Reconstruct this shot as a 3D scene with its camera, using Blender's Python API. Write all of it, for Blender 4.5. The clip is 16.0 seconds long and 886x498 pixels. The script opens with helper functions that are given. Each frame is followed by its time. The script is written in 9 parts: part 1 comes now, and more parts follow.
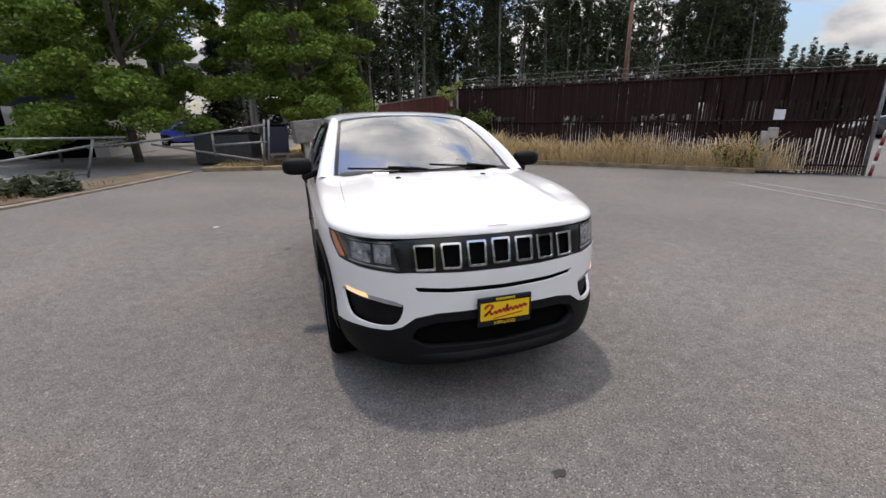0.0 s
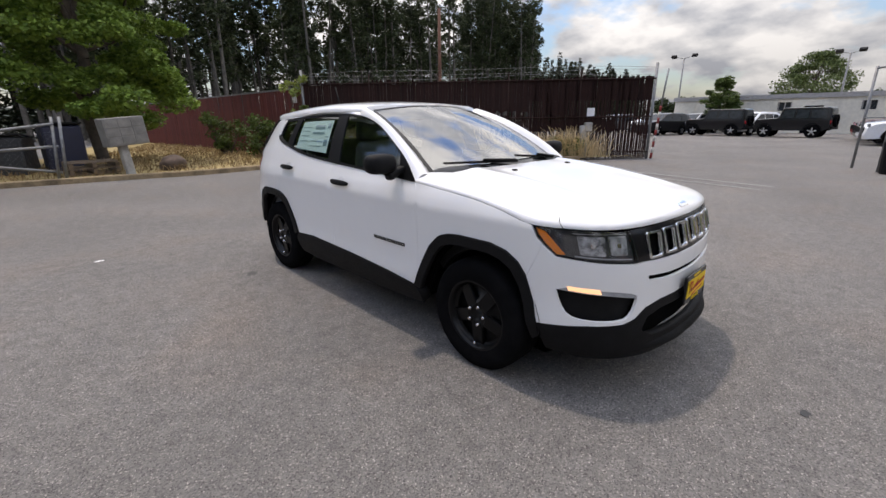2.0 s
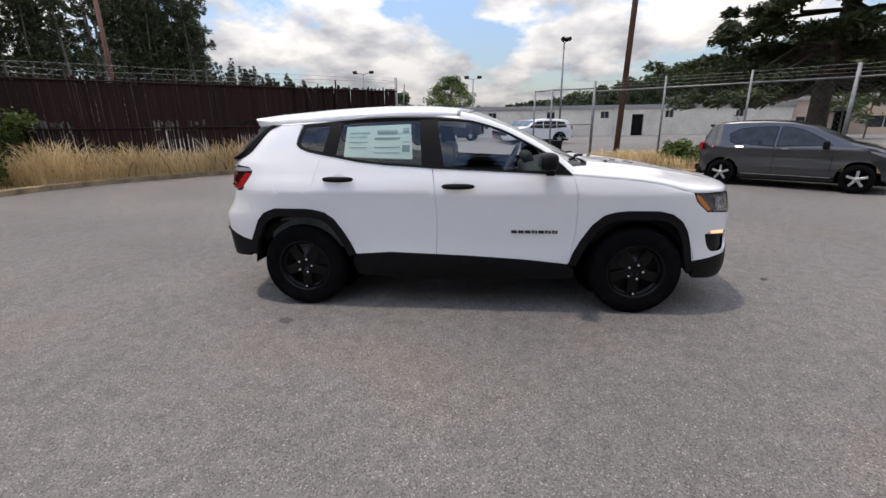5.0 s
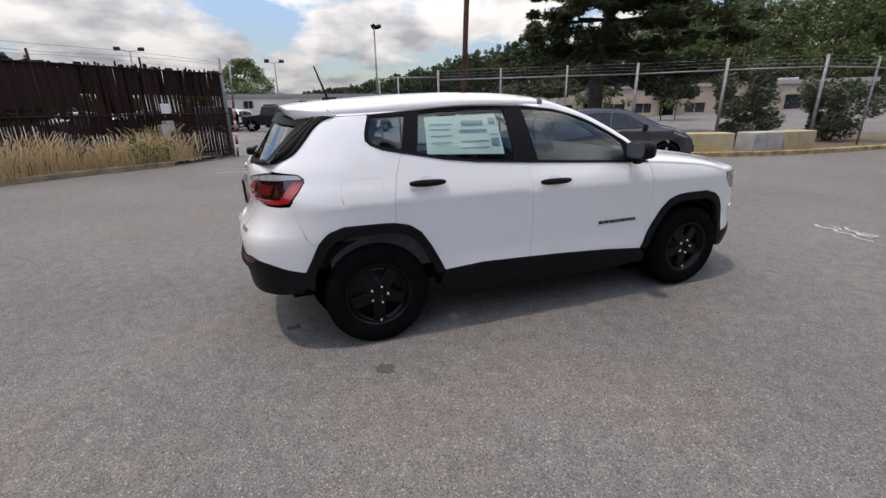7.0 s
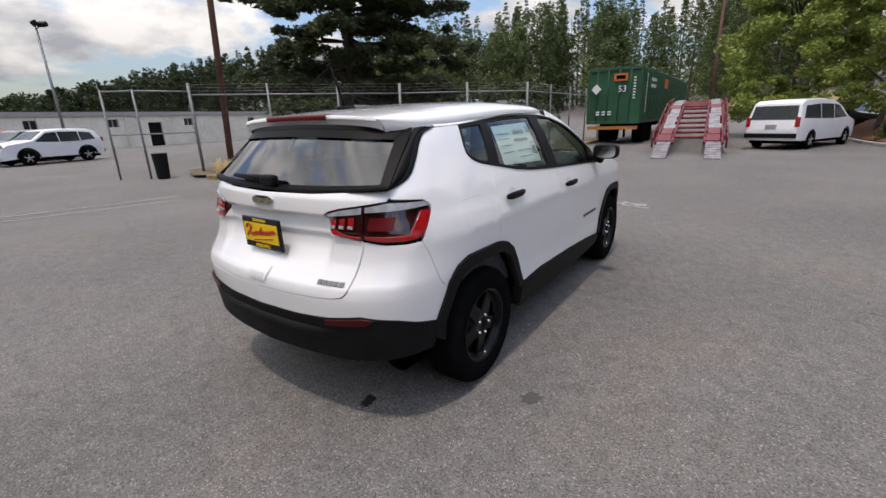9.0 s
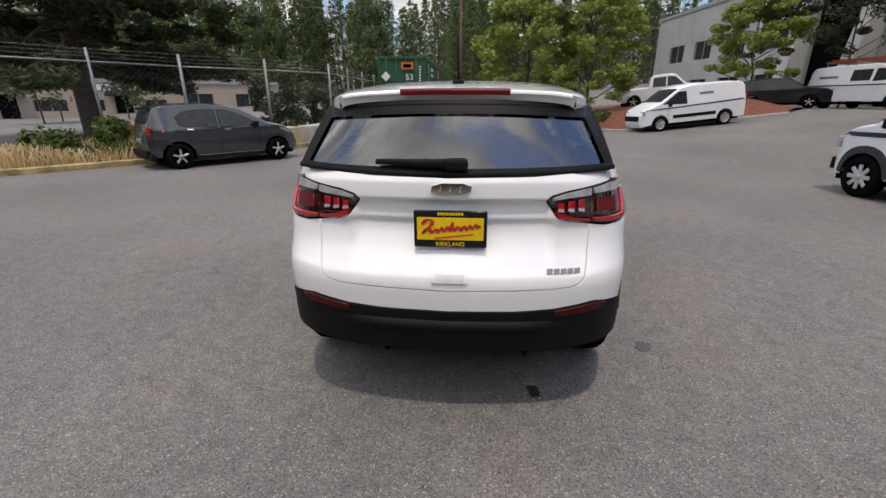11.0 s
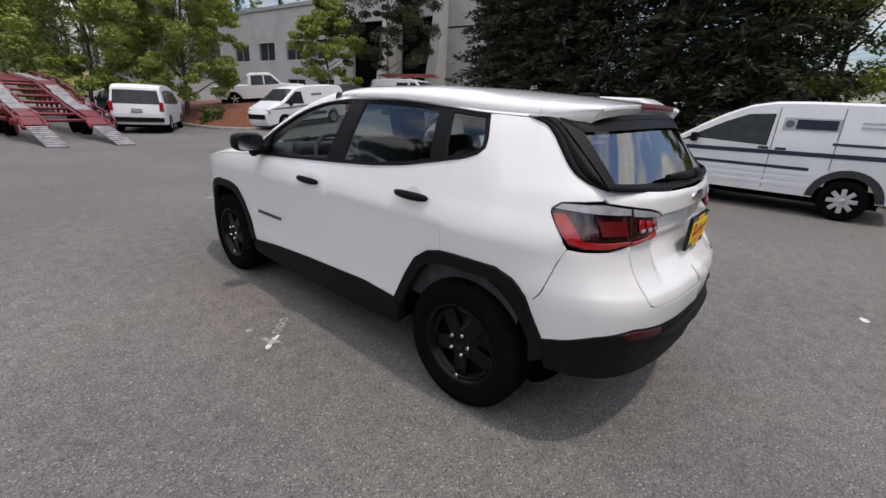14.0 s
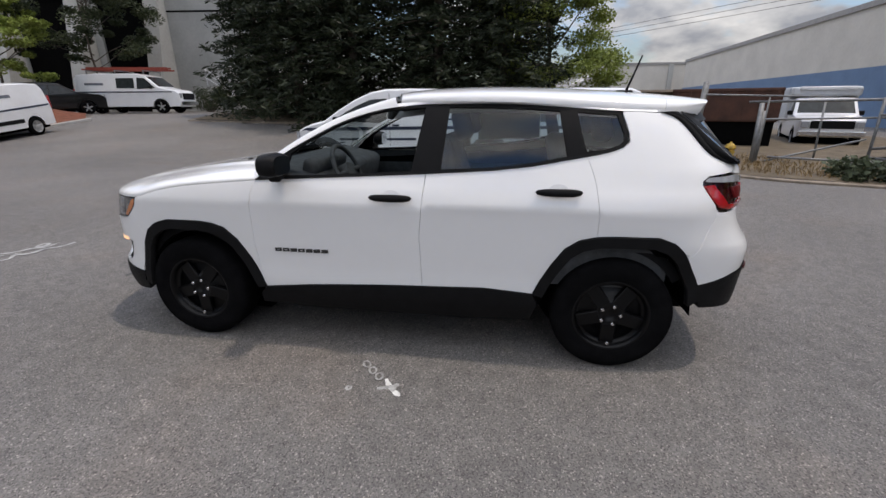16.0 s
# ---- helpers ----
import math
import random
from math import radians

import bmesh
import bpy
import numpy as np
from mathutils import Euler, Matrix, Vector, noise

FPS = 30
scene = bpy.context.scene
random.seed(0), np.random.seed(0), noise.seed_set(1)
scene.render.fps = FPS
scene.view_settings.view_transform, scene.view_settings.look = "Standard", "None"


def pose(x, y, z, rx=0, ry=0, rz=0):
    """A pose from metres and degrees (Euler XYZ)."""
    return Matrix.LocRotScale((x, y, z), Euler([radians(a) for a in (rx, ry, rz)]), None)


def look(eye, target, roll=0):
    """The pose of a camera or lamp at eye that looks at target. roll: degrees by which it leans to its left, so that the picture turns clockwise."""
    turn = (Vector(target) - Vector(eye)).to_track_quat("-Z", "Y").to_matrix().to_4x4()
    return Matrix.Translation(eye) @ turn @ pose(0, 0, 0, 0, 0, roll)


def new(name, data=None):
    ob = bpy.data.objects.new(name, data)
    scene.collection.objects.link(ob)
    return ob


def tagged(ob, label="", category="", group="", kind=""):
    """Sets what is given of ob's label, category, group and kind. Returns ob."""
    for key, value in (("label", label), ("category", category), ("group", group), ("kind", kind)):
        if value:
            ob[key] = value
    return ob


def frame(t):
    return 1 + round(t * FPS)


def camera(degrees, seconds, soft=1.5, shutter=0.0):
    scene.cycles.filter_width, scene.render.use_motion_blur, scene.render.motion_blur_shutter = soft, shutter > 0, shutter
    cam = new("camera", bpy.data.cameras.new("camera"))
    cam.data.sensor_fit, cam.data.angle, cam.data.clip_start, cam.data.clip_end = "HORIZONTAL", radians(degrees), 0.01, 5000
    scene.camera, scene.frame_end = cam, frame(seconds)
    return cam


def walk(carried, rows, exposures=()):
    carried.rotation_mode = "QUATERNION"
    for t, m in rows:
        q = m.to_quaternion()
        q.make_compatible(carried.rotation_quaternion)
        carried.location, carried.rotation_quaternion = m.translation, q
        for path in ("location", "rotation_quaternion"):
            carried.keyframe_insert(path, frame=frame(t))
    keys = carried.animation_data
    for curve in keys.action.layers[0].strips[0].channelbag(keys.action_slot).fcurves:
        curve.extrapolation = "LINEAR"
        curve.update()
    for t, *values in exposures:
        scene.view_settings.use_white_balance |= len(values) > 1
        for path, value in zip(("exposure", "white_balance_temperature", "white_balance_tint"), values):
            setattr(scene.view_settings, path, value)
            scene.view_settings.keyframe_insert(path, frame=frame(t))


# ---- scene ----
cam = camera(91.8, 16.0)
PATH = [
    (0, (0.975, 4.108, 1.509), (0.371, 2.289, 0.94), -0.5),
    (0.5, (1.397, 3.839, 1.502), (0.597, 2.109, 0.897), 0.2),
    (1, (1.867, 3.608, 1.488), (0.887, 1.995, 0.827), -0.3),
    (1.5, (2.214, 3.239, 1.461), (1.053, 1.739, 0.827), -2.0),
    (2, (2.599, 2.868, 1.46), (1.279, 1.483, 0.879), -0.7),
    (2.5, (2.949, 2.453, 1.457), (1.468, 1.245, 0.867), -2.5),
    (3, (3.248, 2.007, 1.484), (1.659, 0.935, 0.915), -1.8),
    (3.5, (3.585, 1.592, 1.473), (1.829, 0.835, 0.886), -1.3),
    (4, (3.79, 1.131, 1.43), (1.951, 0.568, 0.881), -2.4),
    (4.5, (3.992, 0.663, 1.437), (2.1, 0.255, 0.933), -1.4),
    (4.7, (4.047, 0.464, 1.456), (2.148, 0.151, 0.911), -1.0),
    (5.22, (4.135, -0.052, 1.461), (2.216, -0.179, 0.91), -0.9),
    (5.75, (4.045, -0.585, 1.472), (2.128, -0.524, 0.907), -0.7),
    (6.28, (3.83, -1.108, 1.484), (1.935, -0.841, 0.905), -0.6),
    (6.8, (3.541, -1.598, 1.489), (1.697, -1.089, 0.904), -0.5),
    (7, (3.437, -1.794, 1.499), (1.648, -1.152, 0.875), -1.0),
    (7.5, (3.126, -2.219, 1.492), (1.414, -1.369, 0.903), -1.5),
    (8, (2.77, -2.626, 1.522), (1.17, -1.576, 0.942), -1.5),
    (8.5, (2.416, -2.987, 1.525), (1.065, -1.634, 0.939), -1.5),
    (8.7, (2.24, -3.107, 1.495), (0.981, -1.664, 0.92), -1.9),
    (9.22, (1.805, -3.443, 1.497), (0.814, -1.809, 0.906), -1.6),
    (9.75, (1.315, -3.705, 1.5), (0.549, -1.966, 0.875), -1.1),
    (10.28, (0.801, -3.855, 1.503), (0.253, -2.047, 0.845), -0.6),
    (10.8, (0.294, -3.857, 1.504), (0.01, -1.995, 0.831), -0.4),
    (11, (0.109, -3.852, 1.488), (-0.041, -1.968, 0.834), -0.1),
    (11.5, (-0.364, -3.744, 1.495), (-0.234, -1.866, 0.82), 1.0),
    (12, (-0.841, -3.649, 1.495), (-0.375, -1.833, 0.798), 2.4),
    (12.5, (-1.261, -3.425, 1.453), (-0.541, -1.706, 0.728), -0.8),
    (13, (-1.689, -3.208, 1.462), (-0.69, -1.611, 0.79), 2.9),
    (13.5, (-2.06, -2.916, 1.465), (-0.824, -1.479, 0.828), 1.3),
    (14, (-2.375, -2.508, 1.487), (-0.948, -1.256, 0.857), 2.6),
    (14.5, (-2.704, -2.087, 1.49), (-1.083, -1.102, 0.854), 1.6),
    (15, (-2.903, -1.618, 1.438), (-1.171, -0.829, 0.825), 0.7),
    (15.5, (-3.139, -1.164, 1.49), (-1.328, -0.625, 0.837), 1.6),
    (16, (-3.219, -0.726, 1.512), (-1.35, -0.419, 0.869), -0.3),
]
walk(cam, [(t, look(eye, target, roll)) for t, eye, target, roll in PATH], exposures=[(0.0, 0.66, 7550, 15), (4.6, 0.71, 7450, 15), (8.0, 0.60, 7450, 15), (11.0, 0.54, 7550, 15), (16.0, 0.44, 7300, 14)])

SUN_DIR = Vector((0.03, -0.32, 1.0)).normalized()   # towards the sun

# ---- world and sun ----
world = bpy.data.worlds.new("sky")
scene.world = world
world.use_nodes = True
wn, wl = world.node_tree.nodes, world.node_tree.links
wn.clear()
w_out = wn.new("ShaderNodeOutputWorld")
w_bg = wn.new("ShaderNodeBackground")
w_sky = wn.new("ShaderNodeTexSky")
w_sky.sky_type, w_sky.sun_disc = "NISHITA", False
w_sky.sun_elevation = math.asin(SUN_DIR.z)
w_sky.sun_rotation = math.atan2(SUN_DIR.x, SUN_DIR.y)
w_sky.air_density, w_sky.dust_density, w_sky.ozone_density = 1.3, 0.25, 3.0
w_co = wn.new("ShaderNodeTexCoord")
w_sep = wn.new("ShaderNodeSeparateXYZ")
w_add = wn.new("ShaderNodeMath"); w_add.operation = "ADD"; w_add.inputs[1].default_value = 0.36
w_max = wn.new("ShaderNodeMath"); w_max.operation = "MAXIMUM"; w_max.inputs[1].default_value = 0.08
w_div = wn.new("ShaderNodeVectorMath"); w_div.operation = "DIVIDE"
w_comb = wn.new("ShaderNodeCombineXYZ")
w_n1 = wn.new("ShaderNodeTexNoise")
w_n1.inputs["Scale"].default_value, w_n1.inputs["Detail"].default_value, w_n1.inputs["Roughness"].default_value = 2.5, 8, 0.52
w_n2 = wn.new("ShaderNodeTexNoise")
w_n2.inputs["Scale"].default_value, w_n2.inputs["Detail"].default_value = 4.2, 6
w_r1 = wn.new("ShaderNodeValToRGB")
w_r1.color_ramp.elements[0].position, w_r1.color_ramp.elements[1].position = 0.425, 0.505
w_r2 = wn.new("ShaderNodeValToRGB")
w_r2.color_ramp.elements[0].position, w_r2.color_ramp.elements[1].position = 0.36, 0.62
w_r2.color_ramp.elements[0].color = (0.33, 0.375, 0.45, 1)
w_r2.color_ramp.elements[1].color = (0.72, 0.77, 0.83, 1)
w_sc = wn.new("ShaderNodeVectorMath"); w_sc.operation = "MULTIPLY"; w_sc.inputs[1].default_value = (0.095, 0.102, 0.118)
w_mix = wn.new("ShaderNodeMix"); w_mix.data_type = "RGBA"
wl.new(w_co.outputs["Generated"], w_sep.inputs[0])
wl.new(w_sep.outputs["Z"], w_add.inputs[0]); wl.new(w_add.outputs[0], w_max.inputs[0])
for k in "XYZ":
    wl.new(w_max.outputs[0], w_comb.inputs[k])
wl.new(w_co.outputs["Generated"], w_div.inputs[0]); wl.new(w_comb.outputs[0], w_div.inputs[1])
wl.new(w_div.outputs[0], w_n1.inputs["Vector"]); wl.new(w_div.outputs[0], w_n2.inputs["Vector"])
wl.new(w_n1.outputs["Fac"], w_r1.inputs[0]); wl.new(w_n2.outputs["Fac"], w_r2.inputs[0])
wl.new(w_sky.outputs[0], w_sc.inputs[0])
w_low = wn.new("ShaderNodeMapRange")
w_low.inputs["From Min"].default_value, w_low.inputs["From Max"].default_value = -0.02, 0.07
w_low.inputs["To Min"].default_value, w_low.inputs["To Max"].default_value = 1.0, 0.0
w_fac = wn.new("ShaderNodeMath"); w_fac.operation = "MAXIMUM"
wl.new(w_sep.outputs["Z"], w_low.inputs["Value"])
wl.new(w_r1.outputs["Color"], w_fac.inputs[0]); wl.new(w_low.outputs[0], w_fac.inputs[1])
wl.new(w_fac.outputs[0], w_mix.inputs["Factor"])
wl.new(w_sc.outputs[0], w_mix.inputs["A"]); wl.new(w_r2.outputs["Color"], w_mix.inputs["B"])
# an overcast sky is about twice as bright overhead as at the horizon
w_up = wn.new("ShaderNodeMapRange")
w_up.inputs["From Min"].default_value, w_up.inputs["From Max"].default_value = 0.0, 0.55
w_up.inputs["To Min"].default_value, w_up.inputs["To Max"].default_value = 0.43, 1.78
wl.new(w_sep.outputs["Z"], w_up.inputs["Value"])
wl.new(w_up.outputs[0], w_bg.inputs["Strength"])
wl.new(w_mix.outputs["Result"], w_bg.inputs["Color"])
wl.new(w_bg.outputs[0], w_out.inputs[0])

sun = new("sun", bpy.data.lights.new("sun", "SUN"))
sun.data.energy, sun.data.angle, sun.data.color = 1.25, radians(2.6), (1.0, 0.95, 0.90)
sun.matrix_world = look(tuple(SUN_DIR * 40), (0, 0, 0))

# ---- materials ----
def mat(name, color, rough=0.5, metal=0.0, coat=0.0, var=0.12, scale=6.0, bump=0.0, bscale=150.0, rand=0.0, color2=None, island=False, spec=0.5):
    """A surface with two scales of variation, fine relief, and shifts from piece to piece."""
    m = bpy.data.materials.new(name)
    m.use_nodes = True
    n, l = m.node_tree.nodes, m.node_tree.links
    b = n["Principled BSDF"]
    b.inputs["Roughness"].default_value, b.inputs["Metallic"].default_value = rough, metal
    b.inputs["Specular IOR Level"].default_value = spec
    b.inputs["Coat Weight"].default_value, b.inputs["Coat Roughness"].default_value = coat, 0.04
    co = n.new("ShaderNodeTexCoord")
    n1 = n.new("ShaderNodeTexNoise"); n1.inputs["Scale"].default_value, n1.inputs["Detail"].default_value = scale, 5
    n2 = n.new("ShaderNodeTexNoise"); n2.inputs["Scale"].default_value, n2.inputs["Detail"].default_value = scale * 9, 3
    l.new(co.outputs["Object"], n1.inputs["Vector"]); l.new(co.outputs["Object"], n2.inputs["Vector"])
    ad = n.new("ShaderNodeMath"); ad.operation = "MULTIPLY_ADD"; ad.inputs[1].default_value = 0.45
    l.new(n2.outputs["Fac"], ad.inputs[0]); l.new(n1.outputs["Fac"], ad.inputs[2])
    last = ad.outputs[0]
    lo, hi = 0.50, 0.95
    if rand:
        src = n.new("ShaderNodeNewGeometry").outputs["Random Per Island"] if island else n.new("ShaderNodeObjectInfo").outputs["Random"]
        a2 = n.new("ShaderNodeMath"); a2.operation = "MULTIPLY_ADD"; a2.inputs[1].default_value = rand
        l.new(src, a2.inputs[0]); l.new(last, a2.inputs[2])
        last = a2.outputs[0]; hi += rand
    mr = n.new("ShaderNodeMapRange")
    mr.inputs["From Min"].default_value, mr.inputs["From Max"].default_value = lo, hi
    l.new(last, mr.inputs["Value"])
    mx = n.new("ShaderNodeMix"); mx.data_type = "RGBA"
    c2 = color2 or tuple(min(1, c * (1 + var)) for c in color)
    c1 = color if color2 else tuple(c * (1 - var) for c in color)
    mx.inputs["A"].default_value, mx.inputs["B"].default_value = (*c1, 1), (*c2, 1)
    l.new(mr.outputs[0], mx.inputs["Factor"]); l.new(mx.outputs["Result"], b.inputs["Base Color"])
    if bump:
        nb = n.new("ShaderNodeTexNoise"); nb.inputs["Scale"].default_value, nb.inputs["Detail"].default_value = bscale, 3
        l.new(co.outputs["Object"], nb.inputs["Vector"])
        bp = n.new("ShaderNodeBump"); bp.inputs["Strength"].default_value, bp.inputs["Distance"].default_value = bump, 0.01
        l.new(nb.outputs["Fac"], bp.inputs["Height"]); l.new(bp.outputs[0], b.inputs["Normal"])
    return m


def glass(name, tint, rough=0.0, gloss=0.10):
    m = bpy.data.materials.new(name)
    m.use_nodes = True
    n, l = m.node_tree.nodes, m.node_tree.links
    n.remove(n["Principled BSDF"])
    tr, gl, fr, mx = n.new("ShaderNodeBsdfTransparent"), n.new("ShaderNodeBsdfGlossy"), n.new("ShaderNodeLayerWeight"), n.new("ShaderNodeMixShader")
    pw, ma = n.new("ShaderNodeMath"), n.new("ShaderNodeMath")
    pw.operation, ma.operation = "POWER", "MULTIPLY_ADD"
    fr.inputs["Blend"].default_value = 0.5
    pw.inputs[1].default_value, ma.inputs[1].default_value, ma.inputs[2].default_value = 4.0, 0.9 - gloss, gloss
    l.new(fr.outputs["Facing"], pw.inputs[0]); l.new(pw.outputs[0], ma.inputs[0])
    tr.inputs["Color"].default_value = (*tint, 1)
    gl.inputs["Roughness"].default_value = rough
    l.new(ma.outputs[0], mx.inputs[0]); l.new(tr.outputs[0], mx.inputs[1]); l.new(gl.outputs[0], mx.inputs[2])
    l.new(mx.outputs[0], n["Material Output"].inputs["Surface"])
    return m


def lit(name, color, strength):
    m = bpy.data.materials.new(name)
    m.use_nodes = True
    b = m.node_tree.nodes["Principled BSDF"]
    b.inputs["Base Color"].default_value = (*color, 1)
    b.inputs["Emission Color"].default_value = (*color, 1)
    b.inputs["Emission Strength"].default_value = strength
    return m


WHITE = mat("white_paint", (0.80, 0.80, 0.80), 0.30, coat=1.0, var=0.015, scale=1.5)
WHITE2 = mat("white_van_paint", (0.74, 0.75, 0.77), 0.35, coat=0.5, var=0.05, scale=2.0)
SILVER = mat("silver_paint", (0.42, 0.43, 0.45), 0.35, metal=0.4, coat=0.6, var=0.05)
GREY_PAINT = mat("dark_grey_metallic", (0.030, 0.031, 0.035), 0.28, metal=0.2, coat=1.0, var=0.08)
BLACK_PAINT = mat("black_paint", (0.008, 0.008, 0.009), 0.3, coat=0.4, spec=0.3, var=0.2)
BLUE_PAINT = mat("blue_paint", (0.02, 0.05, 0.35), 0.3, coat=1.0)
RED_PAINT = mat("red_car_paint", (0.4, 0.02, 0.02), 0.3, coat=1.0)
PLASTIC = mat("black_plastic", (0.0072, 0.0072, 0.0078), 0.55, spec=0.13, var=0.25, scale=12, bump=0.15, bscale=500)
GLOSS = mat("gloss_black", (0.008, 0.008, 0.009), 0.18, spec=0.35, var=0.2)
# near-black without sheen: puts the shade of voids and recesses into the colour
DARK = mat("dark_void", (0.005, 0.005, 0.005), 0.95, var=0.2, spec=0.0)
CABIN = mat("cabin_cloth", (0.058, 0.062, 0.066), 0.85, var=0.3, scale=20)
CABIN2 = mat("cabin_trim_grey", (0.34, 0.34, 0.34), 0.8, var=0.15, scale=10)
RUBBER = mat("tyre_rubber", (0.0065, 0.0065, 0.007), 0.95, spec=0.01, var=0.3, scale=14, bump=0.2, bscale=200)
RIM_BLACK = mat("black_rim", (0.004, 0.004, 0.0045), 0.30, spec=0.2, var=0.2)
ALLOY = mat("alloy_rim", (0.45, 0.46, 0.47), 0.35, metal=0.8)
CHROME = mat("chrome", (0.75, 0.76, 0.78), 0.14, metal=1.0, var=0.03)
STEEL = mat("galvanised_steel", (0.22, 0.225, 0.23), 0.55, metal=0.5, var=0.25, scale=9)
AMBER = mat("amber_lens", (0.85, 0.22, 0.02), 0.15, coat=1.0, var=0.1)
REDLENS = mat("red_lens", (0.36, 0.010, 0.014), 0.12, coat=1.0, var=0.2, scale=30)
REDDARK = mat("dark_red_lens", (0.110, 0.005, 0.007), 0.32, spec=0.25, var=0.2)
REFLEXRED = mat("dim_red_reflector", (0.055, 0.004, 0.005), 0.3, spec=0.2, var=0.2)
SMOKERED = mat("smoked_red_lens", (0.030, 0.004, 0.005), 0.12, coat=1.0, var=0.3, scale=30)
CLEARLENS = mat("grey_lens", (0.33, 0.34, 0.36), 0.1, coat=1.0, var=0.25, scale=25)
DARKLENS = mat("dark_lens", (0.05, 0.052, 0.056), 0.1, coat=1.0, var=0.35, scale=25)
REFLECTOR = mat("lamp_reflector", (0.05, 0.052, 0.056), 0.22, metal=0.3, scale=26, color2=(0.62, 0.63, 0.65))
GLASS = glass("car_glass", (0.84, 0.89, 0.88), gloss=0.055)
SCREEN = glass("windscreen_glass", (0.60, 0.68, 0.68), gloss=0.34)
REARGLASS = glass("dark_tinted_glass", (0.24, 0.30, 0.30), gloss=0.16)
LENS = glass("clear_lens_cover", (0.92, 0.93, 0.94), gloss=0.06)
TINT = glass("tinted_glass", (0.66, 0.75, 0.76), gloss=0.055)
FARGLASS = mat("far_car_glass", (0.026, 0.031, 0.034), 0.14, var=0.3, spec=0.3)
YELLOW = mat("plate_yellow", (0.85, 0.55, 0.01), 0.5, var=0.05)
PLATERED = mat("plate_red", (0.45, 0.02, 0.02), 0.5)
PAPER = mat("sticker_paper", (0.80, 0.88, 0.78), 0.6, var=0.04)
INK = mat("sticker_ink", (0.26, 0.34, 0.34), 0.6)
BADGE = mat("badge_dark", (0.03, 0.03, 0.03), 0.3)
LAMPGLOW = lit("running_light", (1.0, 0.62, 0.35), 0.55)

# ---- helpers ----
from mathutils.geometry import delaunay_2d_cdt


def thing(name, label, category, group="", kind="", at=None):
    e = tagged(new(name), label, category, group, kind)
    e.empty_display_size = 0.1
    if at is not None:
        e.matrix_world = at
    return e


def part(name, geo, material, parent=None, label="", smooth=False, normals=None, crease=0.0):
    """Links a bmesh, or (vertices, faces), as one mesh object under a thing or a part."""
    me = bpy.data.meshes.new(name)
    if isinstance(geo, tuple):
        me.from_pydata([tuple(v) for v in geo[0]], [], [tuple(f) for f in geo[1]])
    else:
        geo.to_mesh(me)
        geo.free()
    for m in material if isinstance(material, (list, tuple)) else [material]:
        me.materials.append(m)
    if smooth:
        me.polygons.foreach_set("use_smooth", [True] * len(me.polygons))
    me.update()
    if crease:
        me.set_sharp_from_angle(angle=radians(crease))
    if normals is not None:
        me.normals_split_custom_set_from_vertices([tuple(q) for q in normals])
    ob = new(name, me)
    ob.parent = parent
    if label:
        tagged(ob, label)
    return ob


def add_box(bm, size, m=Matrix(), bevel=0.0, seg=1, mi=0):
    r = bmesh.ops.create_cube(bm, size=1.0, matrix=m @ Matrix.Diagonal((*size, 1)))
    fs = {f for v in r["verts"] for f in v.link_faces}
    for f in fs:
        f.material_index = mi
    if bevel:
        es = list({e for v in r["verts"] for e in v.link_edges})
        bmesh.ops.bevel(bm, geom=es, offset=bevel, segments=seg, affect="EDGES", profile=0.5)


def box(size, m=Matrix(), bevel=0.0, seg=1):
    bm = bmesh.new()
    add_box(bm, size, m, bevel, seg)
    return bm


def add_tube(bm, a, b, r, r2=None, n=8, mi=0, cap=True):
    a, b = Vector(a), Vector(b)
    d = b - a
    q = d.to_track_quat("Z", "Y").to_matrix().to_4x4()
    m = Matrix.Translation((a + b) / 2) @ q
    k = bmesh.ops.create_cone(bm, cap_ends=cap, segments=n, radius1=r, radius2=r if r2 is None else r2, depth=d.length, matrix=m)
    for f in {f for v in k["verts"] for f in v.link_faces}:
        f.material_index = mi
        f.smooth = len(f.verts) == 4


def tube(a, b, r, r2=None, n=8):
    bm = bmesh.new()
    add_tube(bm, a, b, r, r2, n)
    return bm


def lathe(profile, n=40, axis="x"):
    """Turns a profile of (along, radius) round an axis."""
    vs, fs = [], []
    for a, r in profile:
        for i in range(n):
            t = 2 * math.pi * i / n
            vs.append((a, r * math.cos(t), r * math.sin(t)) if axis == "x" else (r * math.cos(t), r * math.sin(t), a))
    for j in range(len(profile) - 1):
        for i in range(n):
            k = (i + 1) % n
            fs.append((j * n + i, j * n + k, (j + 1) * n + k, (j + 1) * n + i))
    return vs, fs


class Smooth:
    """A monotone cubic through (x, y) points."""

    def __init__(self, pts):
        p = np.array(sorted(pts), float)
        self.x, self.y = p[:, 0], p[:, 1]
        h, d = np.diff(self.x), np.diff(self.y) / np.diff(self.x)
        m = np.zeros(len(p))
        for i in range(1, len(p) - 1):
            if d[i - 1] * d[i] > 0:
                w1, w2 = 2 * h[i] + h[i - 1], h[i] + 2 * h[i - 1]
                m[i] = (w1 + w2) / (w1 / d[i - 1] + w2 / d[i])
        m[0], m[-1] = d[0], d[-1]
        self.h, self.m = h, m

    def __call__(self, x):
        x = np.clip(np.asarray(x, float), self.x[0], self.x[-1])
        i = np.clip(np.searchsorted(self.x, x) - 1, 0, len(self.h) - 1)
        t = (x - self.x[i]) / self.h[i]
        a, b = self.y[i], self.y[i + 1]
        return (2 * t**3 - 3 * t**2 + 1) * a + (t**3 - 2 * t**2 + t) * self.h[i] * self.m[i] + (3 * t**2 - 2 * t**3) * b + (t**3 - t**2) * self.h[i] * self.m[i + 1]


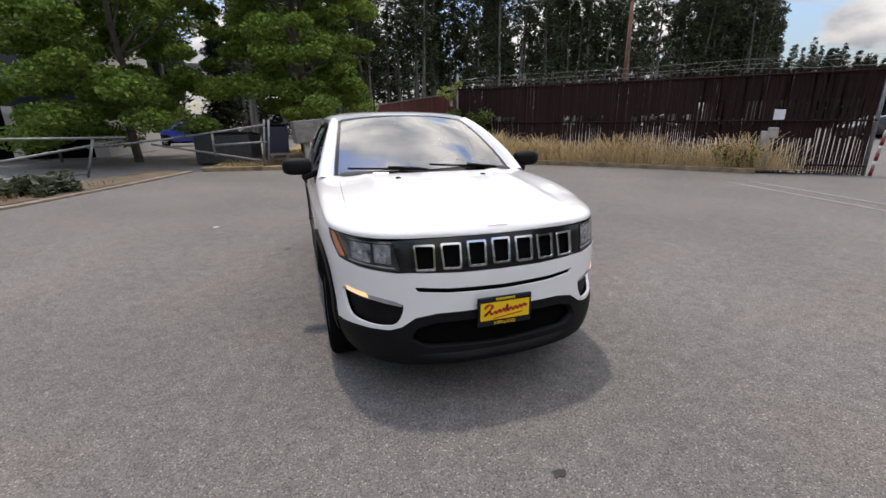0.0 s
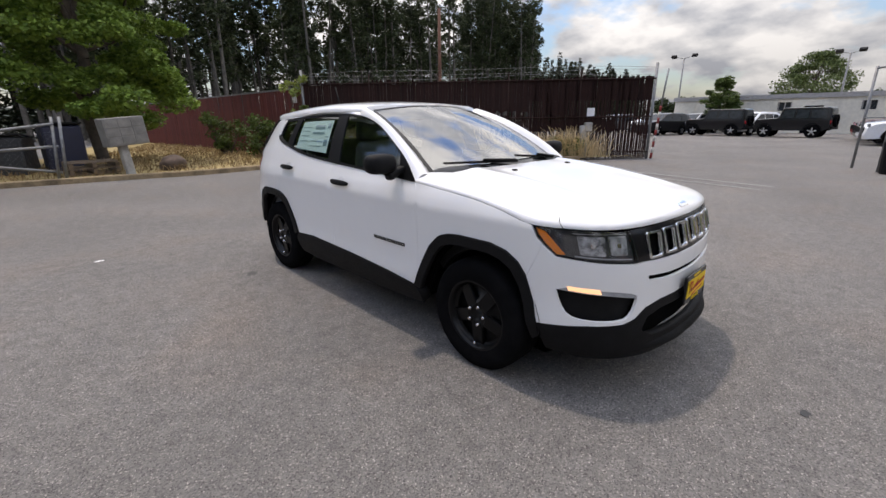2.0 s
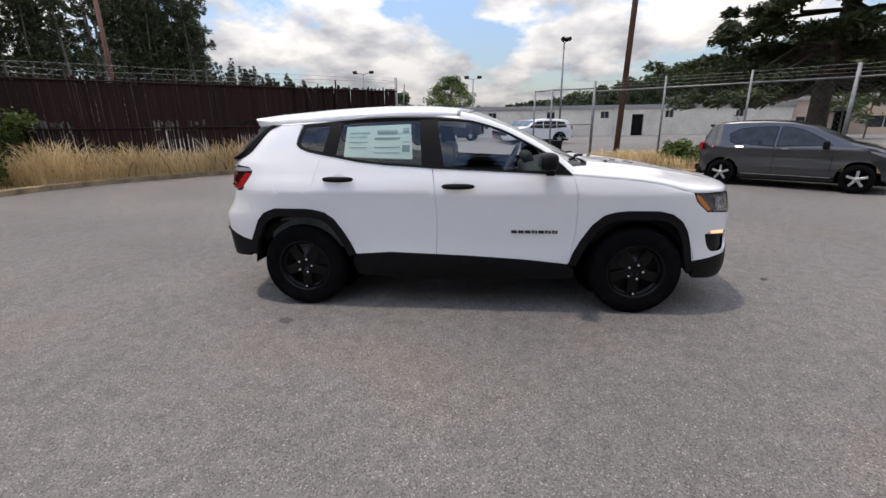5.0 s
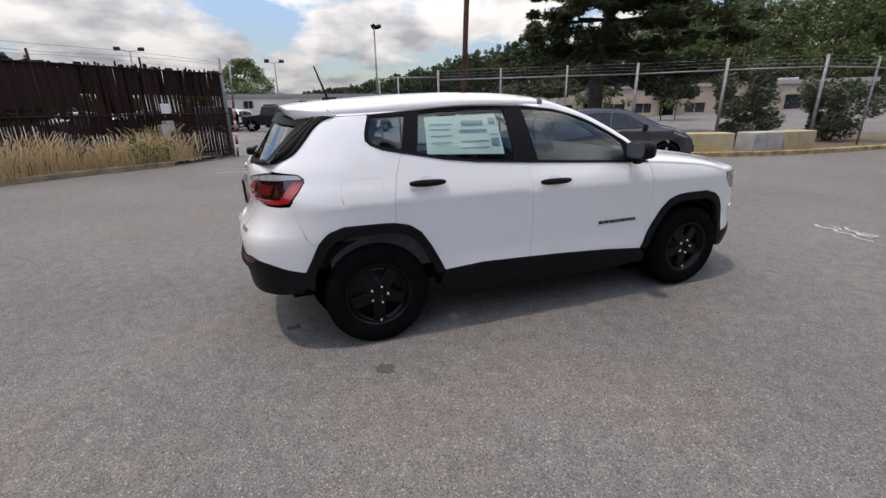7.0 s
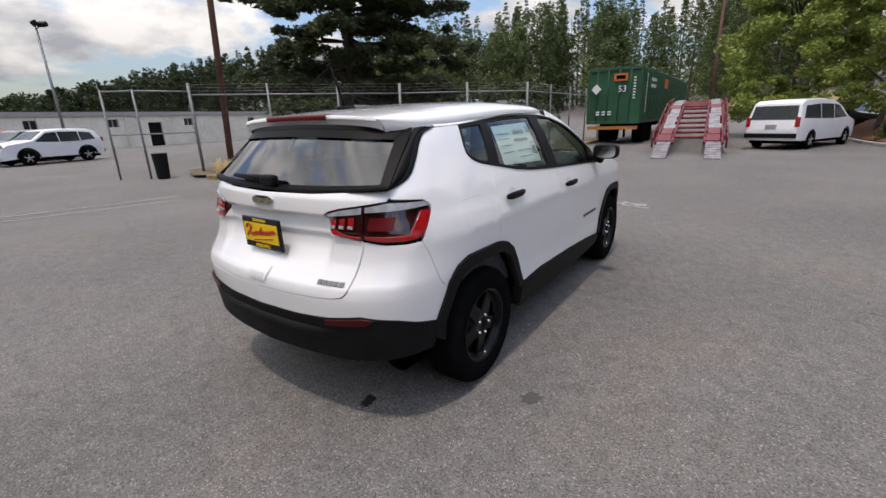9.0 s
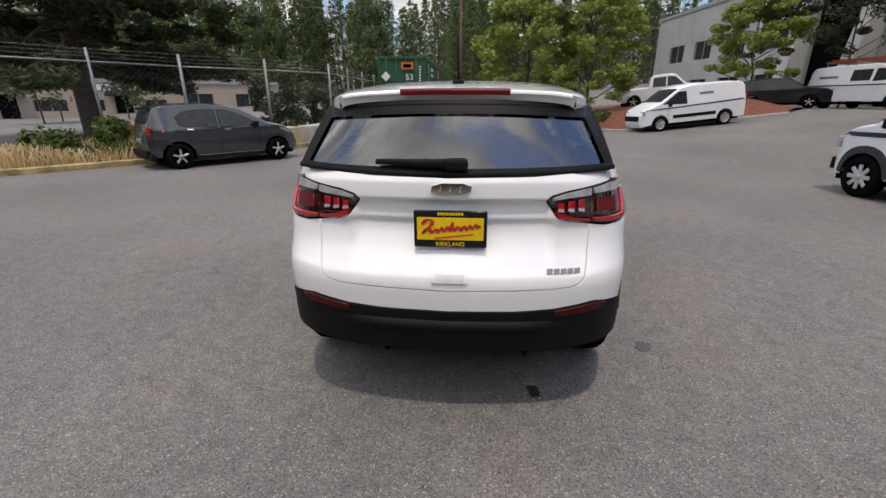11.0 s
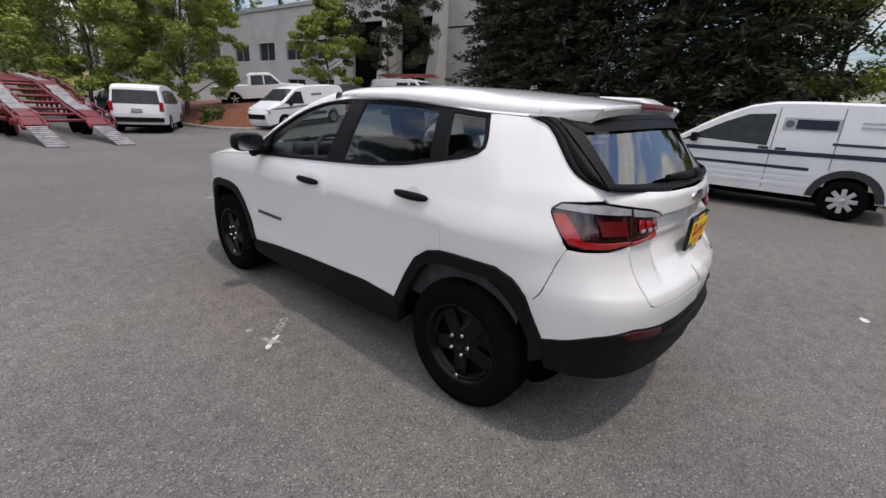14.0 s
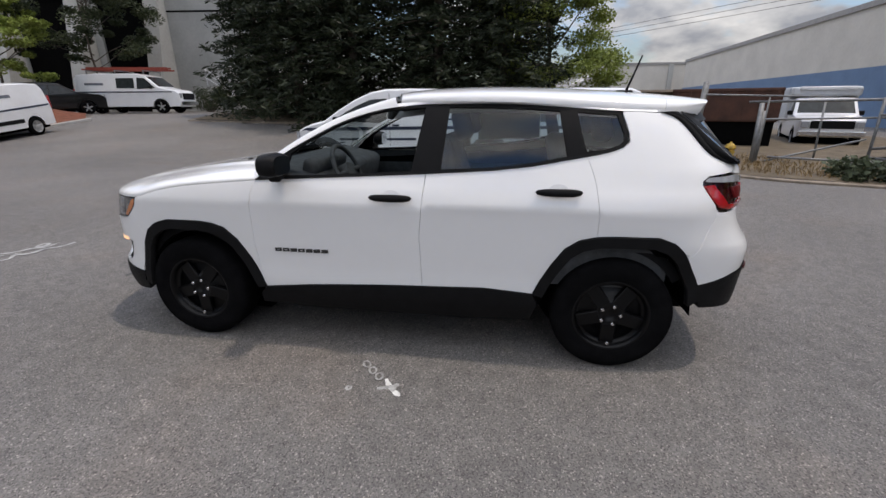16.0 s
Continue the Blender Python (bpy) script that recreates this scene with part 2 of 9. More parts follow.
def spline(pts, n=12):
    """Points on a Catmull-Rom curve through pts, chord by chord."""
    p = [np.array(q, float) for q in pts]
    p = [2 * p[0] - p[1]] + p + [2 * p[-1] - p[-2]]
    out = []
    for i in range(1, len(p) - 2):
        for k in range(n):
            t = k / n
            out.append(0.5 * (2 * p[i] + (p[i + 1] - p[i - 1]) * t + (2 * p[i - 1] - 5 * p[i] + 4 * p[i + 1] - p[i + 2]) * t**2 + (3 * p[i] - p[i - 1] - 3 * p[i + 1] + p[i + 2]) * t**3))
    out.append(p[-2])
    return np.array(out)


def inside(poly, pts):
    x, y = pts[:, 0], pts[:, 1]
    hit = np.zeros(len(pts), bool)
    for (ax, ay), (bx, by) in zip(poly, np.roll(poly, -1, 0)):
        c = (ay > y) != (by > y)
        with np.errstate(divide="ignore", invalid="ignore"):
            hit ^= c & (x < (bx - ax) * (y - ay) / (by - ay) + ax)
    return hit


def area(poly):
    p, q = np.array(poly), np.roll(np.array(poly), -1, 0)
    return 0.5 * np.sum(p[:, 0] * q[:, 1] - q[:, 0] * p[:, 1])


def shrink(poly, d):
    p = np.array(poly, float)
    if area(p) < 0:
        p = p[::-1]
    e = np.roll(p, -1, 0) - p
    e /= np.linalg.norm(e, axis=1)[:, None] + 1e-12
    nrm = np.stack([-e[:, 1], e[:, 0]], 1)
    b = nrm + np.roll(nrm, 1, 0)
    b /= np.maximum(np.linalg.norm(b, axis=1), 0.5)[:, None] ** 2 / 1.0
    return p + d * b


def resample(poly, step):
    out = []
    p = np.array(poly, float)
    for a, b in zip(p, np.roll(p, -1, 0)):
        k = max(1, int(math.ceil(np.linalg.norm(b - a) / step)))
        out += [a + (b - a) * i / k for i in range(k)]
    return np.array(out)


def soften(poly, times=1):
    p = np.array(poly, float)
    for _ in range(times):
        q = np.roll(p, -1, 0)
        p = np.stack([0.75 * p + 0.25 * q, 0.25 * p + 0.75 * q], 1).reshape(-1, 2)
    return p


def fill(poly, holes=(), step=0.06):
    rings = [resample(poly, step)] + [resample(h, step) for h in holes]
    vs, es = [], []
    for r in rings:
        k = len(vs)
        vs += list(r)
        es += [(k + i, k + (i + 1) % len(r)) for i in range(len(r))]
    edge = np.array(vs)
    lo, hi = np.array(poly).min(0), np.array(poly).max(0)
    gx, gy = np.meshgrid(np.arange(lo[0] + step / 2, hi[0], step), np.arange(lo[1] + step / 2, hi[1], step * 0.9))
    gx[1::2] += step / 2
    g = np.stack([gx.ravel(), gy.ravel()], 1)
    if len(g):
        ok = inside(np.array(poly), g)
        for h in holes:
            ok &= ~inside(np.array(h), g)
        g = g[ok]
    if len(g):
        d = np.min(np.linalg.norm(g[:, None] - edge[None], axis=2), axis=1)
        vs += list(g[d > 0.45 * step])
    v2, _, faces, *_ = delaunay_2d_cdt([Vector(v) for v in vs], es, [], 0, 1e-7)
    v2 = np.array([tuple(v) for v in v2])
    faces = np.array([f for f in faces if len(f) == 3])
    c = v2[faces].mean(1)
    ok = inside(np.array(poly), c)
    for h in holes:
        ok &= ~inside(np.array(h), c)
    faces = faces[ok]
    a, b, d = v2[faces[:, 0]], v2[faces[:, 1]], v2[faces[:, 2]]
    cr = (b - a)[:, 0] * (d - a)[:, 1] - (b - a)[:, 1] * (d - a)[:, 0]
    faces[cr < 0] = faces[cr < 0][:, ::-1]
    return v2, faces, rings


def surf_normal(surf, uv, flip):
    e = 2e-3
    n = np.cross(surf(uv + [e, 0]) - surf(uv - [e, 0]), surf(uv + [0, e]) - surf(uv - [0, e]))
    n /= np.linalg.norm(n, axis=1)[:, None] + 1e-12
    return -n if flip else n


def panel(name, poly, surf, material, parent, holes=(), step=0.06, flange=0.018, lift=0.0, gap=0.0034, mirror=False, label="", both=False):
    """A sheet of a polygon laid on a surface, with its edge turned in; mirror: to the other side; both: left and right, as two parts."""
    if both:
        return [panel(name, poly, surf, material, parent, holes, step, flange, lift, gap, m, label) for m in (False, True)]
    c0 = np.array([np.mean(np.array(poly), 0)])
    p0 = surf(c0)[0]
    flip = bool(surf_normal(surf, c0, False)[0] @ (p0 - [0, np.clip(p0[1], -1.2, 1.2) * 0.9, 0.8]) < 0)
    poly = shrink(poly, gap)
    holes = [np.array(h, float) for h in holes]
    v2, faces, rings = fill(poly, holes, step)
    n3 = surf_normal(surf, v2, flip)
    v3 = surf(v2) + n3 * lift
    fs = [tuple(f if not flip else f[::-1]) for f in faces]
    verts, norms = list(v3), list(n3)
    if flange:
        for k, r in enumerate(rings):
            nn = surf_normal(surf, r, flip)
            top = surf(r) + nn * lift
            low = top - nn * flange
            b = len(verts)
            verts += list(top) + list(low)
            m = len(r)
            tg = np.roll(r, -1, 0) - np.roll(r, 1, 0)
            side2 = np.stack([tg[:, 1], -tg[:, 0]], 1) * (1 if (area(r) > 0) == (k == 0) else -1)
            side2 /= np.linalg.norm(side2, axis=1)[:, None] + 1e-12
            edge = surf(r + side2 * 1e-3) - surf(r)
            edge /= np.linalg.norm(edge, axis=1)[:, None] + 1e-12
            norms += list(nn * 0.8 + edge * 0.6) + list(edge)
            ccw = (area(r) > 0) == (k == 0)
            for i in range(m):
                j = (i + 1) % m
                f = (b + i, b + m + i, b + m + j, b + j)
                fs.append(f if ccw != flip else f[::-1])
    if mirror:
        verts = [(-x, y, z) for x, y, z in verts]
        norms = [(-x, y, z) for x, y, z in norms]
        fs = [f[::-1] for f in fs]
    return part(name, (verts, fs), material, parent, label, smooth=True, normals=norms)


def loft(rows, close=False):
    """Quads through rows of points, row by row."""
    rows = [np.array(r, float) for r in rows]
    n = len(rows[0])
    vs = [p for r in rows for p in r]
    fs = [(a * n + i, a * n + i + 1, (a + 1) * n + i + 1, (a + 1) * n + i) for a in range(len(rows) - 1) for i in range(n - 1)]
    return vs, fs


def mirrored(geo):
    return [(-x, y, z) for x, y, z in geo[0]], [tuple(f)[::-1] for f in geo[1]]


def lettering(text, size, depth, material, m, parent, name="lettering"):
    c = bpy.data.curves.new("text", "FONT")
    c.body, c.size, c.extrude, c.align_x, c.align_y = text, size, depth, "CENTER", "CENTER"
    t = bpy.data.objects.new("text", c)
    me = bpy.data.meshes.new_from_object(t)
    bpy.data.objects.remove(t)
    me.materials.append(material)
    me.transform(m)
    ob = new(name, me)
    ob.parent = parent
    return ob

# ---- the white compact SUV, nose towards +y ----
OUT = spline([(0, 2.185), (0.25, 2.172), (0.5, 2.12), (0.68, 2.02), (0.79, 1.88), (0.855, 1.70), (0.89, 1.45), (0.903, 1.0), (0.905, 0.3), (0.905, -0.6), (0.903, -1.3),
              (0.886, -1.60), (0.845, -1.83), (0.765, -1.985), (0.60, -2.085), (0.32, -2.14), (0, -2.16)], 14)
OUT_S = np.r_[0, np.cumsum(np.linalg.norm(np.diff(OUT, axis=0), axis=1))]
HALF = OUT_S[-1]
SIDE_IN = Smooth([(0.1, 0.12), (0.22, 0.075), (0.30, 0.045), (0.37, 0.021), (0.45, 0.012), (0.55, 0.016), (0.68, 0.012), (0.82, 0.007), (0.90, 0.0035), (0.938, 0.001), (0.948, 0.0), (0.958, 0.0022), (0.985, 0.0085), (1.03, 0.022), (1.08, 0.042), (1.13, 0.060), (1.2, 0.086),
                  (1.3, 0.126), (1.4, 0.173), (1.47, 0.212), (1.52, 0.245), (1.62, 0.32)])
FRONT_IN = Smooth([(0.1, 0.10), (0.20, 0.03), (0.26, -0.005), (0.31, -0.015), (0.38, -0.012), (0.46, -0.004), (0.55, 0.002), (0.64, 0.006), (0.73, 0.010), (0.785, 0.016), (0.85, 0.032), (0.94, 0.062), (0.98, 0.10), (1.1, 0.3)])
REAR_IN = Smooth([(0.1, 0.25), (0.28, 0.10), (0.36, 0.04), (0.43, 0.03), (0.55, 0.014), (0.63, 0.006), (0.72, 0.0), (0.76, 0.008), (0.80, 0.036), (0.886, 0.086), (0.968, 0.106), (0.985, 0.103), (0.998, 0.092), (1.06, 0.100), (1.15, 0.105), (1.19, 0.125),
                  (1.23, 0.165), (1.3, 0.215), (1.4, 0.28), (1.48, 0.335), (1.6, 0.40)])


def ease(t):
    t = np.clip(t, 0, 1)
    return t * t * (3 - 2 * t)


def body(uv):
    """The outer skin: u along the outline from the nose's middle, v the height."""
    uv = np.atleast_2d(np.asarray(uv, float))
    u, z = uv[:, 0], uv[:, 1]
    w = np.abs(u)
    sg = np.where(u < 0, -1.0, 1.0)
    over = w > HALF
    w = np.where(over, 2 * HALF - w, w)
    sg = np.where(over, -sg, sg)
    cx, cy = np.interp(w, OUT_S, OUT[:, 0]), np.interp(w, OUT_S, OUT[:, 1])
    x = cx * (1 - SIDE_IN(z) / 0.905)
    y = cy - FRONT_IN(z) * ease((cy - 0.9) / 1.2) + REAR_IN(z) * ease((-0.9 - cy) / 1.15)
    # the plate hollow in the tailgate, under a sharp brow
    hollow = ease((0.47 - np.abs(x)) / 0.06) * ease((1.085 - z) / 0.014) * ease((z - 0.74) / 0.26)
    y = y + np.where(cy < -1.5, 0.034 * hollow, 0.0)
    return np.stack([sg * x, y, z], 1)


W_TAB = np.linspace(0, HALF, 1500)


def sd(y, z):
    p = body(np.stack([W_TAB, np.full(1500, z)], 1))
    return (float(np.interp(-y, -p[:, 1], W_TAB)), z)


def fr(x, z):
    p = body(np.stack([W_TAB[:600], np.full(600, z)], 1))
    k = int(np.argmax(p[:, 0]))
    return (math.copysign(float(np.interp(abs(x), p[: k + 1, 0], W_TAB[: k + 1])), x), z)


def re(x, z):
    t = W_TAB[::-1][:600]
    p = body(np.stack([t, np.full(600, z)], 1))
    k = int(np.argmax(p[:, 0]))
    w = float(np.interp(abs(x), p[: k + 1, 0], t[: k + 1]))
    return (w if x >= 0 else 2 * HALF - w, z)


def both_front(pts):
    """A polygon across the nose from its right half, running from the upper middle to the lower middle."""
    h = [fr(x, z) if k == "f" else sd(x, z) for k, x, z in pts]
    return h + [(-s, z) for s, z in reversed(h) if abs(s) > 1e-6]


def both_rear(pts):
    h = [re(x, z) if k == "r" else sd(x, z) for k, x, z in pts]
    return h + [(2 * HALF - s, z) for s, z in reversed(h) if abs(s - HALF) > 1e-6]


car = thing("suv", "white compact SUV with black cladding and black steel wheels", "car")
CF = dict(surf=body, parent=car)
F_ARCH = [(0.800, 0.404), (0.838, 0.50), (0.883, 0.592), (0.96, 0.712), (1.04, 0.786), (1.12, 0.812), (1.212, 0.822), (1.44, 0.820), (1.539, 0.795), (1.609, 0.746), (1.665, 0.655), (1.70, 0.54), (1.722, 0.43)]
R_ARCH = [(-0.865, 0.463), (-0.905, 0.55), (-0.958, 0.648), (-1.026, 0.748), (-1.10, 0.800), (-1.19, 0.822), (-1.284, 0.828), (-1.512, 0.827), (-1.60, 0.795), (-1.66, 0.735), (-1.70, 0.66), (-1.755, 0.555)]
SILL = [(-0.865, 0.463), (-0.581, 0.482), (-0.21, 0.470), (0.023, 0.462), (0.322, 0.446), (0.505, 0.434), (0.80, 0.404)]
B_CUT = [(-0.238, 1.137), (-0.224, 1.006), (-0.202, 0.77), (-0.215, 0.470)]
F_CUT = [(0.80, 1.083), (0.817, 1.06), (0.842, 0.94), (0.846, 0.686), (0.815, 0.43), (0.80, 0.404)]
R_CUT = [(-1.112, 1.238), (-1.165, 1.094), (-1.19, 0.941), (-1.192, 0.822)]
S = lambda pts: [sd(y, z) for y, z in pts]

FUEL = soften([sd(-1.49, 1.105), sd(-1.26, 1.105), sd(-1.25, 1.09), sd(-1.25, 0.94), sd(-1.27, 0.925), sd(-1.48, 0.945), sd(-1.50, 0.965), sd(-1.50, 1.09)], 1)
panel("front_door", S([(0.797, 1.083), (0.275, 1.110), (-0.15, 1.132)] + B_CUT + SILL[3:-1] + F_CUT[::-1][:-1]), material=WHITE, both=True, step=0.05, **CF)
panel("rear_door", S([(-0.24, 1.137), (-0.608, 1.161), (-0.833, 1.187), (-0.992, 1.217)] + R_CUT + [(-1.10, 0.800), (-1.026, 0.748), (-0.958, 0.648), (-0.905, 0.55)] + SILL[:2] + B_CUT[::-1][:-1]), material=WHITE, both=True, step=0.05, **CF)
ZTOP = Smooth([(0.75, 1.086), (0.8, 1.083), (1.0, 1.066), (1.3, 1.038), (1.5, 1.000), (1.676, 0.952), (1.85, 0.945), (2.0, 0.940), (2.12, 0.945)])
panel("front_fender", S(F_CUT[::-1] + [(y, float(ZTOP(y))) for y in (0.9, 1.0, 1.15, 1.3, 1.4, 1.5, 1.6, 1.67)] + [(1.70, 0.89), (1.73, 0.862), (1.655, 0.68)] + F_ARCH[1:10][::-1]), material=WHITE, both=True, step=0.05, **CF)
QUARTER = S([(-1.112, 1.238), (-1.225, 1.262), (-1.295, 1.288), (-1.326, 1.318), (-1.324, 1.36), (-1.288, 1.467), (-1.36, 1.466), (-1.50, 1.458), (-1.57, 1.434), (-1.625, 1.390), (-1.675, 1.332),
      (-1.735, 1.266), (-1.79, 1.228), (-1.87, 1.202), (-1.875, 1.16), (-1.735, 1.143), (-1.705, 1.118), (-1.704, 1.10), (-1.777, 1.002), (-1.80, 0.965), (-1.76, 0.86), (-1.695, 0.72), (-1.66, 0.735), (-1.60, 0.795), (-1.512, 0.827), (-1.284, 0.828)] + R_CUT[::-1][:-1])
panel("rear_quarter", QUARTER, material=WHITE, step=0.05, holes=[FUEL], **CF)
panel("rear_quarter", QUARTER, material=WHITE, step=0.05, mirror=True, **CF)

SLOT = soften(both_front([("f", 0, 0.678), ("f", 0.3, 0.684), ("f", 0.462, 0.697), ("f", 0.470, 0.690), ("f", 0.452, 0.668), ("f", 0.3, 0.655), ("f", 0, 0.648)]), 0)
FOG = soften([fr(x, z) for x, z in ((0.812, 0.658), (0.66, 0.638), (0.53, 0.610), (0.526, 0.575), (0.556, 0.500), (0.60, 0.474), (0.74, 0.478), (0.785, 0.498), (0.80, 0.56))], 1)
BUMP_LOW = [("s", 1.722, 0.43), ("f", 0.74, 0.452), ("f", 0.60, 0.455), ("f", 0.54, 0.475), ("f", 0.47, 0.527), ("f", 0.36, 0.548), ("f", 0, 0.553)]
panel("front_bumper", both_front([("f", 0, 0.762), ("f", 0.25, 0.764), ("f", 0.49, 0.772), ("f", 0.54, 0.768), ("f", 0.70, 0.782), ("s", 1.80, 0.804), ("s", 1.728, 0.862), ("s", 1.654, 0.680), ("s", 1.70, 0.54)] + BUMP_LOW),
      material=WHITE, holes=[SLOT, FOG, [(-s, z) for s, z in FOG]], step=0.045, **CF)
panel("front_slot", SLOT, material=DARK, lift=-0.02, flange=0, gap=-0.004, **CF)
for sg in (1, -1):
    pk = panel("fog_pocket", FOG, body, PLASTIC, car, lift=-0.035, flange=0, gap=-0.006, mirror=sg < 0, label="black moulded fog lamp pocket")
    panel("running_lamp", [fr(x, z) for x, z in ((0.815, 0.668), (0.66, 0.648), (0.525, 0.616), (0.535, 0.586), (0.66, 0.610), (0.805, 0.632))], body, CLEARLENS, car, lift=-0.004, flange=0.03, mirror=sg < 0, step=0.03, label="clear running lamp strip with warm glow")
    panel("running_glow", [fr(x, z) for x, z in ((0.79, 0.660), (0.70, 0.650), (0.69, 0.620), (0.785, 0.634))], body, LAMPGLOW, car, lift=0.001, flange=0.01, mirror=sg < 0, step=0.03)
INTAKE = both_front([("f", 0, 0.505), ("f", 0.36, 0.500), ("f", 0.46, 0.475), ("f", 0.50, 0.41), ("f", 0.42, 0.365), ("f", 0, 0.355)])
panel("lower_bumper", both_front(BUMP_LOW[::-1] + [("s", 1.74, 0.36), ("s", 1.76, 0.285), ("f", 0.72, 0.262), ("f", 0.4, 0.255), ("f", 0, 0.255)]), material=PLASTIC, holes=[INTAKE], step=0.05, lift=0.006, flange=0.05, label="black plastic lower bumper", **CF)
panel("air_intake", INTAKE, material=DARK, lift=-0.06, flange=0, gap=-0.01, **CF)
taper = lambda s, mid, reach: 1 - ease((abs(s - mid) / reach - 0.45) / 0.5)
chin = [[tuple(body([(s, z)])[0] + [0, 0.006 + (d - 0.006) * taper(s, 0.0, 0.60), 0]) for s in np.linspace(fr(-0.56, 0.29)[0], fr(0.56, 0.29)[0], 41)] for z, d in ((0.33, 0.004), (0.31, 0.03), (0.29, 0.03), (0.275, 0.0))]
part("chin_lip", loft(chin), PLASTIC, car, smooth=True)

GRILLE = both_front([("f", 0, 0.948), ("f", 0.3, 0.945), ("f", 0.52, 0.936), ("f", 0.565, 0.930), ("f", 0.535, 0.772), ("f", 0.49, 0.772), ("f", 0.25, 0.764), ("f", 0, 0.762)])
cell = lambda k, dx, dz: [fr(k * 0.1365 + sx * dx * (1 - 0.10 * (sz < 0)), 0.858 - 0.004 * abs(k) + sz * dz) for sx, sz in ((-1, 1), (1, 1), (1, -1), (-1, -1))]
round4 = lambda q: soften([a + (b - a) * t for a, b in zip(np.array(q), np.roll(np.array(q), -1, 0)) for t in (0, 0.22, 0.78)], 2)
panel("grille", GRILLE, material=GLOSS, holes=[round4(cell(k, 0.047, 0.058)) for k in range(-3, 4)], step=0.04, lift=-0.006, label="black grille with seven slots", **CF)
for k in range(-3, 4):
    ring = panel("grille_ring", round4(cell(k, 0.0535, 0.0655)), body, CHROME, car, holes=[round4(cell(k, 0.0445, 0.0555))], step=0.02, lift=0.003, flange=0.02, gap=0, label="chrome slot surround")
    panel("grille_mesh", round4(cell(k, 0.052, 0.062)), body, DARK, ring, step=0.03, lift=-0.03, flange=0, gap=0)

HL = [fr(0.558, 0.930), fr(0.68, 0.936), sd(1.80, 0.946), sd(1.68, 0.948), sd(1.70, 0.90), sd(1.735, 0.862), sd(1.80, 0.806), fr(0.70, 0.784), fr(0.54, 0.771), fr(0.535, 0.80)]
for sg in (False, True):
    h = panel("headlight", HL, body, DARKLENS, car, step=0.035, lift=-0.022, flange=0.02, mirror=sg, label="dark headlight with amber corner")
    panel("turn_lens", [sd(1.690, 0.940), sd(1.735, 0.925), sd(1.84, 0.816), sd(1.80, 0.812), sd(1.742, 0.866), sd(1.708, 0.905)], body, AMBER, h, step=0.03, lift=-0.008, flange=0.01, mirror=sg, label="amber turn lens")
    for x1, x0 in ((0.765, 0.672), (0.660, 0.575)):
        xm, dx = (x0 + x1) / 2, (x1 - x0) / 2
        quad = lambda k, kz: round4([fr(xm + dx * k, 0.866 + 0.046 * kz), fr(xm - dx * k, 0.864 + 0.046 * kz), fr(xm - dx * k * 0.9, 0.858 - 0.046 * kz), fr(xm + dx * k * 0.9, 0.862 - 0.046 * kz)])
        bowl = panel("reflector_bowl", quad(1, 1), body, REFLECTOR, h, step=0.03, lift=-0.012, flange=0.012, mirror=sg, label="chromed lamp reflector")
        panel("bulb_cap", quad(0.22, 0.20), body, CHROME, bowl, step=0.03, lift=-0.008, flange=0.01, mirror=sg)
    panel("light_strip", [fr(0.775, 0.806), fr(0.56, 0.788), fr(0.56, 0.797), fr(0.775, 0.816)], body, CLEARLENS, h, step=0.03, lift=-0.010, flange=0.008, mirror=sg)
    panel("light_strip", [fr(0.775, 0.926), fr(0.57, 0.920), fr(0.57, 0.915), fr(0.775, 0.919)], body, CLEARLENS, h, step=0.03, lift=-0.010, flange=0.008, mirror=sg)
    panel("headlight_rim", HL, body, PLASTIC, h, holes=[shrink(HL, 0.012)], step=0.035, lift=-0.002, flange=0.02, mirror=sg)
    panel("headlight_lens", HL, body, LENS, h, step=0.04, lift=0.0, flange=0, gap=0.006, mirror=sg)

# tail end
TL_OUT = [sd(-1.702, 1.108), sd(-1.735, 1.143), re(0.70, 1.150), re(0.615, 1.136), re(0.615, 0.975), re(0.70, 0.962), sd(-1.86, 0.963), sd(-1.80, 0.975), sd(-1.765, 1.015)]
TL_IN = [re(0.610, 1.135), re(0.50, 1.118), re(0.435, 1.100), re(0.412, 1.082), re(0.43, 1.045), re(0.462, 1.002), re(0.52, 0.988), re(0.610, 0.976)]
GATE = [("r", 0, 1.178), ("r", 0.35, 1.183), ("r", 0.60, 1.198), ("r", 0.66, 1.206), ("r", 0.705, 1.178), ("r", 0.695, 1.152), ("r", 0.612, 1.138), ("r", 0.50, 1.121), ("r", 0.432, 1.103), ("r", 0.408, 1.082), ("r", 0.43, 1.040), ("r", 0.46, 0.998),
        ("r", 0.52, 0.984), ("r", 0.608, 0.972), ("r", 0.604, 0.90), ("r", 0.597, 0.82), ("r", 0.584, 0.758), ("r", 0.560, 0.731), ("r", 0.51, 0.719), ("r", 0.42, 0.714), ("r", 0, 0.706)]
panel("tailgate", both_rear(GATE), material=WHITE, step=0.020, **CF)
panel("tailgate_handle", both_rear([("r", 0, 0.810), ("r", 0.088, 0.810), ("r", 0.075, 0.742), ("r", 0, 0.742)]), material=WHITE, lift=0.010, flange=0.012, step=0.03, **CF)
# flat greyer patch: the shade of the grip hollow put into its colour
panel("handle_recess", both_rear([("r", 0, 0.775), ("r", 0.066, 0.775), ("r", 0.062, 0.750), ("r", 0, 0.750)]), material=mat("shaded_white", (0.6, 0.6, 0.6), 0.4), lift=0.0115, flange=0.0, step=0.03, **CF)
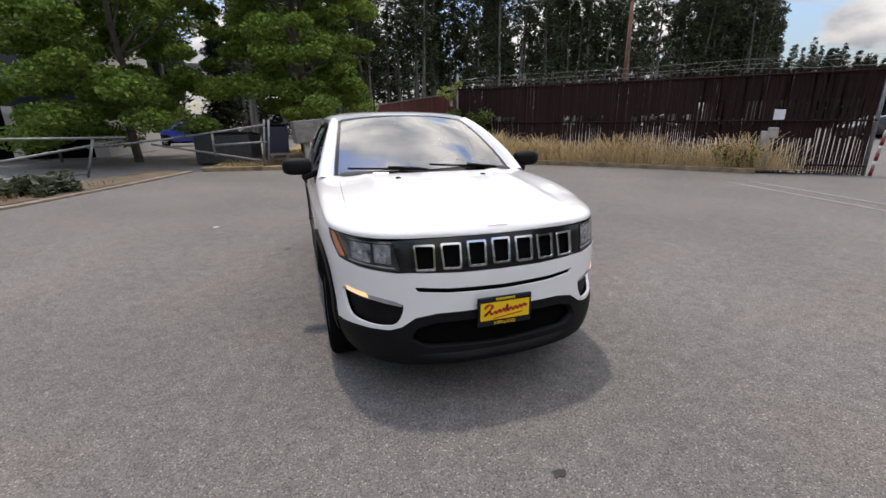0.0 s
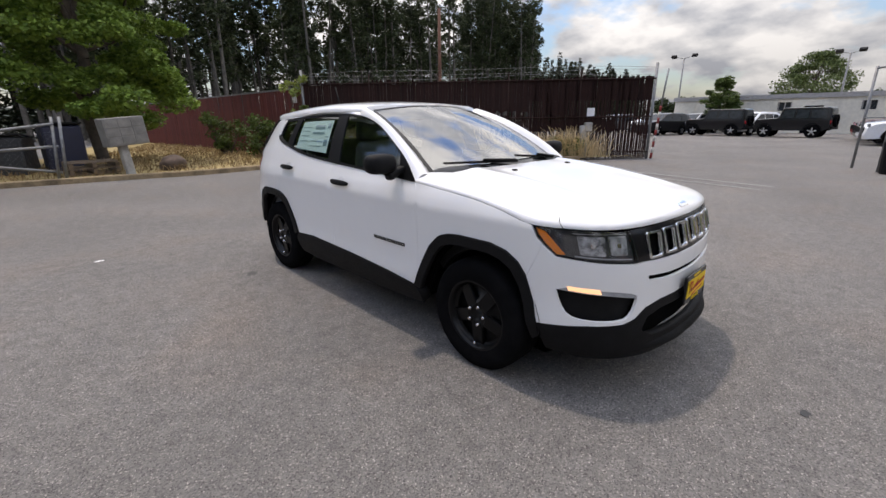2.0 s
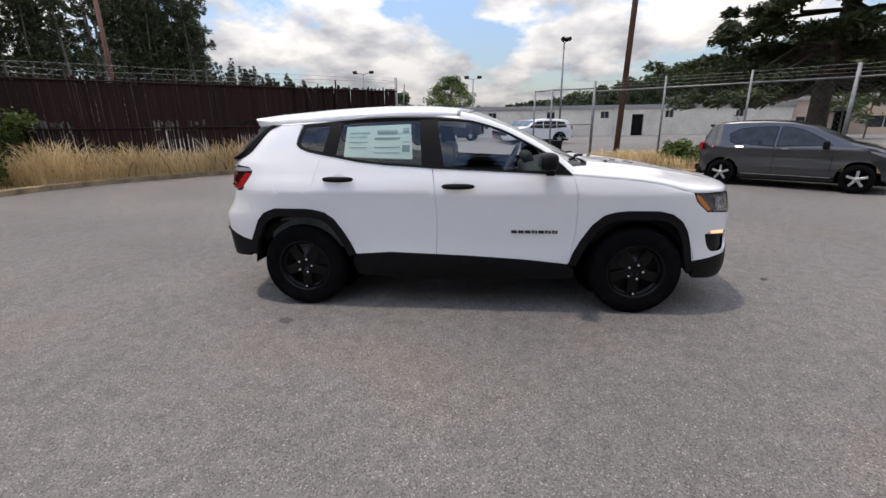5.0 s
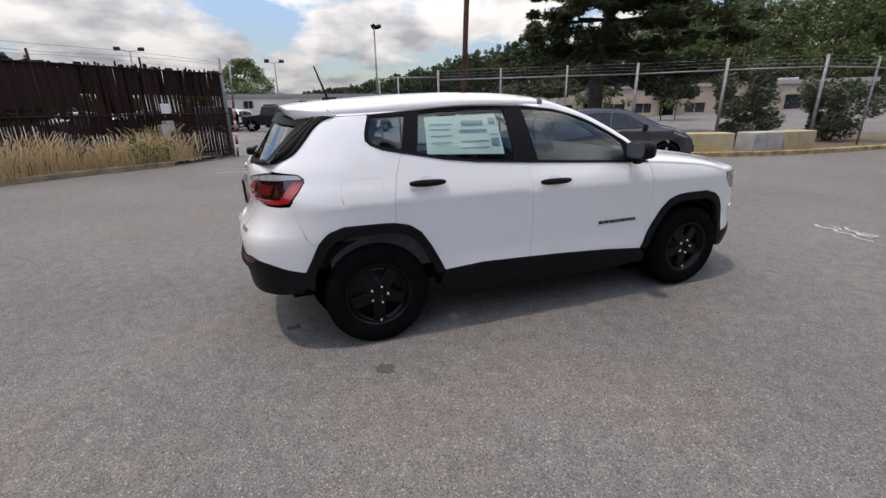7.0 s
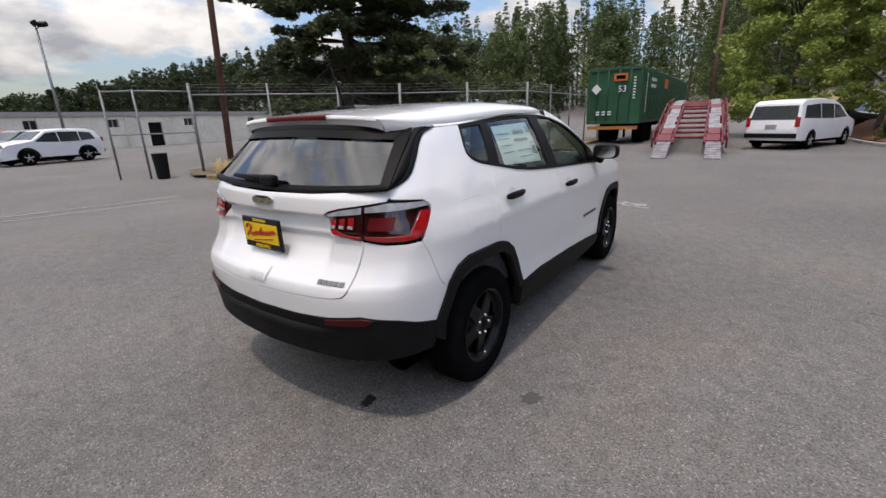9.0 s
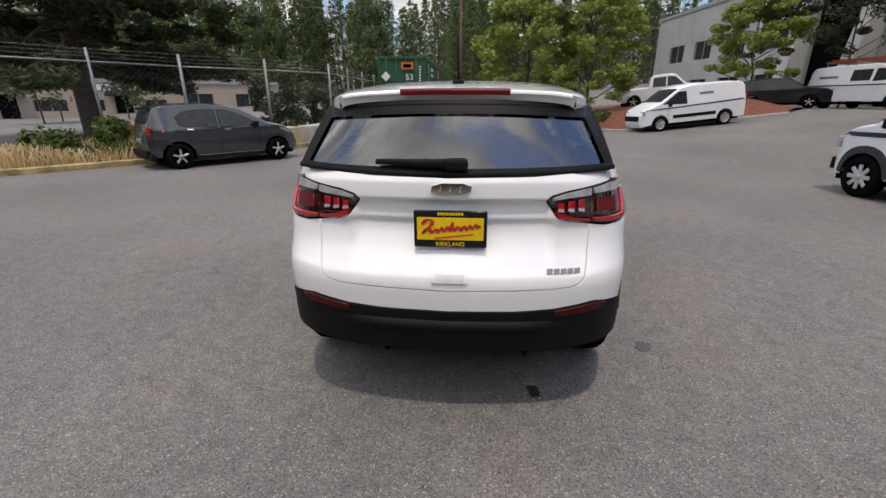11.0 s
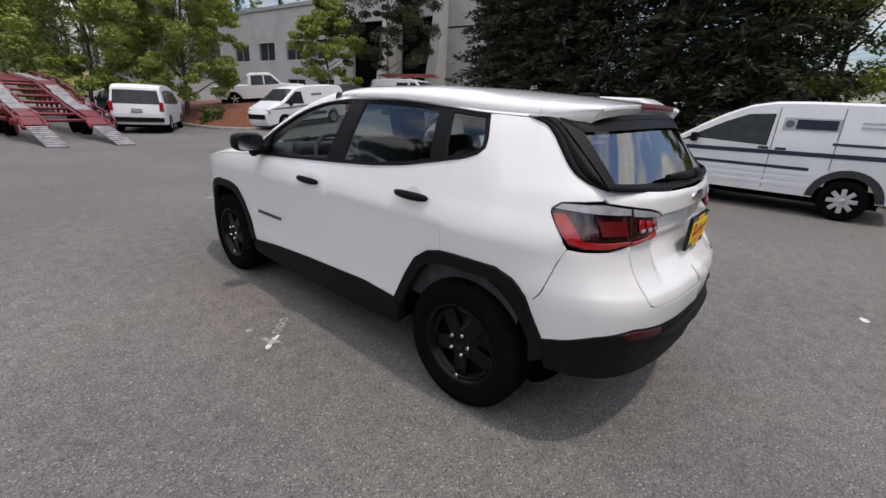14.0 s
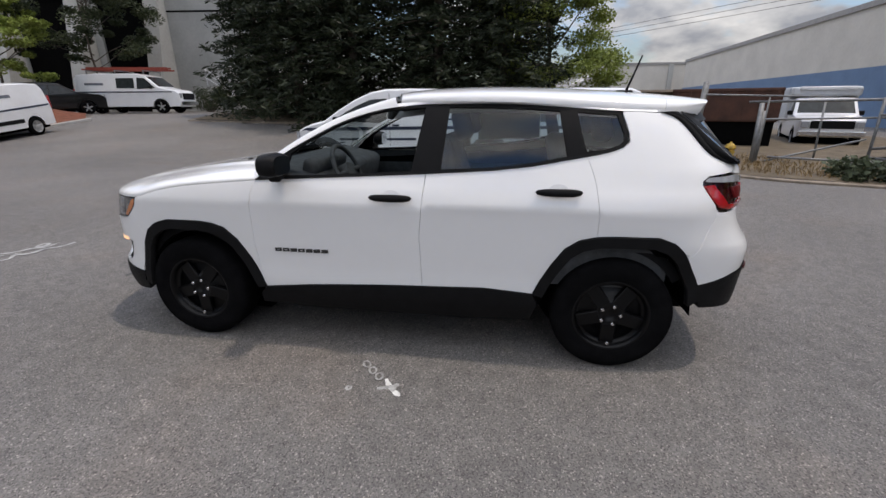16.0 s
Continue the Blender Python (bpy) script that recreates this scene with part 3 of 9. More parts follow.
RB_LOW = [("r", 0, 0.605), ("r", 0.30, 0.607), ("r", 0.46, 0.615), ("r", 0.64, 0.640), ("s", -1.95, 0.612), ("s", -1.85, 0.575), ("s", -1.755, 0.553)]
panel("rear_bumper", both_rear([("r", 0, 0.702), ("r", 0.42, 0.710), ("r", 0.51, 0.715), ("r", 0.563, 0.727), ("r", 0.589, 0.755), ("r", 0.602, 0.818), ("r", 0.609, 0.90), ("r", 0.613, 0.970), ("r", 0.70, 0.958), ("s", -1.86, 0.958), ("s", -1.801, 0.963), ("s", -1.761, 0.86), ("s", -1.696, 0.72), ("s", -1.664, 0.732)] + [("s", -1.70, 0.66), ("s", -1.72, 0.62)] + RB_LOW[::-1]), material=WHITE, step=0.03, **CF)
panel("rear_lower_bumper", both_rear(RB_LOW + [("s", -1.765, 0.47), ("s", -1.78, 0.42), ("r", 0.66, 0.405), ("r", 0.4, 0.395), ("r", 0, 0.39)]), material=PLASTIC, lift=0.008, step=0.05, flange=0.06, label="black plastic rear bumper", **CF)
step_rows = [[tuple(body([(s, z)])[0] - [0, 0.006 + (d - 0.006) * taper(s, HALF, 0.64), 0]) for s in np.linspace(re(0.60, 0.5)[0], re(-0.60, 0.5)[0], 41)] for z, d in ((0.560, 0.006), (0.545, 0.030), (0.52, 0.032), (0.50, 0.006))]
part("bumper_step", loft(step_rows), PLASTIC, car, smooth=True)
for sg in (False, True):
    panel("rear_reflector", [re(0.46, 0.611), re(0.64, 0.636), re(0.70, 0.628), re(0.66, 0.600), re(0.46, 0.582)], body, REFLEXRED, car, lift=0.016, step=0.04, flange=0.012, mirror=sg, label="dark red bumper reflector")
    t1 = panel("tail_light", TL_OUT, body, SMOKERED, car, lift=-0.012, step=0.035, mirror=sg, label="red tail light with clear upper strip")
    panel("red_lens", [sd(-1.712, 1.098), sd(-1.765, 1.102), sd(-1.815, 1.045), sd(-1.85, 1.003), re(0.74, 0.999), re(0.625, 1.002), re(0.625, 0.985), re(0.70, 0.972), sd(-1.86, 0.972), sd(-1.80, 0.985), sd(-1.768, 1.020)], body, REDLENS, t1, lift=0.004, step=0.03, flange=0.015, mirror=sg)
    panel("inner_lens", [re(0.735, 1.085), re(0.64, 1.083), re(0.635, 1.025), re(0.735, 1.022)], body, REDDARK, t1, lift=0.002, step=0.03, flange=0.012, mirror=sg)
    panel("clear_lens", [sd(-1.712, 1.115), sd(-1.738, 1.138), re(0.70, 1.145), re(0.62, 1.131), re(0.62, 1.104), sd(-1.86, 1.108)], body, CLEARLENS, t1, lift=0.004, step=0.03, flange=0.015, mirror=sg)
    t2 = panel("gate_light", TL_IN, body, SMOKERED, car, lift=-0.008, step=0.03, mirror=sg, label="dark tail light on the tailgate with three red bars")
    panel("clear_lens", [re(0.606, 1.131), re(0.50, 1.114), re(0.437, 1.096), re(0.430, 1.080), re(0.50, 1.088), re(0.606, 1.098)], body, CLEARLENS, t2, lift=0.004, step=0.03, flange=0.01, mirror=sg)
    panel("red_lens", [re(0.606, 0.998), re(0.606, 0.980), re(0.52, 0.992), re(0.466, 1.006), re(0.445, 1.035), re(0.47, 1.03), re(0.53, 1.008)], body, REDLENS, t2, lift=0.004, step=0.03, flange=0.01, mirror=sg)
    for k in range(3):
        xx = 0.575 - k * 0.045
        panel("light_bar", [re(xx, 1.085 - k * 0.006), re(xx - 0.026, 1.083 - k * 0.006), re(xx - 0.026, 1.032), re(xx, 1.028)], body, REDLENS, t2, lift=0.006, step=0.03, flange=0.01, mirror=sg)
        panel("light_bar", [re(xx, 1.046), re(xx - 0.026, 1.048), re(xx - 0.026, 1.032), re(xx, 1.028)], body, CLEARLENS, t2, lift=0.009, step=0.03, flange=0.01, mirror=sg)

# cladding
def arch_ring(pts, hub, low):
    inner = [(hub + (y - hub) * 0.875, 0.33 + (z - 0.33) * 0.875) for y, z in pts]
    return S(pts + low + inner[::-1])


panel("front_arch_trim", arch_ring(F_ARCH, 1.30, [(1.738, 0.36), (1.70, 0.33)]), material=PLASTIC, both=True, lift=0.012, step=0.04, flange=0.04, **CF)
panel("rear_arch_trim", arch_ring(R_ARCH, -1.32, [(-1.772, 0.465), (-1.712, 0.43)]), material=PLASTIC, both=True, lift=0.016, step=0.028, flange=0.04, **CF)
panel("sill_trim", S(SILL + [(0.85, 0.36), (0.86, 0.285), (0.5, 0.262), (-0.5, 0.262), (-0.86, 0.285), (-0.895, 0.40)]), material=PLASTIC, both=True, lift=0.012, step=0.06, flange=0.08, **CF)

# hood and fender tops, as one rounded shell cut in three
HOOD_Y0, HOOD_Y1 = 2.121, 0.80
HC = Smooth([(2.121, 0.946), (2.105, 0.972), (2.07, 0.994), (2.0, 1.014), (1.87, 1.037), (1.7, 1.066), (1.52, 1.093), (1.2, 1.134), (1.0, 1.152), (0.80, 1.160)])
HY = np.linspace(0.75, 2.121, 300)
HX = []
for yy in HY:
    zz = float(ZTOP(yy))
    pp = body(np.stack([W_TAB[:700], np.full(700, zz)], 1))
    HX.append(float(np.interp(-yy, -pp[:, 1], pp[:, 0])))
HX = np.array(HX)


def hood(uv):
    uv = np.atleast_2d(uv)
    v, w = np.clip(uv[:, 0], -1, 1), np.clip(uv[:, 1], 0, 1)
    y = HOOD_Y0 - (HOOD_Y0 - HOOD_Y1) * w**1.7
    xe, zt, zc = np.interp(y, HY, HX), ZTOP(y), HC(y)
    th = np.abs(v) * math.pi / 2
    x = xe * np.sin(th) ** 0.85 * np.sign(v)
    z = zt + (zc - zt) * np.maximum(np.cos(th), 0) ** 0.80
    bulge = 0.010 * np.exp(-(((np.abs(x) - 0.50) / 0.06) ** 2)) * ease((2.0 - y) / 0.3)
    return np.stack([x, y, z + bulge], 1)


def hood_at(x, y):
    xe = float(np.interp(y, HY, HX))
    return (math.copysign(math.asin(min(1, (abs(x) / xe) ** (1 / 0.85))) * 2 / math.pi, x), ((HOOD_Y0 - y) / (HOOD_Y0 - HOOD_Y1)) ** (1 / 1.7))


cut = [hood_at(x, y) for x, y in ((0.66, 0.93), (0.705, 1.0), (0.715, 1.15), (0.725, 1.4), (0.735, 1.6), (0.728, 1.76))]
cut.append((1.0, hood_at(0, 1.815)[1]))
tipr = [(1.0, w) for w in (0.35, 0.25, 0.16, 0.08, 0.0)]
panel("hood", [(0, hood_at(0, 1.02)[1])] + [hood_at(0.35, 1.00)] + cut + tipr + [(-a, b) for a, b in tipr[::-1]] + [(-a, b) for a, b in cut[::-1]] + [hood_at(-0.35, 1.00)],
      hood, WHITE, car, step=0.04, gap=0.0015)
w_end = hood_at(0, 0.80)[1]
panel("fender_top", [(a + 0.003, b) for a, b in cut[:-1]] + [(1.0, cut[-1][1] + 0.004), (1.0, 0.55), (1.0, 0.75), (1.0, w_end), hood_at(0.74, 0.80), hood_at(0.70, 0.86)], hood, WHITE, car, step=0.04, gap=0.0, both=True)

# windscreen, roof, pillars
def screen(uv):
    uv = np.atleast_2d(uv)
    v, t = uv[:, 0], uv[:, 1]
    yb, yt = 0.985 - 0.17 * v**2, 0.055 - 0.10 * v**2
    zb, zt = 1.130 - 0.030 * v**2, 1.568 - 0.040 * v**2
    x = v * (0.735 + (0.585 - 0.735) * t)
    bow = 4 * t * (1 - t)
    return np.stack([x, yb + (yt - yb) * t + 0.014 * bow, zb + (zt - zb) * t + (0.022 + 0.016 * v**2) * bow], 1)


panel("windshield", [(-1, 0.0), (1, 0.0), (1, 1), (-1, 1)], screen, SCREEN, car, step=0.09, flange=0, gap=0.0, label="reflecting windshield glass")
panel("windshield_border", [(-0.99, 0), (0.99, 0), (0.99, 0.94), (0.96, 0.995), (-0.96, 0.995), (-0.99, 0.94)], screen, GLOSS, car, holes=[[(-0.955, 0.06), (0.955, 0.06), (0.955, 0.93), (0.93, 0.978), (-0.93, 0.978), (-0.955, 0.93)]], step=0.06, flange=0, lift=0.003, gap=0.0)
panel("sensor_block", [(-0.14, 0.80), (0.14, 0.80), (0.14, 1.0), (-0.14, 1.0)], screen, DARK, car, step=0.05, flange=0.04, lift=-0.012, gap=0.0)
cowl_rows = [[(x, 1.035 - 0.20 * (x / 0.735) ** 2 * 0.9 + dy, 1.128 - 0.03 * (x / 0.735) ** 2 + dz) for x in np.linspace(-0.72, 0.72, 25)] for dy, dz in ((0.02, 0.008), (-0.02, -0.012), (-0.06, -0.008))]
part("cowl", loft(cowl_rows), PLASTIC, car, smooth=True)
for x0, x1, y0 in ((-0.60, 0.02, 0.97), (0.05, 0.62, 0.97)):
    bm = bmesh.new()
    a, b = screen([(x0 / 0.72, 0.03)])[0] + [0, 0.02, 0.02], screen([(x1 / 0.72, 0.075)])[0] + [0, 0.012, 0.03]
    add_tube(bm, a, b, 0.010, 0.007, 6)
    add_tube(bm, a + np.array([0.06, 0.03, 0.01]), (a + b) / 2 + np.array([0, 0.01, 0.015]), 0.012, 0.009, 6)
    part("front_wiper", bm, PLASTIC, car)

RC = Smooth([(0.10, 1.560), (0.04, 1.572), (-0.1, 1.594), (-0.35, 1.610), (-0.6, 1.614), (-1.05, 1.600), (-1.3, 1.583), (-1.65, 1.556), (-1.84, 1.536), (-1.93, 1.528)])
RE_Z = Smooth([(0.10, 1.495), (0.04, 1.505), (-0.23, 1.522), (-0.59, 1.520), (-0.99, 1.500), (-1.24, 1.481), (-1.47, 1.473), (-1.60, 1.472), (-1.84, 1.492), (-1.93, 1.496)])
RE_X = Smooth([(0.10, 0.600), (0.0, 0.630), (-0.25, 0.667), (-0.59, 0.678), (-0.99, 0.680), (-1.24, 0.676), (-1.47, 0.655), (-1.6, 0.635), (-1.75, 0.590), (-1.84, 0.552), (-1.93, 0.52)])


def roof(uv):
    uv = np.atleast_2d(uv)
    v, y = np.clip(uv[:, 0], -1, 1), uv[:, 1]
    th = np.abs(v) * math.pi / 2
    x = RE_X(y) * np.sin(th) ** 0.9 * np.sign(v)
    z = RE_Z(y) + (RC(y) - RE_Z(y)) * np.maximum(np.cos(th), 0) ** 0.62
    yy = y + 0.035 * np.clip((y + 1.5) / -0.34, 0, 1) + 0.075 * np.clip((y + 1.5) / -0.34, 0, 1) * np.abs(v) ** 2 - 0.10 * np.clip(y + 0.06, 0, 1) * np.abs(v) ** 2
    return np.stack([x, yy, z], 1)


ROOF_FRONT = [(v, 0.062 - 0.125 * min(1, math.sin(abs(v) * math.pi / 2) ** 1.8 * 1.12)) for v in np.linspace(-1, 1, 17)]
head_top = roof(np.array(ROOF_FRONT))
head_low = screen(np.stack([np.clip(head_top[:, 0] / 0.585, -1, 1), np.ones(17)], 1)) + [0, 0.004, -0.004]
part("roof_header", loft([head_top, head_low]), WHITE, car, smooth=True)
panel("roof", ROOF_FRONT + [(1, -0.6), (1, -1.515), (0, -1.56), (-1, -1.515)], roof, WHITE, car, step=0.06, gap=0.0)
panel("spoiler", [(-1, -1.52), (0, -1.565), (1, -1.52), (1, -1.84), (0, -1.84), (-1, -1.84)], roof, WHITE, car, step=0.05, gap=0.0, label="white roof spoiler")
vv = np.linspace(-1, 1, 31)
top_edge = roof(np.stack([vv, np.full(31, -1.84)], 1))
low_edge = top_edge * [0.99, 1, 1] + np.stack([0 * vv, 0.022 + 0 * vv, -0.046 - 0.004 * vv**2], 1)
part("spoiler_edge", loft([top_edge, low_edge]), WHITE, car, smooth=True)
fy = np.linspace(-1.44, -1.84, 15)
for sg in (1, -1):
    edge = roof(np.stack([np.full(15, float(sg)), fy], 1))
    drop = 0.012 + 0.040 * ease((-1.46 - fy) / 0.34)
    part("spoiler_flank", loft([edge, edge + np.stack([np.full(15, sg * 0.006), 0.008 + 0 * fy, -0.5 * drop], 1), edge + np.stack([np.full(15, -sg * 0.004), 0.022 * ease((-1.46 - fy) / 0.34), -drop], 1)]), WHITE, car, smooth=True)
bl = vv * 0.27
be = roof(np.stack([bl, np.full(31, -1.84)], 1))
part("brake_light", loft([be + [0, 0.035, 0.006], be + [0, 0.0, 0.003], be + [0, -0.006, -0.006], be + [0, -0.002, -0.024]]), REDDARK, car, "dark red high brake light", smooth=True)


def side_x(y, z):
    return float(body([sd(y, z)])[0][0])


# white pillar between windscreen edge and window line
DLO_TOP = spline([(0.80, 1.088), (0.69, 1.188), (0.565, 1.270), (0.335, 1.389), (0.20, 1.440), (0.06, 1.477), (-0.05, 1.494)], 6)
tt = np.linspace(0, 1, len(DLO_TOP))
scr = screen(np.stack([np.ones(len(tt)), tt], 1))
for sg in (1, -1):
    rows = []
    for f in np.linspace(0, 1, 9):
        r = []
        for (y, z), p in zip(DLO_TOP, scr):
            q = np.array([side_x(y, z), y, z])
            m = q * (1 - f) + p * f
            out = np.array([0.45, 0.40, 0.8])
            r.append(m + out * 0.052 * 4 * f * (1 - f) * (0.55 + 0.45 * f))
        rows.append(r)
    g = loft(rows)
    part("front_pillar", g if sg > 0 else mirrored(g), WHITE, car, smooth=True)
# strip joining roof edge and window line
ROOF_Y = np.linspace(-0.02, -1.47, 26)
DLO_Z = Smooth([(0.2, 1.44), (0.06, 1.477), (-0.05, 1.494), (-0.23, 1.508), (-0.59, 1.510), (-0.99, 1.490), (-1.246, 1.472), (-1.48, 1.462)])
for sg in (1, -1):
    rows = [[(side_x(y, float(DLO_Z(y))) * 1.0, y, float(DLO_Z(y))) for y in ROOF_Y], [(float(RE_X(y)) + 0.004, y, float(RE_Z(y))) for y in ROOF_Y]]
    g = loft(rows)
    part("roof_rail", g if sg > 0 else mirrored(g), WHITE, car, smooth=True)

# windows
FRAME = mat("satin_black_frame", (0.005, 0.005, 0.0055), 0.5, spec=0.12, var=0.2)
DLO = [(0.797, 1.088)] + [(y, z - 0.002) for y, z in DLO_TOP[3:-1:3]] + [(y, float(DLO_Z(y)) - 0.002) for y in (-0.05, -0.23, -0.4, -0.59, -0.8, -0.99, -1.12, -1.277)] + [(-1.315, 1.36), (-1.317, 1.322), (-1.289, 1.293), (-1.225, 1.267), (-1.112, 1.243), (-0.992, 1.222), (-0.833, 1.191), (-0.608, 1.166), (-0.24, 1.141), (0.275, 1.114)]
WIN_F = [(0.62, 1.112), (0.585, 1.235), (0.50, 1.295), (0.32, 1.387), (0.18, 1.442), (0.02, 1.479), (-0.215, 1.494), (-0.152, 1.150), (0.275, 1.126)]
WIN_R = [(-0.322, 1.162), (-0.352, 1.494), (-0.59, 1.493), (-0.80, 1.485), (-0.962, 1.474), (-1.008, 1.240), (-0.80, 1.200), (-0.608, 1.178)]
WIN_Q = [(-1.108, 1.262), (-1.055, 1.466), (-1.262, 1.454), (-1.298, 1.358), (-1.299, 1.324), (-1.275, 1.302), (-1.22, 1.282)]
panel("window_frame", S(DLO), material=FRAME, holes=[S(WIN_F), S(WIN_R), S(WIN_Q)], both=True, step=0.06, lift=-0.006, flange=0.02, gap=0.0, label="black window surround", **CF)
panel("belt_trim", S([(0.797, 1.092), (0.275, 1.119), (-0.24, 1.146), (-0.608, 1.171), (-0.833, 1.197), (-0.992, 1.228), (-1.112, 1.250), (-1.225, 1.275), (-1.292, 1.302), (-1.326, 1.33), (-1.320, 1.316), (-1.295, 1.288), (-1.225, 1.262), (-1.112, 1.238), (-0.992, 1.215), (-0.833, 1.185), (-0.608, 1.159), (-0.24, 1.135), (0.275, 1.108), (0.797, 1.081)]), material=PLASTIC, both=True, step=0.08, lift=0.006, flange=0.012, gap=0, **CF)
panel("front_window", S(WIN_F), body, GLASS, car, step=0.1, lift=-0.012, flange=0, gap=-0.004)
for sg in (False, True):
    panel("rear_window", S(WIN_R), body, TINT, car, step=0.1, lift=-0.012, flange=0, gap=-0.004, mirror=sg)
    panel("quarter_window", S(WIN_Q), body, TINT, car, step=0.1, lift=-0.012, flange=0, gap=-0.004, mirror=sg)


# rear glass with black corner pieces
def rglass(uv):
    uv = np.atleast_2d(uv)
    v, t = uv[:, 0], uv[:, 1]
    yb, yt = -2.005 + 0.075 * v**2 + 0.045 * np.abs(v) ** 7, -1.80 + 0.08 * v**2 + 0.13 * np.abs(v) ** 5
    zb, zt = 1.186 + 0.022 * v**2, 1.490 - 0.03 * v**2
    x = v * (0.712 + (0.632 - 0.712) * t)
    bow = 4 * t * (1 - t)
    return np.stack([x, yb + (yt - yb) * t - 0.004 * bow, zb + (zt - zb) * t + 0.002 * bow], 1)


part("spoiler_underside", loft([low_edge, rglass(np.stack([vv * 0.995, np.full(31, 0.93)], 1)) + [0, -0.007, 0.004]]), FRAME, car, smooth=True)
RG = [(-1, 0), (1, 0), (1, 0.97), (0.6, 1.0), (0, 1.02), (-0.6, 1.0), (-1, 0.97)]
panel("rear_glass", RG, rglass, REARGLASS, car, step=0.06, flange=0, lift=-0.006, gap=0.0, label="tinted reflecting rear glass")
# black edge border; its deep top band also paints in the spoiler's shade
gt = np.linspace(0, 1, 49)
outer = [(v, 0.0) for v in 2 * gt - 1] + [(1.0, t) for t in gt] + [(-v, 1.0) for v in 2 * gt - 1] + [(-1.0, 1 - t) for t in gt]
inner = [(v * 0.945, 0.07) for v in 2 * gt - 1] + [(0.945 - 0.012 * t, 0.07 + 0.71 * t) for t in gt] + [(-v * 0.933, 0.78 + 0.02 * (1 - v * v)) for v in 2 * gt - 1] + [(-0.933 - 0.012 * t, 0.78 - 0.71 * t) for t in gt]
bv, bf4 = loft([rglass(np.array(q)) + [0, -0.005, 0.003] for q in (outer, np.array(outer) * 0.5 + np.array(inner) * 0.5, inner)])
part("rear_border_and_shade", (bv, bf4), FRAME, car, smooth=True)
QT = spline([(-1.865, 1.199), (-1.79, 1.230), (-1.735, 1.269), (-1.675, 1.335), (-1.625, 1.393), (-1.57, 1.437), (-1.50, 1.461)], 4)
tq = np.linspace(0, 1, len(QT))
ge = rglass(np.stack([np.ones(len(tq)), tq], 1))
for sg in (1, -1):
    rows = []
    for f in np.linspace(0, 1, 6):
        rows.append([np.array([side_x(y, z), y, z]) * (1 - f) + p * f + np.array([0.5, -0.5, 0.3]) * 0.02 * 4 * f * (1 - f) for (y, z), p in zip(QT, ge)])
    g = loft(rows)
    part("rear_corner_trim", mirrored(g) if sg > 0 else g, FRAME, car, smooth=True)
    ed = [[np.array([side_x(y, z) + dx, y + dy, z]) for (y, z) in QT] for dx, dy in ((0.0, 0.02), (0.012, 0.008), (0.012, -0.015), (-0.004, -0.03))]
    g = loft(ed)
    part("trim_bead", mirrored(g) if sg > 0 else g, PLASTIC, car, smooth=True)
sill_rows = [[rglass([(v, 0)])[0] + [0, -d, dz] for v in np.linspace(-1, 1, 25)] for d, dz in ((0.004, 0.014), (0.012, 0.004), (0.011, -0.006), (-0.01, -0.010))]
part("glass_sill", loft(sill_rows), PLASTIC, car, smooth=True)
bm = bmesh.new()
wa, wb = np.array([0.02, -2.015, 1.232]), np.array([-0.33, -1.99, 1.238])
add_tube(bm, wa, wb, 0.022, 0.012, 8)
add_box(bm, (0.10, 0.05, 0.05), Matrix.Translation(wa) , 0.015, 2)
part("rear_wiper", bm, PLASTIC, car)

# near-black backing added so panel gaps stay dark; then underbody and wheel wells
INNER = S([(1.78, 0.75), (1.5, 0.96), (0.8, 1.05), (-0.6, 1.12), (-1.2, 1.2), (-1.7, 1.15), (-1.8, 0.9), (-1.78, 0.45), (-1.62, 0.62), (-1.5, 0.73), (-1.32, 0.76), (-1.12, 0.72), (-1.0, 0.6), (-0.9, 0.3), (0.86, 0.3), (0.97, 0.6), (1.1, 0.73), (1.3, 0.76), (1.5, 0.73), (1.62, 0.6), (1.72, 0.35)])
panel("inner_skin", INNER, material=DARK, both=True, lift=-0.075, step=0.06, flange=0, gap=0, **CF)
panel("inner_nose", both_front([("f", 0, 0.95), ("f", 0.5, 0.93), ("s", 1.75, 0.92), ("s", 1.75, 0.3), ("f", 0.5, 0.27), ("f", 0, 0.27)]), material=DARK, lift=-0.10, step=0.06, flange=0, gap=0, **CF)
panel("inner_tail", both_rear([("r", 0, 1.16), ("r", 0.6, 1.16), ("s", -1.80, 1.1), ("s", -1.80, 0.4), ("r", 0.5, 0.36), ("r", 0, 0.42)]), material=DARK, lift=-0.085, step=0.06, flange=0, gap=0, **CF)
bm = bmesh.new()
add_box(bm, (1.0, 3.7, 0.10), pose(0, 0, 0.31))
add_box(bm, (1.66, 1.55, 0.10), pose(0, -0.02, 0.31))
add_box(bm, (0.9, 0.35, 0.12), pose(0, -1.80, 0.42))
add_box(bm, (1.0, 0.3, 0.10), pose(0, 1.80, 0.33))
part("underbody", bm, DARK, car)
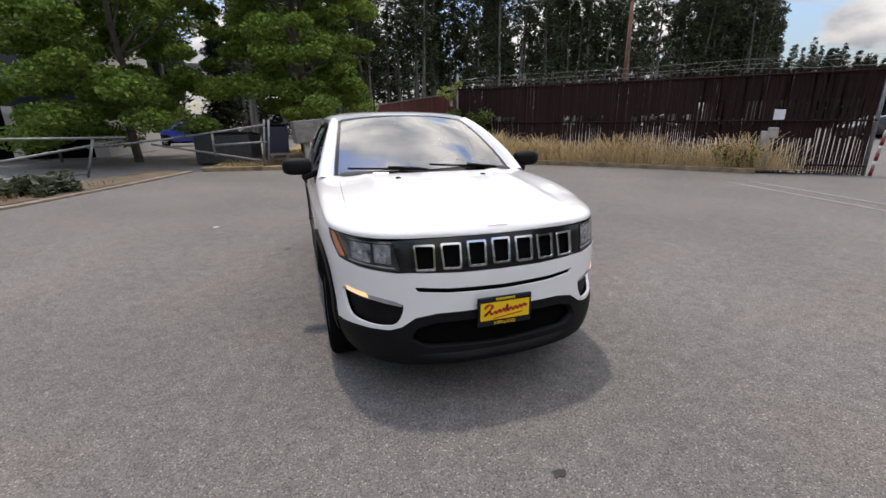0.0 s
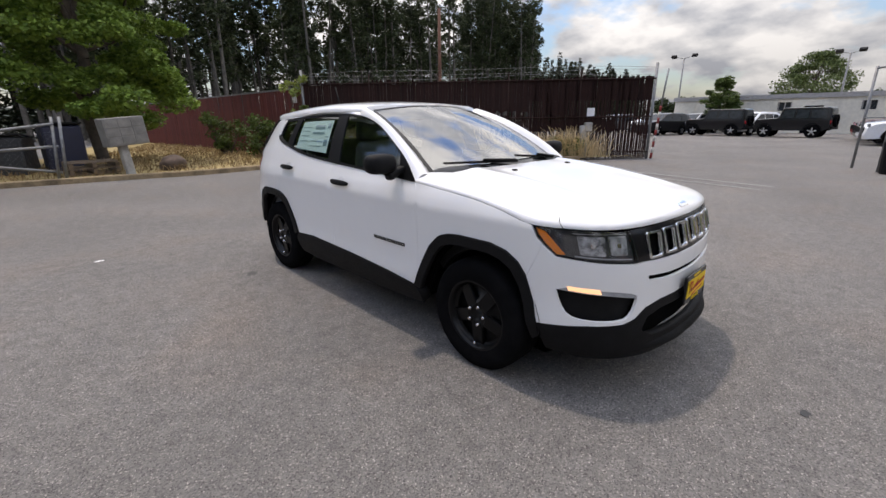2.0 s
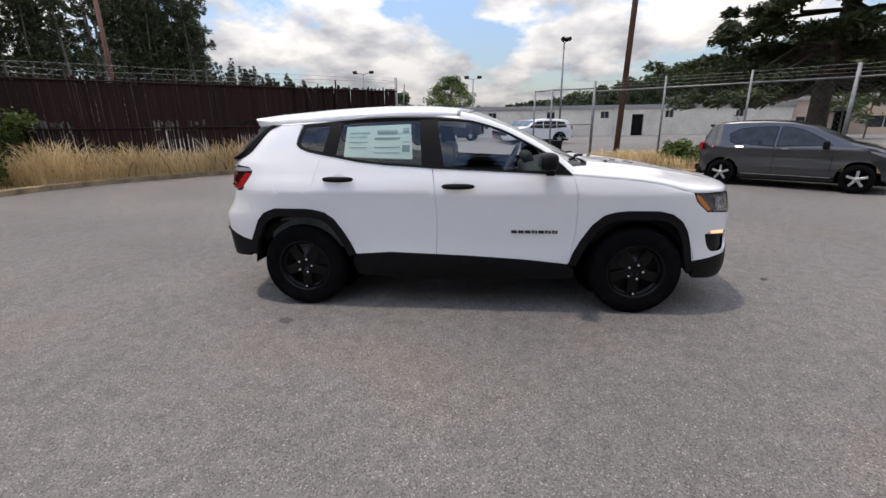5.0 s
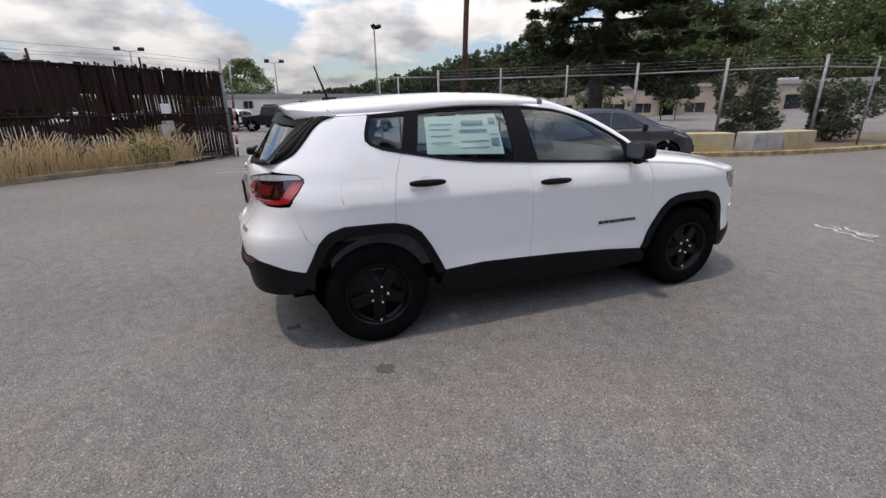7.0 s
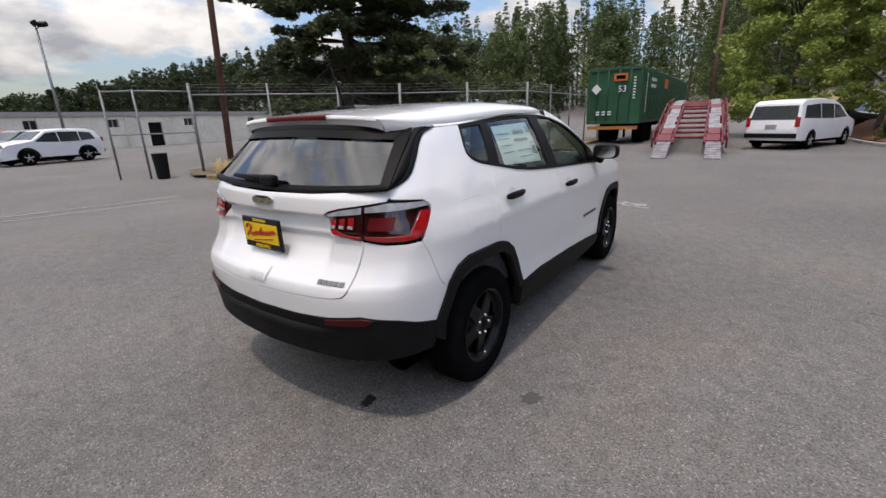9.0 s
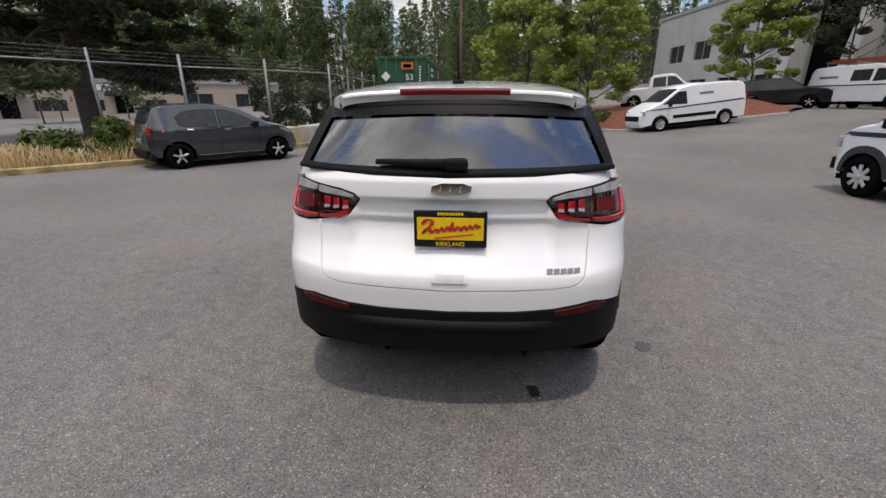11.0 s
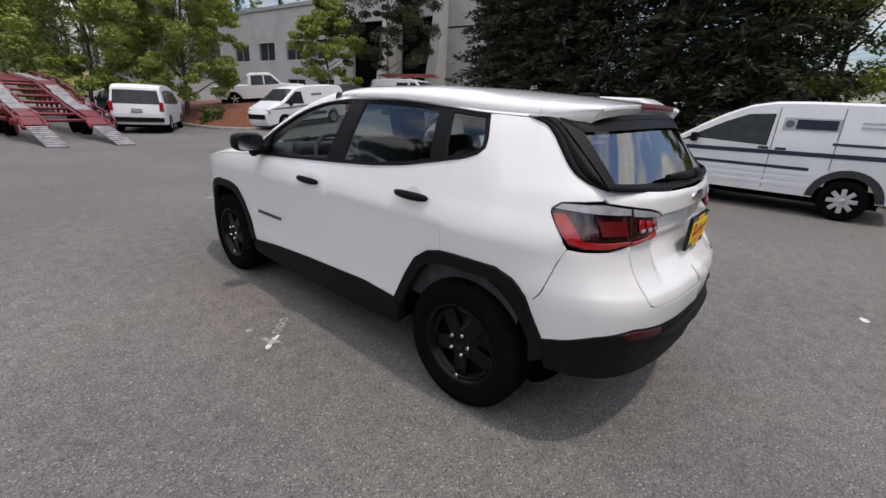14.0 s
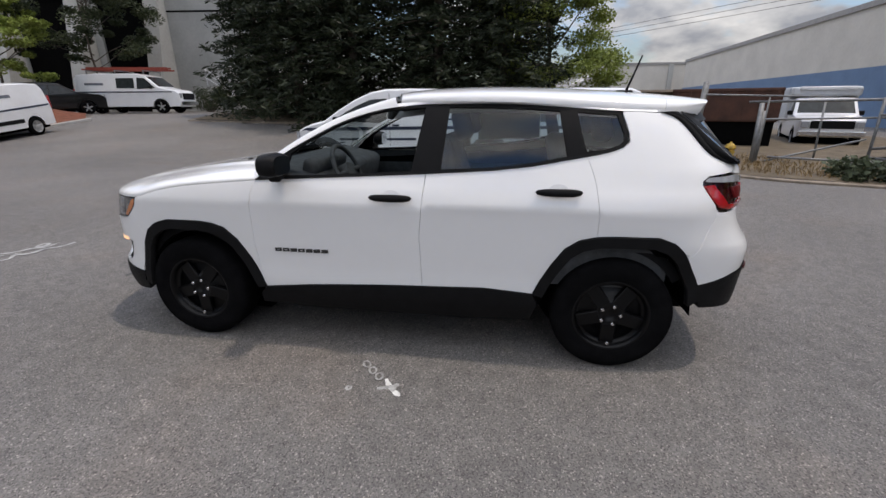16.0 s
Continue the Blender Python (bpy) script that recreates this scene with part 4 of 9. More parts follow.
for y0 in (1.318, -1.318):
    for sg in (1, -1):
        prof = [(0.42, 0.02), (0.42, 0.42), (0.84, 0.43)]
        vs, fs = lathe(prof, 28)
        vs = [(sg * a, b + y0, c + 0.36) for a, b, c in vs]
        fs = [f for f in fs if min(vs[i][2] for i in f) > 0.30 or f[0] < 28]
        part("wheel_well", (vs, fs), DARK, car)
        # black plate added so the gap between tyre and trim stays dark
        arc = [radians(a) for a in range(30, 151, 8)]
        ring = lambda x, r: [(sg * x, y0 + r * math.cos(a), 0.36 + r * math.sin(a)) for a in arc]
        part("dark_gap_plate", loft([ring(0.76, 0.365), ring(0.815, 0.37), ring(0.80, 0.425)]), PLASTIC, car)

# cabin
bm = bmesh.new()
add_box(bm, (1.42, 0.42, 0.30), pose(0, 0.72, 0.98, 12), 0.06, 3)
add_box(bm, (0.55, 0.10, 0.10), pose(-0.37, 0.56, 1.13, 15), 0.03, 2)
part("dashboard", bm, CABIN, car, smooth=True)
for sg in (1, -1):
    rows = [[(sg * (side_x(y, z) - 0.075), y, z) for y in np.linspace(0.85, -1.6, 14)] for z in (0.5, 0.8, 1.0, 1.10)]
    part("door_card", loft(rows), CABIN, car)
part("headliner", loft([[(x, y, float(RC(y)) - 0.055 - 0.10 * (x / 0.6) ** 2) for x in np.linspace(-0.6, 0.6, 9)] for y in np.linspace(0.0, -1.46, 10)]), CABIN2, car, smooth=True)


def seat(x, y, wide, tilt):
    s = part("seat", box((wide, 0.52, 0.16), pose(x, y, 0.68, 6), 0.06, 3), CABIN, car, "dark cloth seat", smooth=True)
    part("seat_back", box((wide, 0.15, 0.62), pose(x, y - 0.32, 0.98, -tilt), 0.06, 3), CABIN, s, smooth=True)
    for dx in ((0,) if wide < 0.7 else (-0.36, 0.36)):
        part("headrest", box((0.26, 0.10, 0.19), pose(x + dx, y - 0.44, 1.38, -tilt), 0.04, 3), CABIN, s, smooth=True)


seat(0.36, 0.05, 0.50, 14)
seat(-0.36, 0.05, 0.50, 14)
seat(0, -0.80, 1.25, 18)
vs, fs = [], []
for i in range(36):
    for j in range(8):
        a, b = 2 * math.pi * i / 36, 2 * math.pi * j / 8
        vs.append(((0.185 + 0.016 * math.cos(b)) * math.cos(a), (0.185 + 0.016 * math.cos(b)) * math.sin(a), 0.016 * math.sin(b)))
        fs.append((i * 8 + j, ((i + 1) % 36) * 8 + j, ((i + 1) % 36) * 8 + (j + 1) % 8, i * 8 + (j + 1) % 8))
wm = pose(-0.37, 0.40, 1.07, 65)
wheel = part("steering_wheel", ([tuple(wm @ Vector(v)) for v in vs], fs), CABIN, car, smooth=True)
bm = bmesh.new()
add_tube(bm, wm @ Vector((-0.18, 0, 0)), wm @ Vector((0.18, 0, 0)), 0.018)
add_tube(bm, wm @ Vector((0, -0.18, 0)), wm @ Vector((0, 0, 0)), 0.018)
add_tube(bm, wm @ Vector((0, 0, -0.05)), wm @ Vector((0, 0, 0.02)), 0.06, n=16)
part("steering_spokes", bm, CABIN, wheel)
part("interior_mirror", box((0.24, 0.04, 0.07), pose(0, 0.16, 1.44, 10), 0.015, 2), CABIN, car)

# door mirrors, handles, badges, aerial
for sg in (1, -1):
    rows = []
    for t, sx in ((-0.01, 0.01), (0.0, 0.25), (0.06, 0.7), (0.25, 0.95), (0.6, 1.0), (0.9, 0.92), (1.0, 0.80)):
        ring = [(sg * (0.980 + 0.108 * sx * math.copysign(abs(math.cos(a)) ** 0.6, math.cos(a))), 0.672 - 0.125 * t, 1.190 + 0.064 * sx * math.copysign(abs(math.sin(a)) ** 0.6, math.sin(a))) for a in np.linspace(0, 2 * math.pi, 25)]
        rows.append(ring)
    vs, fs = loft(rows)
    mr = part("door_mirror", (vs, fs), PLASTIC, car, "black door mirror", smooth=True)
    part("mirror_glass", ([(sg * (0.985 + 0.085 * math.copysign(abs(math.cos(a)) ** 0.6, math.cos(a))), 0.545, 1.190 + 0.052 * math.copysign(abs(math.sin(a)) ** 0.6, math.sin(a))) for a in np.linspace(0, 2 * math.pi, 25)[:-1]], [tuple(range(24))]), CHROME, mr)
    part("mirror_stalk", box((0.14, 0.07, 0.05), pose(sg * 0.885, 0.63, 1.128, 0, sg * 20, 0), 0.015, 2), PLASTIC, mr)
    for y0, y1, z0 in ((-1.095, -0.848, 1.058), (-0.168, 0.085, 1.006)):
        rows = []
        for f, s in ((0, 0.1), (0.05, 0.65), (0.2, 0.95), (0.5, 1.0), (0.8, 0.9), (0.95, 0.6), (1, 0.1)):
            yc = y0 + (y1 - y0) * f
            xb = side_x(yc, z0) + 0.030 - 0.012 * (abs(f - 0.5) * 2) ** 3
            rows.append([(sg * (xb + 0.014 * s * math.cos(a)), yc, z0 + 0.022 * s * math.sin(a)) for a in np.linspace(0, 2 * math.pi, 13)])
        part("door_handle", loft(rows), PLASTIC, car, smooth=True)
        # flat patch in a greyer white: the cup's shade put into its colour
        panel("handle_cup", soften([sd(y0 + 0.07 + 0.11 * (0.5 + 0.5 * math.cos(a)), z0 + 0.004 + 0.036 * math.sin(a)) for a in np.linspace(0, 2 * math.pi, 13)[:-1]], 1), body, mat("shaded_cup_white", (0.68, 0.68, 0.69), 0.3, coat=1), car, lift=0.002, flange=0.004, gap=0, step=0.04, mirror=sg < 0)
    for k in range(7):
        yy = 0.71 - k * 0.0505
        panel("badge_bar", [sd(yy, 0.648), sd(yy - 0.042, 0.650), sd(yy - 0.042, 0.672), sd(yy, 0.670)], body, BADGE, car, holes=[[sd(yy - 0.010, 0.655), sd(yy - 0.030, 0.656), sd(yy - 0.030, 0.663), sd(yy - 0.010, 0.662)]] if k in (0, 1, 3) else (), lift=0.006, flange=0.005, gap=0, step=0.05, mirror=sg < 0)
for k in range(5):
    xx = 0.42 + k * 0.030
    panel("badge_bar", [re(xx, 0.776), re(xx + 0.024, 0.778), re(xx + 0.024, 0.796), re(xx, 0.794)], body, STEEL, car, lift=0.006, flange=0.005, gap=0, step=0.05)
slit = lambda x: [re(x - 0.003, 1.122), re(x + 0.003, 1.122), re(x + 0.007, 1.146), re(x + 0.001, 1.146)]
panel("emblem_bar", soften([re(-0.088, 1.112), re(0.080, 1.112), re(0.090, 1.156), re(-0.078, 1.156)], 1), body, CHROME, car, holes=[slit(-0.046), slit(-0.004), slit(0.038)], lift=0.010, flange=0.012, gap=0, step=0.02, label="chrome emblem")
for k, (x0, x1) in enumerate(((-0.055, -0.038), (-0.032, -0.008), (-0.002, 0.022), (0.028, 0.055))):
    panel("emblem_bar", [hood_at(-x0, 2.095), hood_at(-x1, 2.095), hood_at(-x1, 2.068), hood_at(-x0, 2.068)], hood, CHROME, car, lift=0.006, flange=0.006, gap=0, step=0.03)
for x0 in (0.32, -0.32):
    p = hood([hood_at(x0, 1.16)])[0]
    part("washer_nozzle", box((0.035, 0.03, 0.016), pose(*p), 0.006, 2), PLASTIC, car)
panel("fuel_flap", FUEL, material=WHITE, flange=0.012, gap=0.002, step=0.03, **CF)
part("aerial", tube((0, -1.44, 1.57), (0, -1.52, 1.80), 0.009, 0.005, 6), PLASTIC, car)
part("aerial_base", box((0.06, 0.11, 0.03), pose(0, -1.43, 1.575), 0.012, 2), PLASTIC, car)

# wheels
R_T = 0.343
tyre = lathe([(-0.100, 0.215), (-0.108, 0.24), (-0.110, 0.29), (-0.100, 0.325), (-0.078, 0.340), (-0.04, R_T), (0.04, R_T), (0.078, 0.340), (0.100, 0.325), (0.110, 0.29), (0.108, 0.24), (0.098, 0.215)], 48)
rimp = lathe([(0.094, 0.222), (0.100, 0.215), (0.096, 0.204), (0.070, 0.198), (0.055, 0.190), (0.052, 0.176)], 48)
for y0 in (1.318, -1.318):
    for sg in (1, -1):
        base = Matrix.Translation((sg * 0.775, y0, 0.343)) @ (Matrix.Identity(4) if sg > 0 else Matrix.Rotation(math.pi, 4, "Z"))
        w = part("wheel", tyre, RUBBER, car, smooth=True)
        w.matrix_local = base
        part("rim", rimp, RIM_BLACK, w, smooth=True)
        bm = bmesh.new()
        for k in range(5):
            a = 2 * math.pi * (k + 0.5) / 5
            rot = Matrix.Rotation(a, 4, "X")
            add_box(bm, (0.022, 0.085, 0.135), rot @ Matrix.Translation((0.060, 0, 0.125)) @ Matrix.Rotation(radians(-6), 4, "Y"), 0.008, 2)
        part("rim_spokes", bm, RIM_BLACK, w)
        part("rim_disc", lathe([(0.035, 0.19), (0.040, 0.10), (0.072, 0.085), (0.076, 0.040), (0.066, 0.034), (0.066, 0.002)], 32), RIM_BLACK, w, smooth=True)
        for k in range(5):
            a = 2 * math.pi * k / 5
            cx, cz = 0.0575 * math.cos(a), 0.0575 * math.sin(a)
            part("lug_nut", tube((0.070, cx, cz), (0.094, cx, cz), 0.0105, 0.009, 6), CHROME, w)
        part("brake_drum", lathe([(0.0, 0.16), (0.03, 0.16), (0.03, 0.02)], 24), DARK, w)
        part("valve", tube((0.08, 0.0, -0.178), (0.098, 0.0, -0.178), 0.009, n=6), CHROME, w)

# plates and window sticker
for y0, z0, sg in ((2.198, 0.542, 1), (-2.075, 0.965, -1)):
    m = pose(0, y0 + sg * 0.008, z0, 90 + (2 if sg < 0 else 0), 0, 0 if sg < 0 else 180)
    fb = bmesh.new()
    add_box(fb, (0.315, 0.165, 0.018), m, 0.006, 2)
    plate = part("plate_frame", fb, GLOSS, car, "black dealer plate frame with a yellow plate")
    part("plate", box((0.285, 0.100, 0.004), m @ Matrix.Translation((0, 0.004, 0.0095))), YELLOW, plate)
    pen = [(-0.122, 0.020), (-0.098, 0.040), (-0.075, 0.030), (-0.092, 0.006), (-0.118, -0.020), (-0.094, 0.004), (-0.080, -0.016), (-0.060, -0.002), (-0.050, -0.016), (-0.036, 0.004), (-0.026, -0.012), (-0.010, 0.008), (0.000, -0.010), (0.012, 0.030), (0.014, -0.006),
           (0.034, 0.012), (0.044, -0.004), (0.060, 0.016), (0.070, 0.000), (0.084, 0.018), (0.094, 0.004), (0.108, 0.020), (0.118, 0.008), (0.128, 0.018)]
    line = spline(pen, 4)
    tang = np.gradient(line, axis=0)
    tang /= np.linalg.norm(tang, axis=1)[:, None] + 1e-9
    wide_at = 0.0058 + 0.0020 * np.sin(np.arange(len(line)) * 0.9)
    bm = bmesh.new()
    rowa = [bm.verts.new(m @ Vector((p[0] - t[1] * w, p[1] + 0.004 + t[0] * w, 0.014))) for p, t, w in zip(line, tang, wide_at)]
    rowb = [bm.verts.new(m @ Vector((p[0] + t[1] * w, p[1] + 0.004 - t[0] * w, 0.014))) for p, t, w in zip(line, tang, wide_at)]
    for i in range(len(line) - 1):
        bm.faces.new((rowa[i], rowb[i], rowb[i + 1], rowa[i + 1]))
    add_box(bm, (0.17, 0.005, 0.003), m @ Matrix.Translation((0.015, -0.028, 0.0125)) @ Matrix.Rotation(radians(7), 4, "Z"))
    part("plate_script", bm, PLATERED, plate)
    bm = bmesh.new()
    for k in range(9):
        add_box(bm, (0.009, 0.012, 0.002), m @ Matrix.Translation((-0.05 + k * 0.0125, 0.070, 0.0095)))
    part("plate_bars", bm, YELLOW, plate)
    lettering("KIRKLAND", 0.026, 0.001, YELLOW, m @ Matrix.Translation((0, -0.066, 0.0105)), plate, "plate_lettering")

st = panel("window_sticker", S([(-0.94, 1.226), (-0.925, 1.452), (-0.42, 1.468), (-0.395, 1.205)]), body, PAPER, car, lift=-0.016, flange=0, gap=0, step=0.1, label="white window sticker with printed price sheet")
for y0, y1, z0, z1 in ((-0.68, -0.52, 1.395, 1.425), (-0.70, -0.50, 1.350, 1.368), (-0.70, -0.50, 1.290, 1.298), (-0.90, -0.74, 1.40, 1.406), (-0.90, -0.76, 1.37, 1.376), (-0.90, -0.75, 1.33, 1.336), (-0.90, -0.76, 1.29, 1.296), (-0.48, -0.43, 1.40, 1.44), (-0.48, -0.42, 1.33, 1.336), (-0.48, -0.42, 1.26, 1.31), (-0.70, -0.50, 1.25, 1.256)):
    panel("printed_bar", S([(y0, z0), (y1, z0), (y1, z1), (y0, z1)]), body, INK, st, lift=-0.013, flange=0, gap=0, step=0.3)

# ---- ground ----
def ramp01(t):
    t = max(0.0, min(1.0, t))
    return t * t * (3 - 2 * t)


def gz(x, y):
    """Height of the ground: level yard, rising to the north-east and up the far road."""
    s = x - 7.0
    s = 0.5 * (s + math.sqrt(s * s + 0.5))
    east = 0.10 * min(s, 10.4) * max(ramp01((y - 5.0) / 8.0), ramp01((x - 9.5) / 6.0) * ramp01((y + 4.0) / 6.0))
    north = 0.075 * max(0.0, y - 34) if y < 160 else 0.075 * 126
    near = ramp01((math.hypot(x, y) - 7.0) / 2.0)
    return near * (east + north)


def asphalt():
    m = bpy.data.materials.new("asphalt")
    m.use_nodes = True
    n, l = m.node_tree.nodes, m.node_tree.links
    b = n["Principled BSDF"]
    co = n.new("ShaderNodeTexCoord")
    big = n.new("ShaderNodeTexNoise"); big.inputs["Scale"].default_value, big.inputs["Detail"].default_value = 0.35, 6
    mid = n.new("ShaderNodeTexNoise"); mid.inputs["Scale"].default_value, mid.inputs["Detail"].default_value = 9, 4
    vo = n.new("ShaderNodeTexVoronoi"); vo.inputs["Scale"].default_value = 165
    fine = n.new("ShaderNodeTexNoise"); fine.inputs["Scale"].default_value, fine.inputs["Detail"].default_value = 260, 2
    for t in (big, mid, vo, fine):
        l.new(co.outputs["Object"], t.inputs["Vector"])
    r0 = n.new("ShaderNodeValToRGB")
    r0.color_ramp.elements[0].position, r0.color_ramp.elements[1].position = 0.3, 0.7
    r0.color_ramp.elements[0].color, r0.color_ramp.elements[1].color = (0.130, 0.126, 0.123, 1), (0.180, 0.174, 0.169, 1)
    l.new(big.outputs["Fac"], r0.inputs[0])
    r1 = n.new("ShaderNodeValToRGB")
    r1.color_ramp.elements[0].position, r1.color_ramp.elements[1].position = 0.25, 0.75
    r1.color_ramp.elements[0].color, r1.color_ramp.elements[1].color = (0.80, 0.80, 0.80, 1), (1.16, 1.16, 1.16, 1)
    l.new(mid.outputs["Fac"], r1.inputs[0])
    # stones: each cell its own shade, a few pale ones
    r2 = n.new("ShaderNodeValToRGB")
    e = r2.color_ramp.elements
    e[0].position, e[0].color = 0.0, (0.36, 0.35, 0.34, 1)
    e[1].position, e[1].color = 1.0, (2.5, 2.4, 2.25, 1)
    k = e.new(0.16); k.color = (0.70, 0.68, 0.67, 1)
    k = e.new(0.45); k.color = (1.00, 0.98, 0.96, 1)
    k = e.new(0.90); k.color = (1.14, 1.11, 1.08, 1)
    k = e.new(0.965); k.color = (1.75, 1.68, 1.58, 1)
    sx = n.new("ShaderNodeSeparateColor")
    l.new(vo.outputs["Color"], sx.inputs[0]); l.new(sx.outputs[0], r2.inputs[0])
    # a coarser grain of worn binder between the stones, and rusty tints in broad patches
    gr = n.new("ShaderNodeTexNoise"); gr.inputs["Scale"].default_value, gr.inputs["Detail"].default_value, gr.inputs["Roughness"].default_value = 60, 5, 0.75
    ru = n.new("ShaderNodeTexNoise"); ru.inputs["Scale"].default_value, ru.inputs["Detail"].default_value = 0.8, 5
    l.new(co.outputs["Object"], gr.inputs["Vector"]); l.new(co.outputs["Object"], ru.inputs["Vector"])
    r3 = n.new("ShaderNodeValToRGB")
    r3.color_ramp.elements[0].position, r3.color_ramp.elements[1].position = 0.30, 0.70
    r3.color_ramp.elements[0].color, r3.color_ramp.elements[1].color = (0.78, 0.78, 0.78, 1), (1.20, 1.20, 1.19, 1)
    l.new(gr.outputs["Fac"], r3.inputs[0])
    r4 = n.new("ShaderNodeValToRGB")
    r4.color_ramp.elements[0].position, r4.color_ramp.elements[1].position = 0.50, 0.72
    r4.color_ramp.elements[0].color, r4.color_ramp.elements[1].color = (1, 1, 1, 1), (1.08, 1.01, 0.96, 1)
    l.new(ru.outputs["Fac"], r4.inputs[0])
    m3 = n.new("ShaderNodeMix"); m3.data_type, m3.blend_type = "RGBA", "MULTIPLY"; m3.inputs["Factor"].default_value = 1
    m4 = n.new("ShaderNodeMix"); m4.data_type, m4.blend_type = "RGBA", "MULTIPLY"; m4.inputs["Factor"].default_value = 1
    m1 = n.new("ShaderNodeMix"); m1.data_type, m1.blend_type = "RGBA", "MULTIPLY"; m1.inputs["Factor"].default_value = 1
    m2 = n.new("ShaderNodeMix"); m2.data_type, m2.blend_type = "RGBA", "MULTIPLY"; m2.inputs["Factor"].default_value = 1
    l.new(r0.outputs[0], m1.inputs["A"]); l.new(r1.outputs[0], m1.inputs["B"])
    l.new(m1.outputs["Result"], m2.inputs["A"]); l.new(r2.outputs[0], m2.inputs["B"])
    l.new(m2.outputs["Result"], m3.inputs["A"]); l.new(r3.outputs[0], m3.inputs["B"])
    l.new(m3.outputs["Result"], m4.inputs["A"]); l.new(r4.outputs[0], m4.inputs["B"])
    l.new(m4.outputs["Result"], b.inputs["Base Color"])
    b.inputs["Roughness"].default_value = 0.86
    bp = n.new("ShaderNodeBump"); bp.inputs["Strength"].default_value, bp.inputs["Distance"].default_value = 0.6, 0.006
    ad = n.new("ShaderNodeMath"); ad.operation = "ADD"
    l.new(vo.outputs["Distance"], ad.inputs[0]); l.new(fine.outputs["Fac"], ad.inputs[1])
    l.new(ad.outputs[0], bp.inputs["Height"]); l.new(bp.outputs[0], b.inputs["Normal"])
    return m


ASPHALT = asphalt()
axis = np.r_[-900, -500, -300, -200, -140, np.arange(-100, -40, 10), np.arange(-40, 60.1, 2.0), np.arange(70, 101, 10), 140, 200, 300, 500, 900]
vs = [(x, y, gz(x, y)) for y in axis for x in axis]
na = len(axis)
fs = [(j * na + i, j * na + i + 1, (j + 1) * na + i + 1, (j + 1) * na + i) for j in range(na - 1) for i in range(na - 1)]
tagged(part("ground", (vs, fs), ASPHALT, smooth=True), "worn grey asphalt yard with pale aggregate", "ground", kind="structure")

CONCRETE = mat("concrete", (0.34, 0.33, 0.31), 0.85, var=0.25, scale=3, bump=0.2, bscale=60)
KERB_Y = mat("yellow_kerb_paint", (0.33, 0.24, 0.11), 0.85, var=0.6, scale=4, bump=0.3, bscale=50)
KERB_S = mat("stained_kerb", (0.235, 0.175, 0.105), 0.88, var=0.5, scale=3, bump=0.3, bscale=50)
KERB = mat("weathered_kerb", (0.22, 0.18, 0.14), 0.9, var=0.4, scale=4, bump=0.3, bscale=50)
DIRT = mat("dry_dirt", (0.125, 0.096, 0.062), 0.95, var=0.35, scale=2.5, bump=0.5, bscale=40)
DRYLAWN = mat("dry_lawn", (0.30, 0.23, 0.10), 0.95, var=0.4, scale=1.6, bump=0.6, bscale=60)
BARK = mat("red_bark_mulch", (0.15, 0.050, 0.026), 0.95, var=0.4, scale=5, bump=0.8, bscale=35)
PAINTMARK = mat("white_road_paint", (0.62, 0.62, 0.60), 0.8, var=0.2, scale=20)
STAIN = mat("oil_stain", (0.022, 0.021, 0.020), 0.5, var=0.4, scale=12)


def kerb(name, pts, material, label, w=0.16, h=0.14):
    p = spline([(*q,) for q in pts], 6)
    t = np.gradient(p, axis=0)
    t /= np.linalg.norm(t, axis=1)[:, None]
    nn = np.stack([-t[:, 1], t[:, 0]], 1)
    rows = []
    for o, z in ((0, -0.05), (0.0, h * 0.8), (0.025, h), (w - 0.02, h), (w, h * 0.85), (w, -0.05)):
        rows.append([(*(q + k * o), z + gz(*q)) for q, k in zip(p, nn)])
    return tagged(part(name, loft(rows), material, smooth=False), label, "kerb", kind="structure")


def patch(name, pts, z, material, label, category="ground", step=0.5, rough=0.02, kind="structure"):
    v2, faces, _ = fill(np.array(pts, float), (), step)
    vs = [(x, y, gz(x, y) + z + rough * noise.noise((x * 1.3, y * 1.3, 0))) for x, y in v2]
    return tagged(part(name, (vs, faces), material, smooth=True), label, category, kind=kind)


kerb("kerb_south", [(-11.6, -5.0), (-11.0, -5.6), (-10.0, -6.9), (-8.8, -8.3), (-7.2, -9.8), (-5.6, -10.7), (-3.5, -11.0), (-1.0, -10.95), (1.0, -11.4), (3.9, -11.9)], KERB_S, "low yellowed kerb along the dry grass strip")
kerb("kerb_west", [(-5.2, 24), (-5.15, 18), (-5.3, 13), (-5.9, 10.5), (-6.8, 8.6), (-8.0, 6.7), (-9.2, 5.2), (-10.6, 3.7), (-11.2, 3.3)], KERB_Y, "low yellow painted kerb beside the chain-link fence")
kerb("kerb_east", [(4.2, -11.8), (5.0, -9.2), (5.7, -7.3), (6.4, -5.7), (8.2, -4.0), (10.5, -2.5), (14, 3), (15, 14)][::-1], KERB, "broken concrete kerb with weeds", 0.2, 0.05)
kerb("kerb_bed", [(15.0, 19.2), (12.8, 19.0), (10, 18.6), (7.2, 18.0), (6.0, 19.5), (5.6, 23), (5.6, 30)], CONCRETE, "pale concrete kerb round the bark bed")
patch("grass_strip", [(-11.6, -4.9), (-10.9, -5.5), (-9.9, -6.8), (-8.7, -8.2), (-7.1, -9.75), (-5.5, -10.8), (-3.5, -11.12), (-1.0, -11.08), (1.0, -11.5), (3.9, -12.0), (3.4, -16), (-3.0, -40), (-7, -40), (-5.6, -13.2), (-14, -3.3)], 0.10, DRYLAWN, "dry yellow grass strip by the fence")
